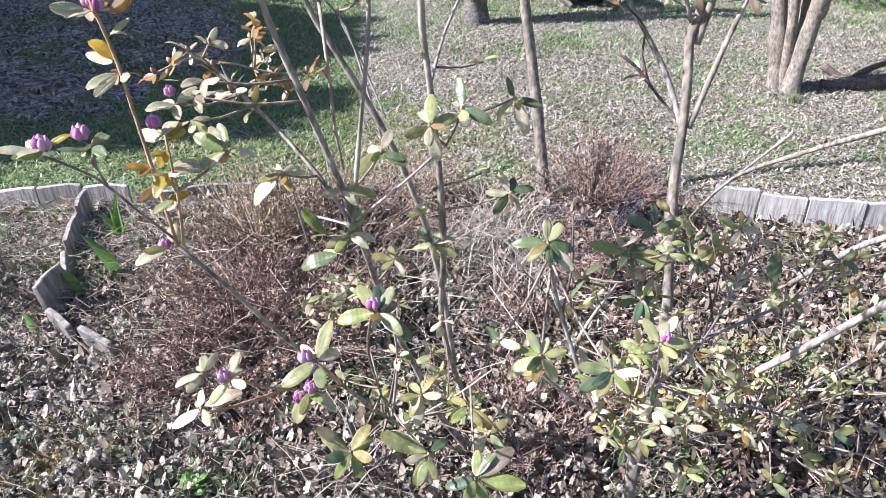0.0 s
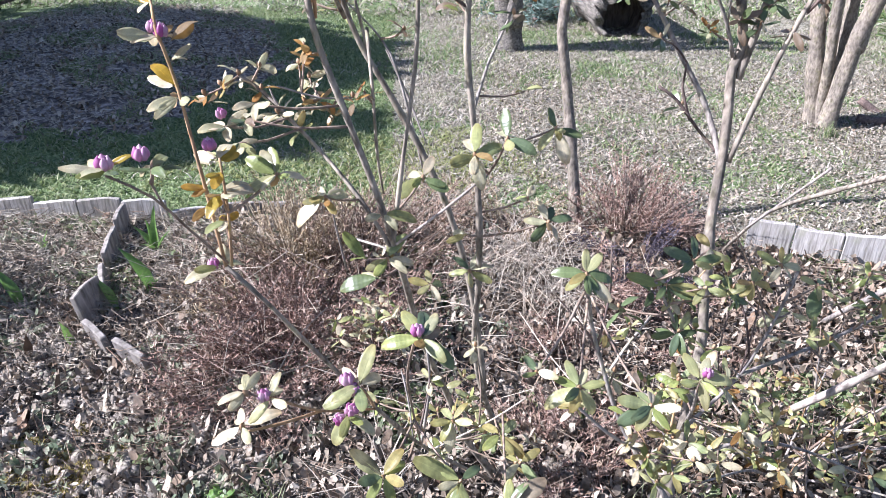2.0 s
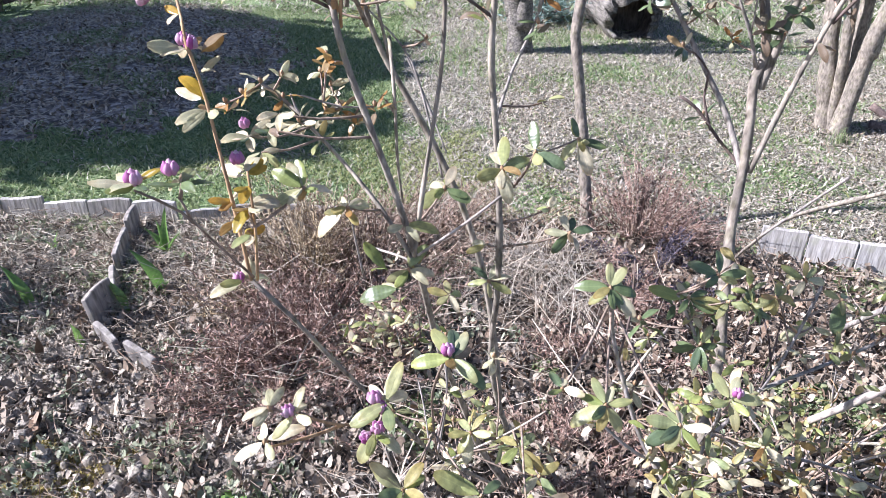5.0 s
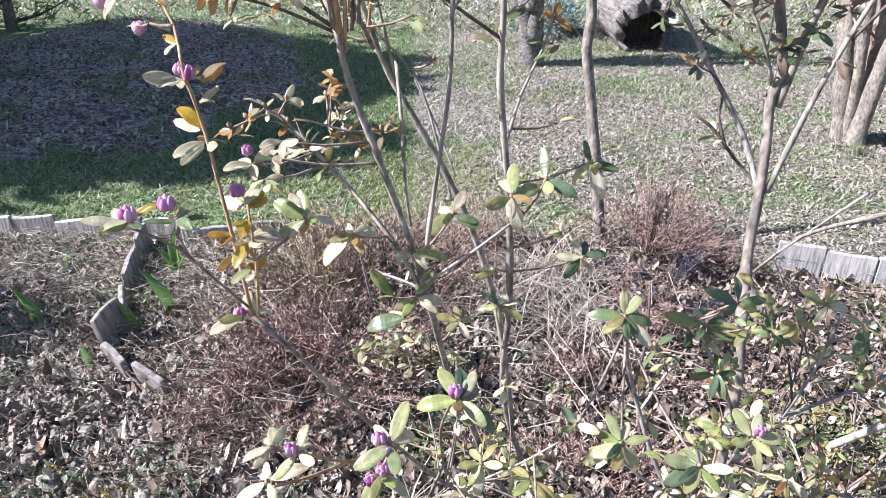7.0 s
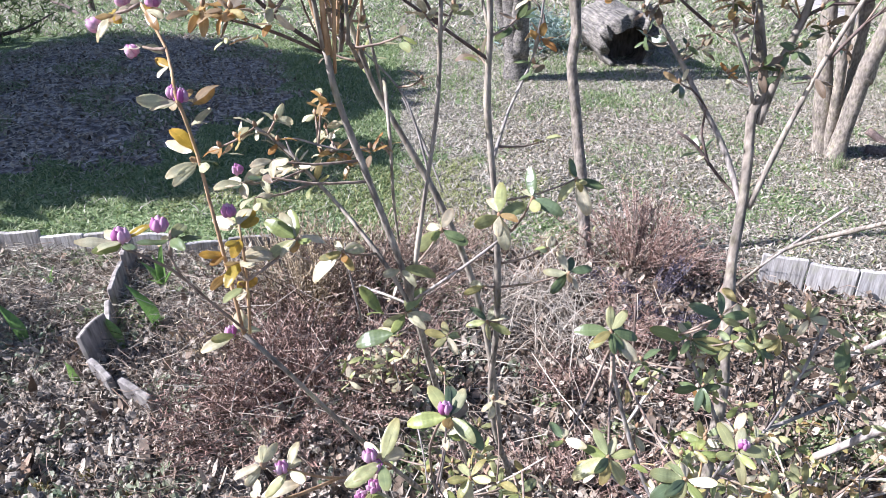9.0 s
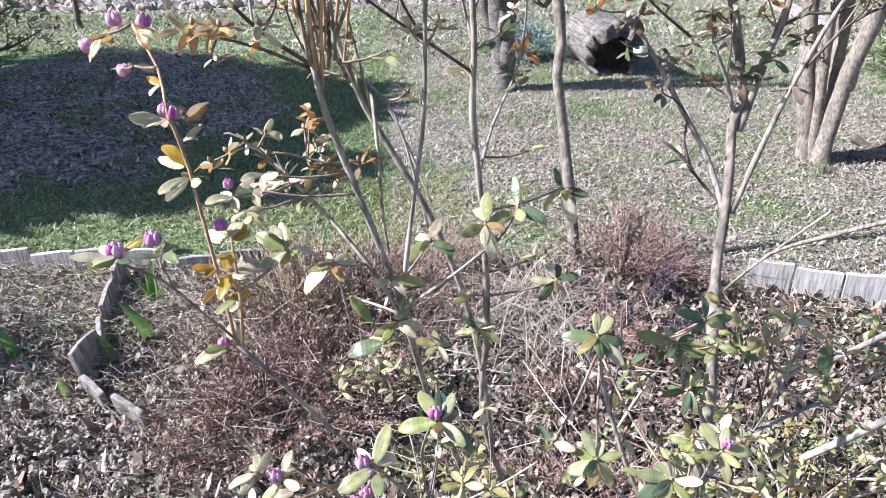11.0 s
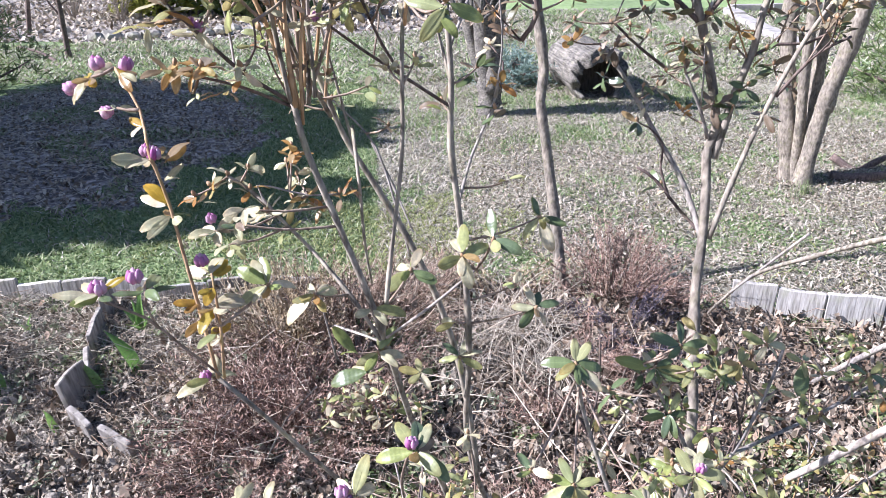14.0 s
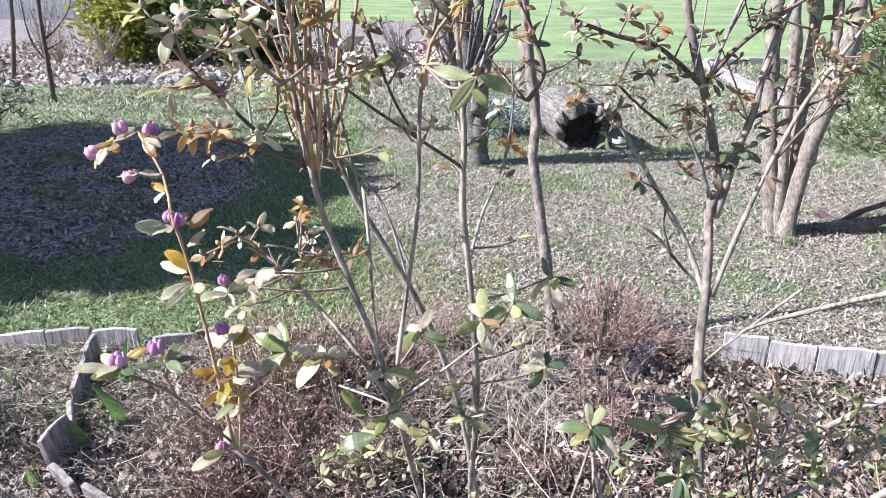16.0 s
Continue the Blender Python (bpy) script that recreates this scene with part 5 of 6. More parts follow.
front.spray((-0.405, 0.790, 1.365), ("pale", -0.032, 0.025, -0.013), ("dark", -0.026, -0.032, 0.007), ("dark", 0.023, 0.029, -0.013), ("green", 0.004, 0.039, 0.010), ("dark", 0.021, -0.028, 0.008), ("orange", -0.005, 0.033, -0.001), ("purple_bud", -0.014, 0.007, 0.016))
front.spray((-0.418, 0.900, 1.495), ("pale", -0.037, -0.032, 0.008), ("pale", -0.021, 0.028, -0.008), ("pale", 0.010, 0.033, -0.002), ("orange", 0.004, 0.036, 0.004), ("orange", -0.009, 0.033, 0.000), ("pale", -0.017, -0.031, 0.008), ("purple_bud", -0.007, 0.006, 0.012), ("purple_bud", 0.003, 0.004, 0.008))
front.spray((-0.402, 0.900, 1.491), ("orange", 0.020, 0.031, 0.025), ("orange", 0.015, 0.037, 0.011))
front.spray((-0.407, 0.900, 1.465), ("pale", 0.014, 0.037, 0.010), ("pale", 0.007, 0.033, 0.003))
front.spray((-0.406, 0.900, 1.432), ("gold", -0.030, 0.014, 0.031), ("pale", -0.041, 0.019, 0.005), ("gold", -0.026, 0.033, 0.007))
front.spray((-0.405, 0.900, 1.418), ("pale", -0.024, -0.035, 0.001), ("pale", -0.016, -0.039, -0.008), ("orange", -0.018, 0.030, -0.005), ("pale", 0.026, -0.031, 0.001), ("green", 0.012, 0.033, -0.003), ("orange", -0.022, 0.026, -0.013))
front.spray((-0.356, 0.875, 1.342), ("gold", 0.011, 0.037, 0.005), ("pale", -0.039, 0.029, -0.004), ("pale", 0.001, 0.043, 0.018), ("green", -0.028, 0.032, 0.001), ("gold", 0.016, 0.033, -0.003), ("purple_bud", -0.013, 0.010, 0.020))
front.spray((-0.353, 0.870, 1.329), ("gold", -0.009, -0.030, 0.002), ("gold", 0.001, -0.032, -0.002))
front.spray((-0.438, 1.150, 1.294), ("pale", -0.033, -0.031, 0.009), ("pale", -0.029, 0.028, -0.007), ("pale", 0.024, 0.042, 0.013), ("pale", 0.013, -0.035, -0.004), ("brown", 0.020, 0.030, -0.009), ("pale", -0.017, -0.034, 0.002), ("dark", -0.003, -0.034, -0.000), ("purple_bud", -0.009, 0.010, 0.020))
front.spray((-0.402, 1.150, 1.307), ("pale", -0.006, 0.037, 0.007), ("pale", 0.014, -0.037, -0.007), ("dark", -0.015, -0.033, 0.004), ("pale", 0.022, 0.032, -0.006), ("brown", 0.017, -0.029, 0.008))
front.spray((-0.384, 1.150, 1.334), ("pale", -0.023, -0.032, 0.007), ("pale", 0.033, -0.029, 0.004), ("pale", 0.016, 0.030, -0.010), ("pale", 0.007, -0.037, -0.006))
front.spray((-0.436, 1.200, 1.247), ("pale", -0.017, -0.033, 0.003), ("pale", 0.015, -0.038, -0.009), ("pale", 0.020, 0.032, -0.007), ("green", 0.036, -0.032, -0.001))
front.spray((-0.297, 0.930, 1.301), ("green", -0.044, 0.010, 0.026), ("pale", -0.028, 0.036, 0.020), ("green", -0.016, 0.042, 0.022), ("pale", 0.037, 0.032, -0.008), ("green", -0.031, -0.038, -0.003), ("orange", 0.005, -0.036, -0.004), ("green", 0.027, -0.028, 0.008), ("pale", -0.014, -0.034, 0.001), ("bud", 0, 0, 0))
front.spray((-0.290, 1.200, 1.147), ("pale", -0.059, -0.024, -0.039), ("yellow", -0.035, -0.036, -0.001), ("yellow", 0.023, -0.040, -0.019), ("pale", 0.040, 0.030, -0.001), ("pale", 0.027, 0.038, 0.005), ("orange", 0.011, -0.035, -0.004), ("pale", -0.018, 0.034, 0.002), ("yellow", -0.023, -0.030, 0.010), ("bud", 0, 0, 0))
front.spray((-0.378, 0.880, 1.305), ("pale", -0.013, 0.032, -0.002), ("gold", -0.023, -0.032, 0.007), ("orange", -0.006, -0.037, -0.004), ("pale", 0.000, 0.033, -0.001))
front.spray((-0.357, 0.870, 1.298), ("pale", 0.026, 0.040, 0.008), ("pale", 0.027, -0.030, 0.005), ("orange", -0.009, -0.031, 0.006), ("gold", -0.008, -0.039, -0.008), ("pale", 0.041, 0.028, 0.001), ("gold", 0.012, 0.032, -0.006))
front.spray((-0.357, 0.870, 1.258), ("gold", -0.015, 0.028, -0.010), ("green", -0.014, -0.032, 0.006), ("orange", -0.010, 0.032, -0.002), ("pale", 0.006, -0.034, -0.001), ("gold", 0.006, 0.032, -0.004))
front.spray((-0.374, 0.865, 1.280), ("gold", -0.017, 0.024, -0.011), ("orange", -0.009, -0.031, 0.001), ("gold", 0.007, 0.029, -0.005))
front.spray((-0.370, 0.860, 1.195), ("pale", -0.007, 0.038, 0.009), ("pale", -0.036, -0.034, -0.003), ("pale", 0.027, 0.031, -0.008), ("pale", 0.005, 0.036, 0.004), ("yellow", -0.024, -0.033, 0.005), ("purple_bud", -0.009, 0.001, 0.003))
front.spray((-0.181, 1.210, 1.018), ("green", 0.027, 0.025, 0.044), ("pale", 0.050, -0.000, -0.007), ("yellow", -0.040, -0.027, -0.013), ("green", -0.021, -0.041, -0.019), ("green", 0.010, 0.044, 0.022), ("pale", 0.036, -0.033, -0.004), ("yellow", 0.020, 0.038, 0.006), ("bud", 0, 0, 0))
front.spray((-0.221, 1.210, 1.014), ("green", -0.049, 0.020, 0.044), ("green", -0.035, 0.026, -0.005))
front.spray((-0.197, 1.200, 0.980), ("dark", -0.079, -0.011, -0.012), ("pale", -0.036, 0.024, -0.007))
front.spray((-0.188, 1.210, 1.112), ("pale", -0.030, -0.033, -0.000), ("yellow", 0.063, 0.002, -0.004), ("pale", 0.028, -0.033, -0.009))
front.spray((-0.120, 1.300, 1.150), ("green", -0.048, -0.022, -0.035), ("dark", 0.042, -0.007, -0.019), ("pale", 0.019, 0.020, 0.036), ("pale", -0.034, 0.025, -0.002), ("dark", 0.049, -0.010, -0.026), ("green", -0.019, -0.034, -0.009), ("pale", -0.015, 0.030, 0.005), ("green", 0.011, 0.036, 0.013), ("bud", 0, 0, 0))
front.spray((-0.022, 1.050, 1.293), ("green", 0.003, 0.036, 0.035), ("yellow", -0.038, -0.031, -0.008), ("pale", 0.012, -0.024, -0.047), ("pale", -0.016, 0.041, 0.017), ("green", 0.040, 0.030, 0.002), ("pale", -0.002, -0.044, -0.019), ("orange", 0.022, -0.027, 0.010), ("bud", 0, 0, 0))
front.spray((0.027, 1.060, 1.316), ("pale", -0.014, 0.036, 0.005), ("green", 0.004, -0.038, -0.008), ("dark", -0.003, 0.038, 0.033), ("dark", 0.039, -0.030, -0.005), ("pale", 0.013, 0.033, -0.004), ("bud", 0, 0, 0))
front.spray((0.140, 1.410, 1.216), ("yellow", -0.011, 0.034, 0.012), ("yellow", 0.017, -0.028, -0.002), ("pale", 0.024, -0.032, -0.064), ("green", -0.036, -0.021, -0.035), ("dark", -0.017, 0.017, 0.035), ("dark", 0.052, -0.005, -0.017), ("yellow", 0.006, -0.032, -0.007), ("bud", 0, 0, 0))
front.spray((0.138, 1.390, 1.017), ("pale", -0.022, 0.019, 0.040), ("pale", -0.053, -0.004, -0.000), ("dark", -0.036, -0.022, -0.037), ("dark", 0.050, 0.010, 0.012), ("pale", 0.020, -0.031, -0.020), ("dark", 0.009, 0.037, 0.015), ("orange", -0.000, -0.033, -0.008), ("bud", 0, 0, 0))
front.spray((0.092, 1.400, 1.066), ("green", -0.029, 0.023, -0.007), ("pale", 0.018, 0.034, 0.017), ("green", -0.018, -0.028, 0.004), ("pale", 0.009, 0.034, 0.009), ("bud", 0, 0, 0))
front.spray((-0.025, 1.400, 0.887), ("dark", -0.032, 0.014, 0.030), ("pale", 0.048, 0.011, 0.015), ("yellow", 0.049, -0.010, -0.025), ("yellow", 0.003, -0.033, -0.026), ("green", -0.046, -0.006, -0.006), ("pale", 0.018, 0.019, 0.035), ("bud", 0, 0, 0))
front.spray((-0.109, 1.350, 0.879), ("yellow", -0.048, 0.001, 0.008), ("yellow", -0.024, -0.034, -0.008), ("pale", 0.021, -0.030, -0.021), ("green", 0.031, 0.026, -0.010), ("yellow", -0.010, 0.034, 0.012))
front.spray((-0.033, 1.380, 0.987), ("yellow", -0.043, -0.011, -0.015), ("pale", -0.037, 0.026, -0.005))
front.spray((-0.080, 0.725, 1.178), ("green", -0.051, -0.006, -0.005), ("green", -0.027, 0.038, 0.011), ("pale", 0.014, 0.039, 0.008), ("dark", 0.039, -0.029, -0.013), ("dark", 0.001, 0.043, 0.018), ("brown", 0.018, 0.030, -0.009), ("orange", -0.004, -0.031, 0.006), ("green", 0.025, -0.033, -0.002), ("purple_bud", -0.007, 0.005, 0.010))
front.spray((-0.165, 0.745, 1.087), ("green", 0.015, 0.025, 0.046), ("pale", -0.024, 0.029, 0.003), ("green", -0.043, -0.017, -0.027), ("green", -0.027, -0.030, 0.002), ("pale", 0.028, 0.030, -0.002), ("green", 0.009, -0.036, -0.015), ("pale", 0.004, 0.038, 0.016), ("purple_bud", -0.016, 0.003, 0.007), ("purple_bud", -0.006, -0.003, -0.005))
front.spray((-0.181, 0.745, 1.038), ("green", -0.022, -0.022, -0.039), ("pale", 0.037, -0.016, -0.015), ("green", 0.022, -0.028, 0.003), ("yellow", -0.005, -0.036, -0.011), ("purple_bud", 0.003, 0.003, 0.005), ("purple_bud", -0.013, -0.004, -0.006))
front.spray((-0.335, 0.790, 1.031), ("pale", -0.027, -0.026, 0.009), ("pale", -0.006, 0.034, 0.011), ("pale", 0.012, 0.034, 0.008), ("pale", -0.013, -0.034, -0.007), ("pale", -0.013, 0.028, -0.000), ("bud", 0, 0, 0))
front.spray((-0.303, 0.800, 1.014), ("pale", 0.004, 0.036, 0.023), ("pale", 0.030, -0.026, 0.003), ("green", -0.027, -0.018, -0.032), ("pale", 0.010, 0.030, 0.001), ("pale", -0.016, 0.028, 0.001), ("purple_bud", -0.010, 0.001, 0.004))
front.spray((-0.347, 0.790, 0.969), ("pale", -0.040, -0.015, -0.025), ("pale", 0.021, -0.033, -0.005), ("pale", -0.019, 0.027, -0.004), ("pale", 0.051, 0.014, 0.021), ("pale", -0.009, 0.031, 0.003), ("bud", 0, 0, 0))
front.spray((-0.169, 0.950, 0.717), ("green", -0.054, 0.015, 0.028), ("green", 0.037, 0.031, 0.011), ("green", 0.021, -0.023, -0.041), ("dark", -0.042, -0.026, 0.007), ("brown", -0.060, 0.022, 0.041), ("yellow", 0.027, 0.025, 0.042), ("green", -0.024, -0.041, -0.017), ("yellow", 0.042, -0.025, 0.010), ("bud", 0, 0, 0))
front.spray((-0.052, 1.200, 0.631), ("yellow", -0.048, -0.012, -0.002), ("yellow", -0.028, -0.030, -0.028), ("yellow", 0.026, 0.029, 0.031), ("pale", -0.009, -0.033, -0.057), ("green", 0.044, -0.020, 0.012), ("green", -0.027, 0.039, 0.008), ("bud", 0, 0, 0))
front.spray((-0.031, 0.950, 0.713), ("green", -0.049, 0.013, 0.025), ("yellow", -0.086, 0.016, 0.032), ("green", -0.015, -0.028, -0.048), ("dark", 0.036, 0.034, 0.009), ("yellow", -0.027, -0.030, -0.051), ("green", 0.012, -0.045, -0.019), ("pale", -0.040, -0.030, 0.007), ("bud", 0, 0, 0))
front.spray((0.053, 0.920, 0.682), ("dark", -0.055, -0.008, -0.010), ("dark", 0.029, 0.025, 0.042), ("pale", 0.039, 0.031, -0.005), ("green", 0.087, -0.004, -0.012), ("green", 0.019, -0.028, -0.037), ("brown", 0.065, 0.028, 0.045), ("green", -0.021, -0.043, -0.015), ("green", 0.004, 0.043, 0.025), ("bud", 0, 0, 0))
front.spray((0.046, 1.150, 0.643), ("yellow", -0.037, 0.034, 0.002), ("green", 0.037, 0.032, 0.012), ("yellow", 0.027, -0.035, -0.024), ("yellow", 0.052, -0.022, -0.041), ("green", -0.030, -0.037, -0.003))
front.spray((0.088, 1.100, 0.616), ("yellow", -0.030, 0.032, -0.003), ("yellow", 0.039, 0.030, 0.008), ("pale", -0.037, -0.029, -0.017), ("green", 0.030, -0.039, -0.010), ("bud", 0, 0, 0))
front.spray((-0.513, 0.980, 1.585), ("gold", -0.021, 0.024, -0.000), ("pale", 0.017, 0.029, 0.011), ("orange", -0.014, -0.026, -0.005), ("pale", -0.033, -0.010, -0.025), ("pale", -0.014, -0.030, -0.017), ("orange", 0.009, -0.027, -0.008), ("gold", 0.014, -0.029, -0.011), ("purple_bud", 0.007, 0.007, 0.017), ("purple_bud", -0.029, -0.005, -0.013))
front.spray((-0.474, 0.980, 1.589), ("orange", 0.019, -0.029, -0.011), ("pale", 0.027, -0.024, 0.002), ("orange", 0.011, 0.023, -0.005), ("gold", -0.008, 0.025, 0.002), ("purple_bud", 0.008, 0.005, 0.012))
front.spray((-0.477, 0.960, 1.548), ("pale", 0.019, 0.020, -0.006), ("pale", -0.027, 0.021, -0.002), ("pale", -0.020, -0.023, -0.002), ("purple_bud", -0.015, -0.002, -0.004))
front.spray((-0.438, 0.940, 1.529), ("gold", -0.025, 0.023, 0.002), ("pale", -0.008, -0.023, -0.002))
front.spray((-0.501, 1.200, 1.553), ("orange", -0.025, -0.031, 0.002), ("orange", 0.015, 0.034, 0.006), ("orange", -0.014, 0.031, -0.003), ("yellow", 0.018, -0.028, 0.010))
front.spray((-0.450, 1.200, 1.553), ("orange", -0.033, -0.032, 0.000), ("orange", 0.023, 0.034, 0.004), ("orange", -0.006, -0.034, -0.005), ("yellow", 0.032, -0.029, 0.007), ("orange", 0.009, 0.033, 0.003), ("orange", 0.020, -0.033, -0.001))
front.spray((-0.378, 1.200, 1.537), ("orange", -0.016, -0.028, 0.002), ("yellow", 0.007, 0.029, 0.000), ("orange", -0.007, -0.031, -0.006))
front.spray((-0.438, 1.050, 1.644), ("yellow", -0.022, -0.025, -0.002), ("orange", 0.010, 0.025, 0.001), ("pale", -0.003, 0.027, 0.008), ("orange", -0.008, 0.024, -0.002), ("orange", 0.008, -0.023, 0.004))
front.spray((-0.400, 1.100, 1.633), ("pale", 0.021, -0.023, 0.004), ("pale", 0.012, 0.024, -0.000), ("orange", -0.013, 0.025, 0.002), ("pale", -0.008, -0.026, -0.004), ("purple_bud", -0.002, 0.001, 0.001))
front.spray((-0.367, 1.150, 1.670), ("yellow", 0.003, -0.036, -0.020), ("pale", -0.012, 0.031, 0.005), ("green", 0.018, -0.028, 0.002))
front.spray((-0.370, 1.250, 1.586), ("orange", 0.017, -0.028, 0.003), ("yellow", -0.015, -0.030, -0.003), ("orange", 0.013, 0.031, 0.004))
front.spray((-0.259, 1.250, 1.623), ("pale", -0.026, -0.033, -0.002), ("pale", -0.007, 0.038, 0.017), ("pale", 0.022, 0.035, 0.006), ("green", 0.024, -0.029, 0.007), ("purple_bud", 0.002, 0.003, 0.007))
front.spray((-0.206, 1.250, 1.662), ("yellow", -0.004, -0.036, -0.027), ("brown", -0.019, 0.030, 0.004), ("yellow", 0.014, -0.030, -0.002))
front.spray((-0.051, 0.950, 1.661), ("green", 0.022, -0.021, -0.016), ("dark", 0.018, 0.021, -0.002))
front.fill(28, 1.38, 1.95, ["brown", "pale", "pale", "green"], 0.033)
front.fill(14, 0.12, 0.62, ["pale", "green", "yellow"], 0.042)
front.finish()

# ---- the taller shrub beside it ----
side = Shrub("rhododendron", (0.43, 1.12, 0.0), "tall open rhododendron with a pale trunk and bronze-green leaves", seed=9)
side.stem(0.0165, 0.010, TREEBARK, (0.467, 1.320, -0.030), (0.512, 1.420, 0.338), (0.533, 1.460, 0.403), (0.557, 1.520, 0.495), (0.577, 1.575, 0.600), (0.580, 1.620, 0.684), (0.584, 1.670, 0.790), (0.587, 1.710, 0.899), (0.597, 1.740, 1.014), (0.597, 1.760, 1.131), (0.595, 1.790, 1.248), (0.614, 1.800, 1.301), (0.570, 1.800, 1.471), (0.543, 1.800, 1.552), (0.506, 1.800, 1.655), (0.482, 1.800, 1.743), (0.460, 1.800, 1.851), flare=0.2)
side.stem(0.0115, 0.006, BARK, (0.613, 1.790, 1.222), (0.648, 1.800, 1.387), (0.675, 1.800, 1.485), (0.685, 1.800, 1.578), (0.716, 1.820, 1.668), (0.755, 1.840, 1.768), (0.784, 1.850, 1.854))
side.stem(0.0085, 0.005, GREYTWIG, (0.598, 1.740, 1.018), (0.551, 1.800, 1.150), (0.476, 1.840, 1.274), (0.401, 1.880, 1.398), (0.333, 1.900, 1.488))
side.stem(0.0075, 0.004, BARK, (0.612, 1.740, 1.026), (0.658, 1.740, 1.209), (0.699, 1.740, 1.346), (0.737, 1.740, 1.449), (0.775, 1.740, 1.535), (0.845, 1.740, 1.649), (0.884, 1.740, 1.710))
side.stem(0.0065, 0.004, DARKTWIG, (0.544, 1.800, 1.545), (0.462, 1.780, 1.612), (0.403, 1.770, 1.647), (0.321, 1.760, 1.664), (0.214, 1.750, 1.701))
side.stem(0.0065, 0.004, DARKTWIG, (0.547, 1.800, 1.552), (0.601, 1.800, 1.624), (0.671, 1.800, 1.688), (0.753, 1.800, 1.744), (0.822, 1.800, 1.793))
side.stem(0.0045, 0.003, GREYTWIG, (0.555, 1.800, 1.565), (0.583, 1.800, 1.656), (0.615, 1.800, 1.756))
side.stem(0.005, 0.003, GREYTWIG, (0.592, 1.790, 1.274), (0.558, 1.770, 1.352), (0.507, 1.750, 1.439))
side.stem(0.0045, 0.003, DARKTWIG, (0.600, 1.750, 1.029), (0.536, 1.780, 1.095), (0.476, 1.800, 1.165), (0.429, 1.800, 1.196))
side.stem(0.0035, 0.002, DARKTWIG, (0.515, 1.790, 1.115), (0.487, 1.800, 1.196), (0.488, 1.800, 1.256), (0.447, 1.800, 1.300))
side.stem(0.004, 0.003, DARKTWIG, (0.500, 1.880, 1.427), (0.414, 1.850, 1.489), (0.345, 1.820, 1.548))
side.stem(0.0045, 0.003, DARKTWIG, (0.665, 1.800, 1.464), (0.728, 1.800, 1.498), (0.797, 1.800, 1.499), (0.871, 1.800, 1.539))
side.stem(0.0045, 0.003, DARKTWIG, (0.720, 1.740, 1.387), (0.787, 1.720, 1.486), (0.848, 1.700, 1.528))
side.stem(0.006, 0.004, DARKTWIG, (0.120, 1.750, 1.518), (0.156, 1.750, 1.582), (0.126, 1.750, 1.670), (0.098, 1.750, 1.742))
side.stem(0.006, 0.0035, GREYTWIG, (0.408, 1.140, 0.489), (0.308, 1.200, 0.628), (0.228, 1.220, 0.849), (0.190, 1.150, 1.003))
side.stem(0.004, 0.003, CUTWOOD, (0.326, 1.500, 0.525), (0.380, 1.550, 0.587), (0.448, 1.600, 0.658))
side.stem(0.0045, 0.003, GREYTWIG, (0.424, 1.180, 0.532), (0.543, 1.200, 0.595), (0.693, 1.250, 0.548), (0.898, 1.300, 0.430))
side.stem(0.0045, 0.003, GREYTWIG, (0.451, 1.250, 0.583), (0.568, 1.300, 0.701), (0.628, 1.330, 0.830), (0.665, 1.360, 0.938))
side.stem(0.0045, 0.003, GREYTWIG, (0.485, 1.330, 0.679), (0.421, 1.320, 0.808), (0.354, 1.300, 0.933))
side.stem(0.0045, 0.003, GREYTWIG, (0.568, 1.300, 0.701), (0.778, 1.400, 0.722), (0.975, 1.500, 0.751))
side.stem(0.004, 0.003, GREYTWIG, (0.432, 1.200, 0.530), (0.286, 1.150, 0.642), (0.180, 1.140, 0.748))
side.stem(0.004, 0.003, GREYTWIG, (0.451, 1.250, 0.583), (0.426, 1.150, 0.731), (0.399, 1.080, 0.836))
side.whorl((0.583, 1.750, 1.371), 8, 0.048, "brown", 'brown', 0.3, tones=['brown', 'dark', 'pale', 'orange'])
side.whorl((0.626, 1.750, 1.357), 6, 0.048, "dark", 'brown', 0.3, tones=['brown', 'dark', 'pale', 'orange'])
side.whorl((0.542, 1.760, 1.458), 6, 0.048, "brown", 'brown', 0.3, tones=['brown', 'dark', 'pale', 'orange'])
side.whorl((0.495, 1.760, 1.511), 6, 0.048, "orange", 'brown', 0.3, tones=['brown', 'dark', 'pale', 'orange'])
side.whorl((0.475, 1.800, 1.436), 6, 0.048, "brown", 'brown', 0.3, tones=['brown', 'dark', 'pale', 'orange'])
side.whorl((0.282, 1.760, 1.667), 7, 0.048, "brown", 'brown', 0.3, tones=['brown', 'dark', 'pale', 'orange'])
side.whorl((0.238, 1.780, 1.618), 6, 0.048, "orange", 'brown', 0.3, tones=['brown', 'dark', 'pale', 'orange'])
side.whorl((0.400, 1.780, 1.580), 7, 0.048, "brown", 'brown', 0.3, tones=['brown', 'dark', 'pale', 'orange'])
side.whorl((0.416, 1.770, 1.651), 7, 0.048, "brown", 'brown', 0.3, tones=['brown', 'dark', 'pale', 'orange'])
side.whorl((0.251, 1.850, 1.503), 5, 0.048, "orange", 'brown', 0.3, tones=['brown', 'dark', 'pale', 'orange'])
side.whorl((0.357, 1.850, 1.489), 7, 0.048, "brown", 'brown', 0.3, tones=['brown', 'dark', 'pale', 'orange'])
side.whorl((0.335, 1.850, 1.418), 6, 0.048, "dark", 'brown', 0.3, tones=['brown', 'dark', 'pale', 'orange'])
side.whorl((0.757, 1.740, 1.408), 6, 0.048, "brown", 'brown', 0.3, tones=['brown', 'dark', 'pale', 'orange'])
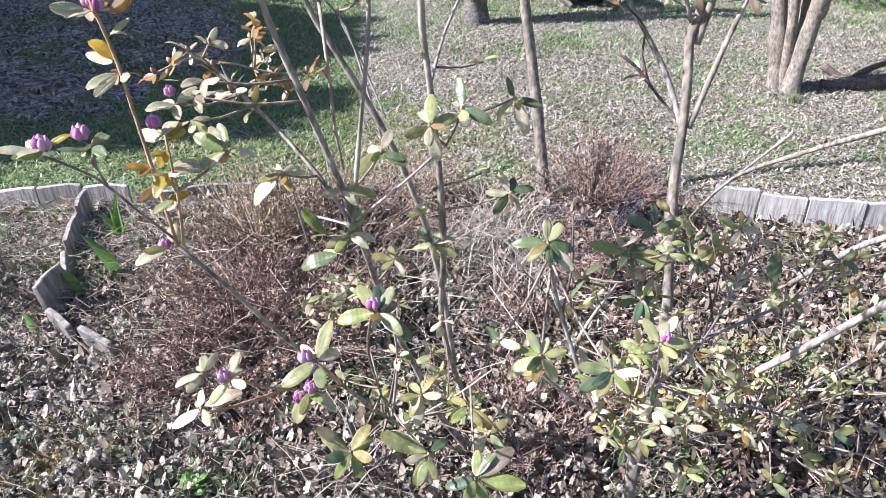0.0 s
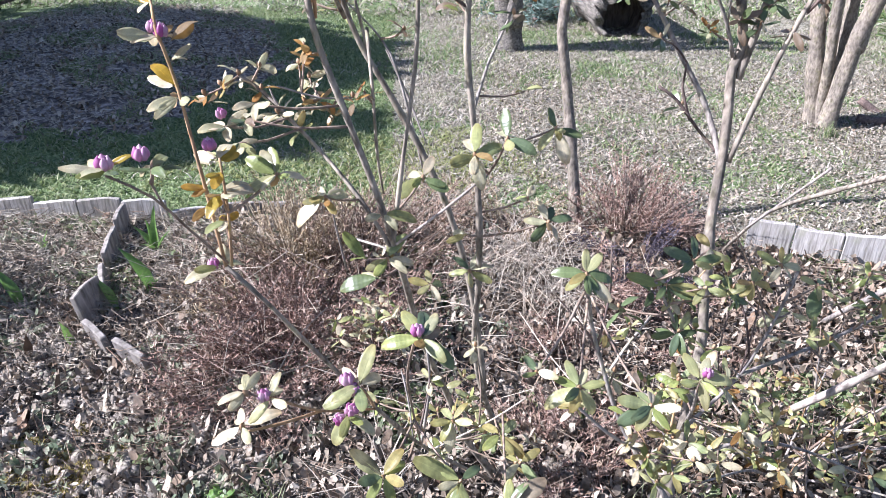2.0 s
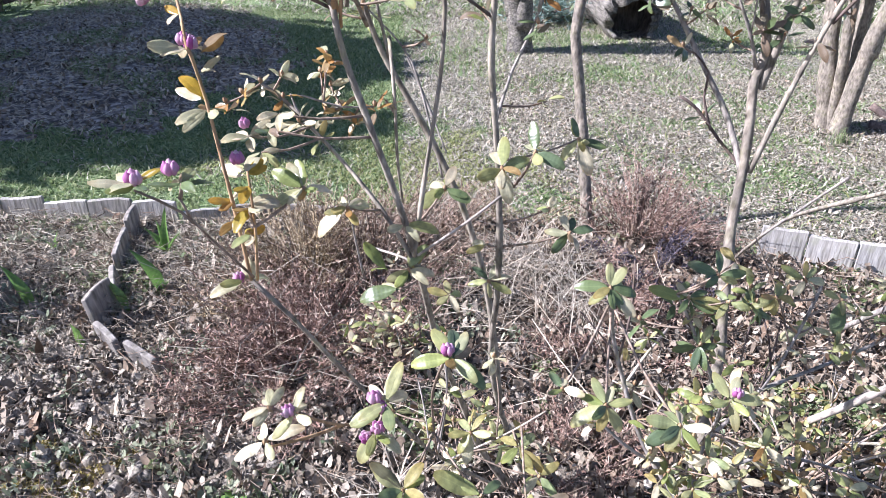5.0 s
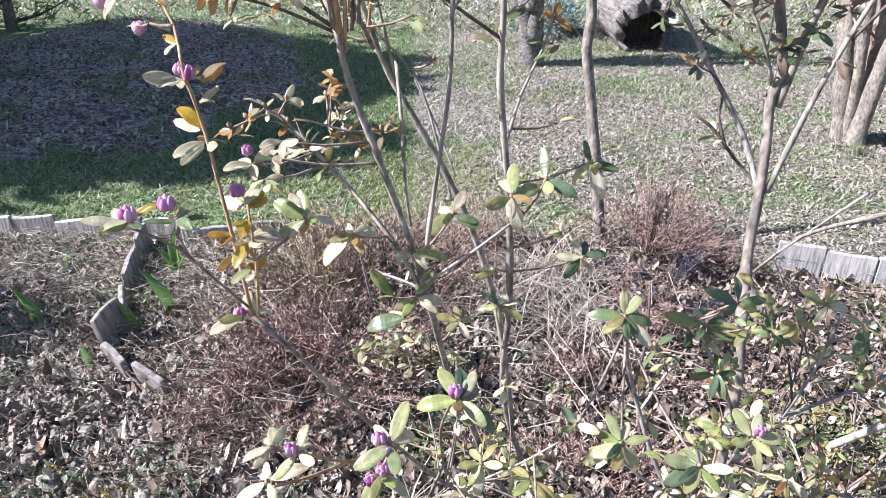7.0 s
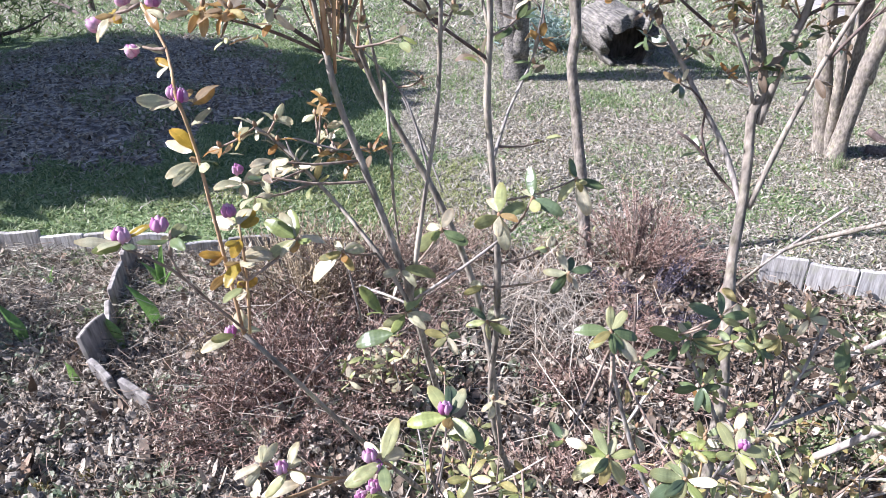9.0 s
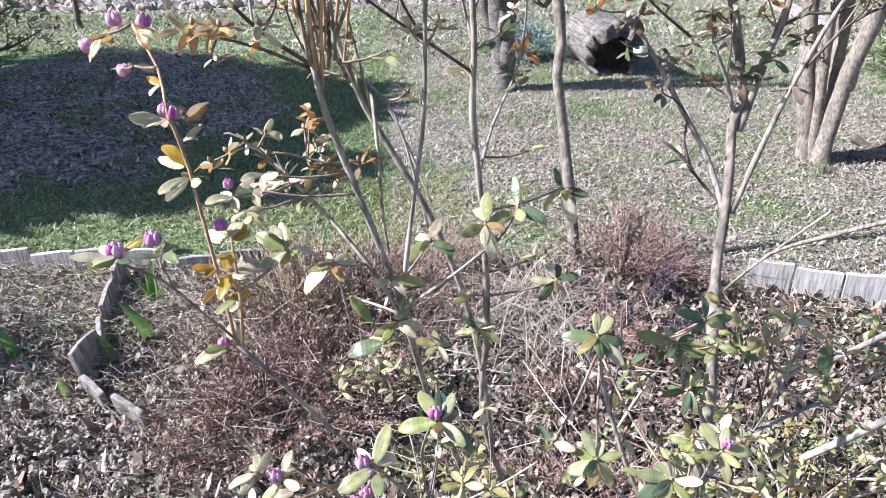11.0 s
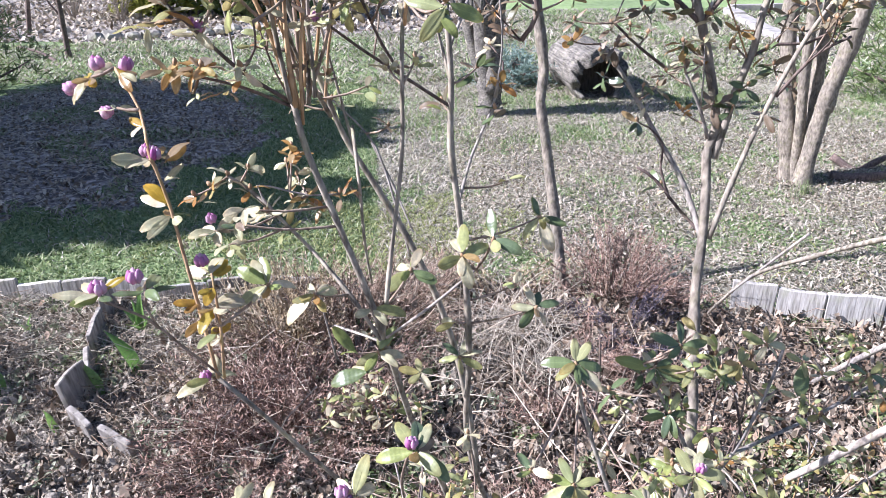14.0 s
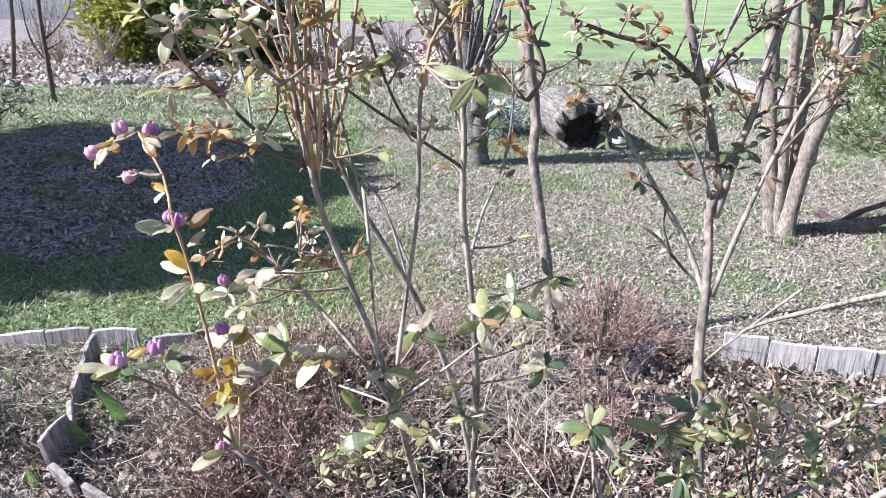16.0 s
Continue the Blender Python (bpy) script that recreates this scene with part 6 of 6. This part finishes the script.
side.whorl((0.720, 1.780, 1.454), 7, 0.048, "brown", 'brown', 0.3, tones=['brown', 'dark', 'pale', 'orange'])
side.whorl((0.845, 1.800, 1.707), 6, 0.048, "brown", 'brown', 0.3, tones=['brown', 'dark', 'pale', 'orange'])
side.whorl((0.851, 1.720, 1.595), 6, 0.048, "brown", 'brown', 0.3, tones=['brown', 'dark', 'pale', 'orange'])
side.whorl((0.793, 1.760, 1.635), 7, 0.048, "brown", 'brown', 0.3, tones=['brown', 'dark', 'pale', 'orange'])
side.whorl((0.634, 1.800, 1.532), 5, 0.048, "orange", 'brown', 0.3, tones=['brown', 'dark', 'pale', 'orange'])
side.whorl((0.110, 1.750, 1.608), 7, 0.048, "brown", 'brown', 0.3, tones=['brown', 'dark', 'pale', 'orange'])
side.whorl((0.120, 1.750, 1.670), 7, 0.048, "orange", 'brown', 0.3, tones=['brown', 'dark', 'pale', 'orange'])
side.whorl((0.087, 1.750, 1.537), 6, 0.048, "brown", 'brown', 0.3, tones=['brown', 'dark', 'pale', 'orange'])
side.whorl((0.343, 1.760, 1.713), 7, 0.048, "brown", 'brown', 0.3, tones=['brown', 'dark', 'pale', 'orange'])
side.whorl((0.213, 1.750, 1.707), 7, 0.048, "brown", 'brown', 0.3, tones=['brown', 'dark', 'pale', 'orange'])
side.whorl((0.671, 1.800, 1.688), 6, 0.048, "brown", 'brown', 0.3, tones=['brown', 'dark', 'pale', 'orange'])
side.whorl((0.769, 1.800, 1.732), 6, 0.048, "brown", 'brown', 0.3, tones=['brown', 'dark', 'pale', 'orange'])
side.whorl((0.515, 1.800, 1.668), 5, 0.048, "brown", 'brown', 0.3, tones=['brown', 'dark', 'pale', 'orange'])
side.whorl((0.744, 1.800, 1.565), 6, 0.048, "brown", 'brown', 0.3, tones=['brown', 'dark', 'pale', 'orange'])
side.whorl((0.840, 1.740, 1.541), 6, 0.048, "brown", 'brown', 0.3, tones=['brown', 'dark', 'pale', 'orange'])
side.whorl((0.418, 1.800, 1.315), 4, 0.048, "dark", 'brown', 0.3, tones=['brown', 'dark', 'pale', 'orange'])
side.whorl((0.492, 1.800, 1.150), 4, 0.048, "dark", 'brown', 0.3, tones=['brown', 'dark', 'pale', 'orange'])
side.whorl((0.256, 1.760, 1.676), 5, 0.048, "pale", 'brown', 0.3, tones=['brown', 'dark', 'pale', 'orange'])
side.whorl((0.479, 1.780, 1.580), 6, 0.048, "brown", 'brown', 0.3, tones=['brown', 'dark', 'pale', 'orange'])
side.whorl((0.699, 1.740, 1.346), 5, 0.048, "brown", 'brown', 0.3, tones=['brown', 'dark', 'pale', 'orange'])
side.whorl((0.657, 1.760, 1.410), 5, 0.048, "dark", 'brown', 0.3, tones=['brown', 'dark', 'pale', 'orange'])
side.whorl((0.877, 1.720, 1.626), 6, 0.048, "brown", 'brown', 0.3, tones=['brown', 'dark', 'pale', 'orange'])
side.spray((0.185, 1.145, 1.034), ("dark", -0.061, -0.001, 0.006), ("green", -0.037, -0.015, -0.025), ("green", 0.027, 0.019, 0.032), ("green", -0.002, 0.029, 0.034), ("dark", 0.051, -0.001, -0.008), ("dark", 0.024, -0.026, -0.027), ("pale", 0.043, -0.021, -0.046), ("dark", 0.001, -0.038, -0.023), ("yellow", -0.028, -0.030, 0.003), ("dark", 0.033, 0.030, -0.003), ("bud", 0, 0, 0))
side.spray((0.143, 0.870, 0.996), ("green", -0.018, 0.034, 0.022), ("green", 0.040, 0.018, -0.006), ("green", 0.028, -0.019, -0.034), ("green", -0.053, -0.015, -0.023), ("green", -0.035, 0.026, -0.006), ("pale", 0.014, 0.034, 0.005), ("yellow", -0.010, -0.037, -0.012), ("dark", -0.018, -0.030, 0.002), ("bud", 0, 0, 0))
side.spray((0.082, 0.900, 1.000), ("dark", -0.017, 0.032, 0.003), ("green", -0.023, -0.028, 0.006), ("pale", 0.024, -0.024, 0.011), ("pale", 0.003, 0.031, 0.001), ("bud", 0, 0, 0))
side.spray((0.238, 0.820, 1.007), ("green", -0.049, 0.003, 0.007), ("dark", -0.047, -0.015, -0.024), ("green", -0.014, 0.034, 0.005), ("pale", 0.007, 0.034, 0.005), ("pale", 0.036, -0.022, 0.013), ("green", 0.019, -0.037, -0.013), ("yellow", -0.022, -0.036, -0.007), ("dark", -0.028, -0.030, 0.004), ("bud", 0, 0, 0))
side.spray((0.311, 0.850, 1.032), ("green", -0.018, 0.037, 0.018), ("green", -0.036, -0.025, 0.007), ("green", 0.049, 0.003, 0.003), ("yellow", 0.001, -0.040, -0.016), ("pale", 0.019, 0.037, 0.010), ("green", 0.018, -0.031, -0.002), ("purple_bud", 0.011, 0.006, 0.010))
side.spray((0.389, 1.200, 1.036), ("dark", -0.051, 0.011, 0.020), ("dark", 0.004, 0.023, 0.040), ("dark", 0.049, 0.004, 0.004), ("yellow", 0.026, -0.030, 0.000), ("dark", -0.023, -0.032, -0.002), ("dark", -0.020, 0.023, -0.012), ("bud", 0, 0, 0))
side.spray((0.377, 1.300, 0.924), ("green", -0.083, 0.005, 0.014), ("pale", -0.025, 0.015, 0.027), ("dark", 0.039, 0.011, 0.016), ("dark", 0.015, -0.020, -0.034), ("yellow", 0.069, -0.006, -0.014), ("dark", 0.050, -0.013, -0.025), ("dark", -0.018, -0.031, -0.012), ("bud", 0, 0, 0))
side.spray((0.451, 1.280, 0.932), ("yellow", -0.028, -0.031, -0.016), ("green", -0.017, 0.033, 0.004), ("yellow", 0.034, -0.029, -0.001), ("green", 0.021, 0.034, 0.004), ("bud", 0, 0, 0))
side.spray((0.434, 1.250, 1.037), ("yellow", -0.020, 0.036, 0.017), ("orange", 0.003, -0.036, -0.011), ("yellow", 0.026, -0.033, -0.014), ("pale", -0.010, -0.033, -0.004))
side.spray((0.550, 1.300, 0.935), ("yellow", -0.049, -0.011, -0.016), ("yellow", -0.024, -0.016, -0.027), ("green", 0.013, 0.033, 0.012), ("yellow", 0.039, -0.002, -0.005), ("yellow", -0.006, -0.019, -0.032), ("orange", -0.036, -0.009, 0.004), ("green", 0.025, 0.028, 0.002), ("bud", 0, 0, 0))
side.spray((0.607, 1.320, 0.967), ("pale", 0.045, -0.001, -0.004), ("pale", -0.020, -0.018, -0.030), ("yellow", 0.001, 0.022, 0.029), ("green", 0.026, 0.024, 0.012), ("yellow", -0.032, 0.020, -0.000), ("pale", 0.015, -0.031, -0.010), ("yellow", -0.052, 0.011, 0.021), ("bud", 0, 0, 0))
side.spray((0.712, 1.360, 0.898), ("green", -0.028, 0.024, 0.005), ("green", 0.023, 0.028, 0.004), ("yellow", -0.004, -0.032, -0.012), ("dark", -0.012, -0.036, -0.063), ("green", 0.018, -0.028, -0.004), ("bud", 0, 0, 0))
side.spray((0.671, 1.360, 0.829), ("pale", -0.066, -0.015, -0.023), ("green", -0.028, 0.024, -0.004), ("pale", 0.027, -0.028, -0.004))
side.spray((0.885, 1.400, 0.840), ("yellow", 0.031, 0.012, 0.017), ("orange", -0.022, 0.024, -0.002), ("dark", 0.045, -0.010, -0.020), ("yellow", 0.001, -0.020, -0.034), ("dark", -0.045, 0.009, 0.018), ("bud", 0, 0, 0))
side.spray((0.930, 1.400, 0.774), ("yellow", -0.028, -0.023, 0.006), ("yellow", 0.021, 0.028, 0.004), ("orange", -0.013, -0.032, -0.015), ("yellow", 0.012, -0.026, -0.024), ("bud", 0, 0, 0))
side.spray((0.778, 1.300, 0.723), ("yellow", -0.020, -0.026, 0.004), ("yellow", 0.022, -0.022, 0.008), ("green", -0.004, 0.032, 0.007))
side.spray((0.429, 1.150, 0.641), ("green", -0.004, 0.023, 0.040), ("pale", 0.030, 0.030, -0.003), ("pale", -0.026, -0.029, 0.004), ("brown", 0.021, -0.036, -0.014), ("green", 0.036, -0.026, -0.003), ("pale", -0.048, -0.005, -0.007), ("bud", 0, 0, 0))
side.spray((0.517, 1.120, 0.701), ("yellow", -0.033, 0.027, -0.005), ("yellow", 0.021, 0.034, 0.004), ("yellow", -0.009, -0.038, -0.013), ("pale", 0.031, -0.031, -0.004), ("orange", -0.024, -0.032, -0.001), ("green", 0.014, 0.032, 0.028), ("bud", 0, 0, 0))
side.spray((0.612, 1.180, 0.666), ("yellow", -0.030, 0.031, 0.003), ("pale", 0.030, 0.031, -0.001), ("yellow", -0.009, -0.039, -0.014), ("orange", 0.024, -0.028, 0.004), ("yellow", 0.010, 0.038, 0.020), ("bud", 0, 0, 0))
side.spray((0.488, 1.120, 0.615), ("pale", -0.021, 0.036, 0.015), ("green", 0.025, 0.034, 0.004), ("pale", 0.047, -0.004, -0.009), ("yellow", -0.009, -0.040, -0.018), ("pale", -0.036, -0.027, 0.004), ("bud", 0, 0, 0))
side.spray((0.629, 1.150, 0.575), ("pale", -0.033, 0.025, -0.008), ("orange", -0.004, -0.036, -0.009), ("yellow", 0.024, 0.027, -0.008), ("green", -0.019, 0.036, 0.009), ("pale", 0.015, -0.036, -0.009), ("bud", 0, 0, 0))
side.spray((0.723, 1.150, 0.574), ("green", -0.036, -0.026, 0.009), ("green", 0.027, -0.032, -0.003), ("yellow", 0.010, 0.036, 0.009), ("pale", 0.046, 0.005, 0.007), ("green", -0.018, 0.035, 0.008), ("bud", 0, 0, 0))
side.spray((0.735, 1.100, 0.554), ("green", 0.018, -0.031, -0.018), ("pale", -0.021, 0.027, -0.001), ("green", 0.032, -0.021, 0.009))
side.spray((0.401, 1.120, 0.581), ("green", 0.035, 0.016, 0.026), ("green", -0.030, -0.031, 0.001), ("yellow", 0.012, -0.036, -0.008), ("yellow", -0.022, 0.031, 0.001), ("green", 0.028, -0.027, 0.005), ("bud", 0, 0, 0))
side.spray((0.819, 1.150, 0.564), ("green", -0.015, -0.036, -0.009), ("dark", 0.032, -0.029, 0.001), ("pale", 0.014, 0.035, 0.006), ("yellow", 0.047, 0.004, 0.005), ("bud", 0, 0, 0))
side.spray((0.330, 1.120, 0.589), ("green", 0.021, -0.031, -0.006), ("pale", -0.012, -0.032, -0.006), ("yellow", -0.020, 0.030, 0.005))
side.spray((0.503, 1.100, 0.501), ("green", -0.033, 0.028, -0.004), ("green", 0.032, -0.028, 0.004), ("yellow", 0.012, 0.036, 0.010), ("dark", -0.015, -0.037, -0.010), ("yellow", 0.042, 0.015, 0.004), ("bud", 0, 0, 0))
side.spray((0.691, 1.100, 0.473), ("dark", -0.026, -0.029, 0.004), ("green", 0.028, -0.033, -0.005), ("yellow", -0.006, 0.036, 0.010), ("green", 0.036, 0.024, -0.007), ("bud", 0, 0, 0))
# dark inner leaves; their tone also stands in for shade inside the shrub
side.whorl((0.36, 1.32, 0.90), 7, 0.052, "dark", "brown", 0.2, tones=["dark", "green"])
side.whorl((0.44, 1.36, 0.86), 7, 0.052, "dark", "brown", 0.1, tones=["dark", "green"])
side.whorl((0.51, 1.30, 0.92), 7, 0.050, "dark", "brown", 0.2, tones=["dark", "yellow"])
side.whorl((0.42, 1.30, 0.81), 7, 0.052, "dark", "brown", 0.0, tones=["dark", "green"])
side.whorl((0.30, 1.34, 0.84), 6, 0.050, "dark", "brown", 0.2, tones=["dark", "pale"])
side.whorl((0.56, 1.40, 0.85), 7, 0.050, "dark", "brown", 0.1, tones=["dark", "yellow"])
side.fill(44, 1.25, 2.1, ["brown", "brown", "pale", "brown", "dark", "brown", "orange"], 0.034)
side.fill(34, 0.1, 0.85, ["green", "yellow", "pale", "green"], 0.040)
side.finish()


# ---- low spreading shrub at its foot ----
low = Shrub("rhododendron", (0.95, 1.72, 0.0), "low spreading rhododendron with small yellow-green leaves", seed=23)
spread = random.Random(6)
for k in range(18):
    a, reach = k * 0.35 + spread.uniform(-.15, .15), spread.uniform(0.25, 0.72)
    x, y, h = 0.95 + reach * math.cos(a), 1.72 + 0.55 * reach * math.sin(a), spread.uniform(0.10, 0.30)
    low.stem(0.005, 0.0024, (GREYTWIG, BROWNTWIG, CUTWOOD)[k % 3], (0.95, 1.72, -0.02), (0.95 + 0.45 * (x - 0.95), 1.72 + 0.45 * (y - 1.72), 0.55 * h), (x, y, h))
low.fill(60, 0.05, 0.4, ["yellow", "green", "pale", "yellow", "pale", "orange"], 0.040)
low.finish()


# ---- small pale shrub among the heather ----
young = Shrub("rhododendron", (-0.33, 2.20, 0.0), "young rhododendron with pale grey-green leaves among heather", seed=31)
for k in range(9):
    a, reach = k * 0.72, spread.uniform(0.05, 0.17)
    young.stem(0.003, 0.0018, (BROWNTWIG, GREYTWIG)[k % 2], (-0.33, 2.20, -0.02), (-0.33 + 0.5 * reach * math.cos(a), 2.20 + 0.5 * reach * math.sin(a), 0.10), (-0.33 + reach * math.cos(a), 2.20 + reach * math.sin(a), spread.uniform(0.14, 0.27)))
young.fill(16, 0.08, 0.32, ["pale", "green", "pale"], 0.050)
young.finish()


# ---- litter, straw and grass ----
def bed_test(x, y):
    return in_bed(x, y)


def lawn_test(x, y):
    return not in_bed(x, y) and not in_mulch(x, y) and abs(x) < 0.62 * y + 0.6


lawn_dice = random.Random(8)


def green_test(x, y):
    return lawn_test(x, y) and is_green(x, y, lawn_dice.gauss(0, 0.3))


def dry_test(x, y):
    return lawn_test(x, y) and not is_green(x, y, lawn_dice.gauss(0, 0.4))


def far_test(x, y):
    return lawn_test(x, y) and not in_far_bed(x, y)


def mulch_test(x, y):
    return in_mulch(x, y)


def weed_test(x, y):
    return in_mulch(x, y) and noise.noise(Vector((x * 1.7, y * 1.7, 12))) > 0.12


def open_test(x, y):
    return in_bed(x, y) and x < 0.15 + 0.5 * noise.noise(Vector((x * 2, y * 2, 5)))


def under_test(x, y):
    return in_bed(x, y) and not open_test(x, y)


def bare_test(x, y):
    """Bare crumbly soil at the front and side of the bed."""
    return in_bed(x, y) and x < -0.55 + 0.35 * noise.noise(Vector((x * 2, y * 2, 15))) - 0.25 * max(0.0, 1.7 - y)


clod_dice = random.Random(21)


def crumb_test(x, y):
    return in_bed(x, y) and (not bare_test(x, y) or clod_dice.random() < 0.3)


def leafy_test(x, y):
    return open_test(x, y) and (not bare_test(x, y) or clod_dice.random() < 0.22)


scatter("large_soil_clods", 350, (-2.6, 0.4, 0.9, 3.3), 0.040, CLOD, "large lumps of grey-brown soil in the open bed", "soil", "clod", 50, bare_test, 0.004)
scatter("soil_clods", 3600, (-2.6, 0.4, 0.9, 3.4), 0.030, CLOD, "crumbly grey-brown soil clods covering the open bed", "soil", "clod", 51, bare_test, 0.010)
scatter("small_soil_clods", 13000, (-2.6, 0.6, 0.9, 3.4), 0.017, CLOD, "small crumbs of grey-brown soil on the bed", "soil", "clod", 52, open_test, 0.014)
scatter("leaf_litter", 7000, (-2.6, 0.7, 0.9, 3.6), 0.026, LITTER, "pale and brown dead leaves covering the bed", "leaf litter", "leaf", 1, leafy_test, 0.04, 1.1)
scatter("brown_leaf_litter", 7000, (-0.4, 2.6, 0.9, 3.6), 0.028, LITTERBROWN, "brown dead leaves under the tall shrub", "leaf litter", "leaf", 31, under_test, 0.05, 1.1)
scatter("leaf_fragments", 17000, (-2.5, 2.5, 0.9, 3.6), 0.014, LITTERBROWN, "small broken fragments of dead leaves on the bed", "leaf litter", "leaf", 12, crumb_test, 0.03, 0.9)
scatter("soil_flakes", 9000, (-2.6, 0.2, 0.9, 3.3), 0.016, LITTER, "pale flakes of dead leaves on the open soil", "leaf litter", "leaf", 14, bare_test, 0.02, 1.0)
scatter("curled_leaves", 420, (-2.2, 2.4, 1.2, 3.4), 0.042, LITTERBROWN, "large curled brown leaves lying on the bed", "leaf litter", "leaf", 13, bed_test, 0.05, 0.9)
scatter("twig_litter", 2000, (-2.6, 2.6, 0.9, 3.5), 0.07, HAY, "pale broken twigs strewn over the bed", "twig litter", "stick", 2, bed_test, 0.06, 0.8, 0.8)
scatter("dark_twig_litter", 6000, (-2.4, 2.4, 0.9, 3.5), 0.10, LITTERBROWN, "dark broken twigs strewn over the bed", "twig litter", "stick", 3, bed_test, 0.08, 0.8, 0.9)


def cover_test(x, y):
    return in_bed(x, y) and math.hypot(x + 1.31, y - 1.61) > 0.42 and noise.noise(Vector((x * 2.2, y * 2.2, 6))) + 0.5 * noise.noise(Vector((x * 7, y * 7, 6))) > 0.36


def side_test(x, y):
    return in_bed(x, y) and x < -1.1 + 0.3 * noise.noise(Vector((x * 3, y * 3, 2))) and y > 2.05


def weedy_test(x, y):
    return in_bed(x, y) and x < 0.2 and noise.noise(Vector((x * 3.4, y * 3.4, 16))) + 0.5 * noise.noise(Vector((x * 9, y * 9, 6))) > 0.16


scatter("bed_straw", 2600, (-2.6, -0.8, 2.05, 3.3), 0.09, HAY, "pale dry grass lying beside the edging boards", "dry grass", "stick", 81, side_test, 0.05, 0.6, 0.6)
scatter("edge_straw", 1500, (-2.6, -1.0, 2.7, 3.3), 0.11, STRAW, "bleached straw against the back edging boards", "dry grass", "stick", 82, side_test, 0.05, 0.6, 0.6)
scatter("pale_leaf_litter", 5600, (0.2, 2.6, 0.9, 3.3), 0.024, LITTER, "pale dead leaves under the tall shrub", "leaf litter", "leaf", 83, under_test, 0.06, 1.1)
scatter("grey_weeds", 5200, (-2.4, 1.6, 1.0, 3.3), 0.020, WEED, "small grey-green leaves of weeds between the clods", "ground cover", "leaf", 61, weedy_test, 0.035, 0.9)
scatter("ground_cover", 5600, (-2.3, 2.2, 1.0, 3.3), 0.024, GRASS, "small green leaves of low weeds in the bed", "ground cover", "leaf", 15, cover_test, 0.03, 0.5)


def tangle_test(x, y):
    return in_bed(x, y) and math.hypot((x + 0.35) / 1.05, (y - 2.55) / 0.75) < 1


scatter("dry_stems", 230, (-1.4, 0.8, 1.7, 3.3), 0.26, HAY, "pale dry stems tangled through the heather", "twig litter", "stick", 41, tangle_test, 0.22, 0.9, 0.38)
scatter("lawn_litter", 14000, (0.0, 4.4, 3.2, 6.6), 0.017, LITTER, "pale dead leaves lying on the thin lawn", "leaf litter", "leaf", 4, dry_test, 0.01, 0.45)
scatter("mulch_litter", 9000, (-6.4, -1.6, 4.0, 9.2), 0.03, LITTER, "brown dead leaves on the dark mulch", "leaf litter", "leaf", 5, mulch_test, 0.02, 0.7)
scatter("mulch_straw", 4500, (-6.4, -1.6, 4.0, 9.2), 0.09, STRAW, "dry stalks on the dark mulch", "twig litter", "stick", 11, mulch_test, 0.05, 0.6)
scatter("mulch_weeds", 12000, (-6.4, -1.6, 4.0, 9.2), 0.06, GRASS, "thin green grass coming through the mulch", "grass", "blade", 33, weed_test, 0.0, 0.5, 1.6)
scatter("far_bed_litter", 9000, (-12, 1, 12.8, 22), 0.09, HAY, "pale dead stalks and leaves in the far bed", "leaf litter", "leaf", 21, in_far_bed, 0.05, 0.6)
scatter("lawn_grass", 54000, (-5.0, 5.5, 3.2, 9.5), 0.045, GRASS, "short green grass blades of the lawn", "grass", "blade", 6, green_test, 0.0, 0.45, 2.2)
scatter("dry_lawn_grass", 64000, (-4.0, 5.0, 3.2, 9.5), 0.042, LAWNSTRAW, "dry straw-coloured blades in the lawn", "grass", "blade", 7, dry_test, 0.0, 0.6, 2.1)
scatter("thin_green_grass", 6000, (-0.5, 5.0, 3.2, 9.5), 0.045, BRIGHTMOSS, "thin green blades among the dry lawn grass", "grass", "blade", 71, dry_test, 0.0, 0.5, 1.6)
scatter("far_dry_grass", 22000, (-9, 9, 9.0, 16.0), 0.10, LAWNSTRAW, "dry straw-coloured blades in the farther lawn", "grass", "blade", 18, far_test, 0.0, 0.6, 2.2)
scatter("far_lawn_grass", 17000, (-9, 9, 9.0, 17.0), 0.10, GRASS, "green grass blades of the farther lawn", "grass", "blade", 8, far_test, 0.0, 0.45, 2.2)
scatter("ground_moss", 6500, (-1.75, -0.85, 1.26, 1.96), 0.02, MOSS, "ochre moss on the soil of the bed", "moss", "blade", 9, lambda x, y: math.hypot(x - (-1.31), (y - 1.61) * 1.3) < 0.17 + 0.14 * noise.noise(Vector((x * 9, y * 9, 0))), 0.0, 0.4)
scatter("bright_moss_grass", 6000, (-1.9, 0.5, 3.5, 5.0), 0.040, BRIGHTMOSS, "yellow-green mossy grass along the back of the bed", "grass", "blade", 72, lambda x, y: not in_bed(x, y) and noise.noise(Vector((x * 2.5, y * 2.5, 31))) + 0.5 - abs(y - 4.1) * 0.6 - abs(x + 0.6) * 0.35 > 0.1, 0.0, 0.5, 2.0)
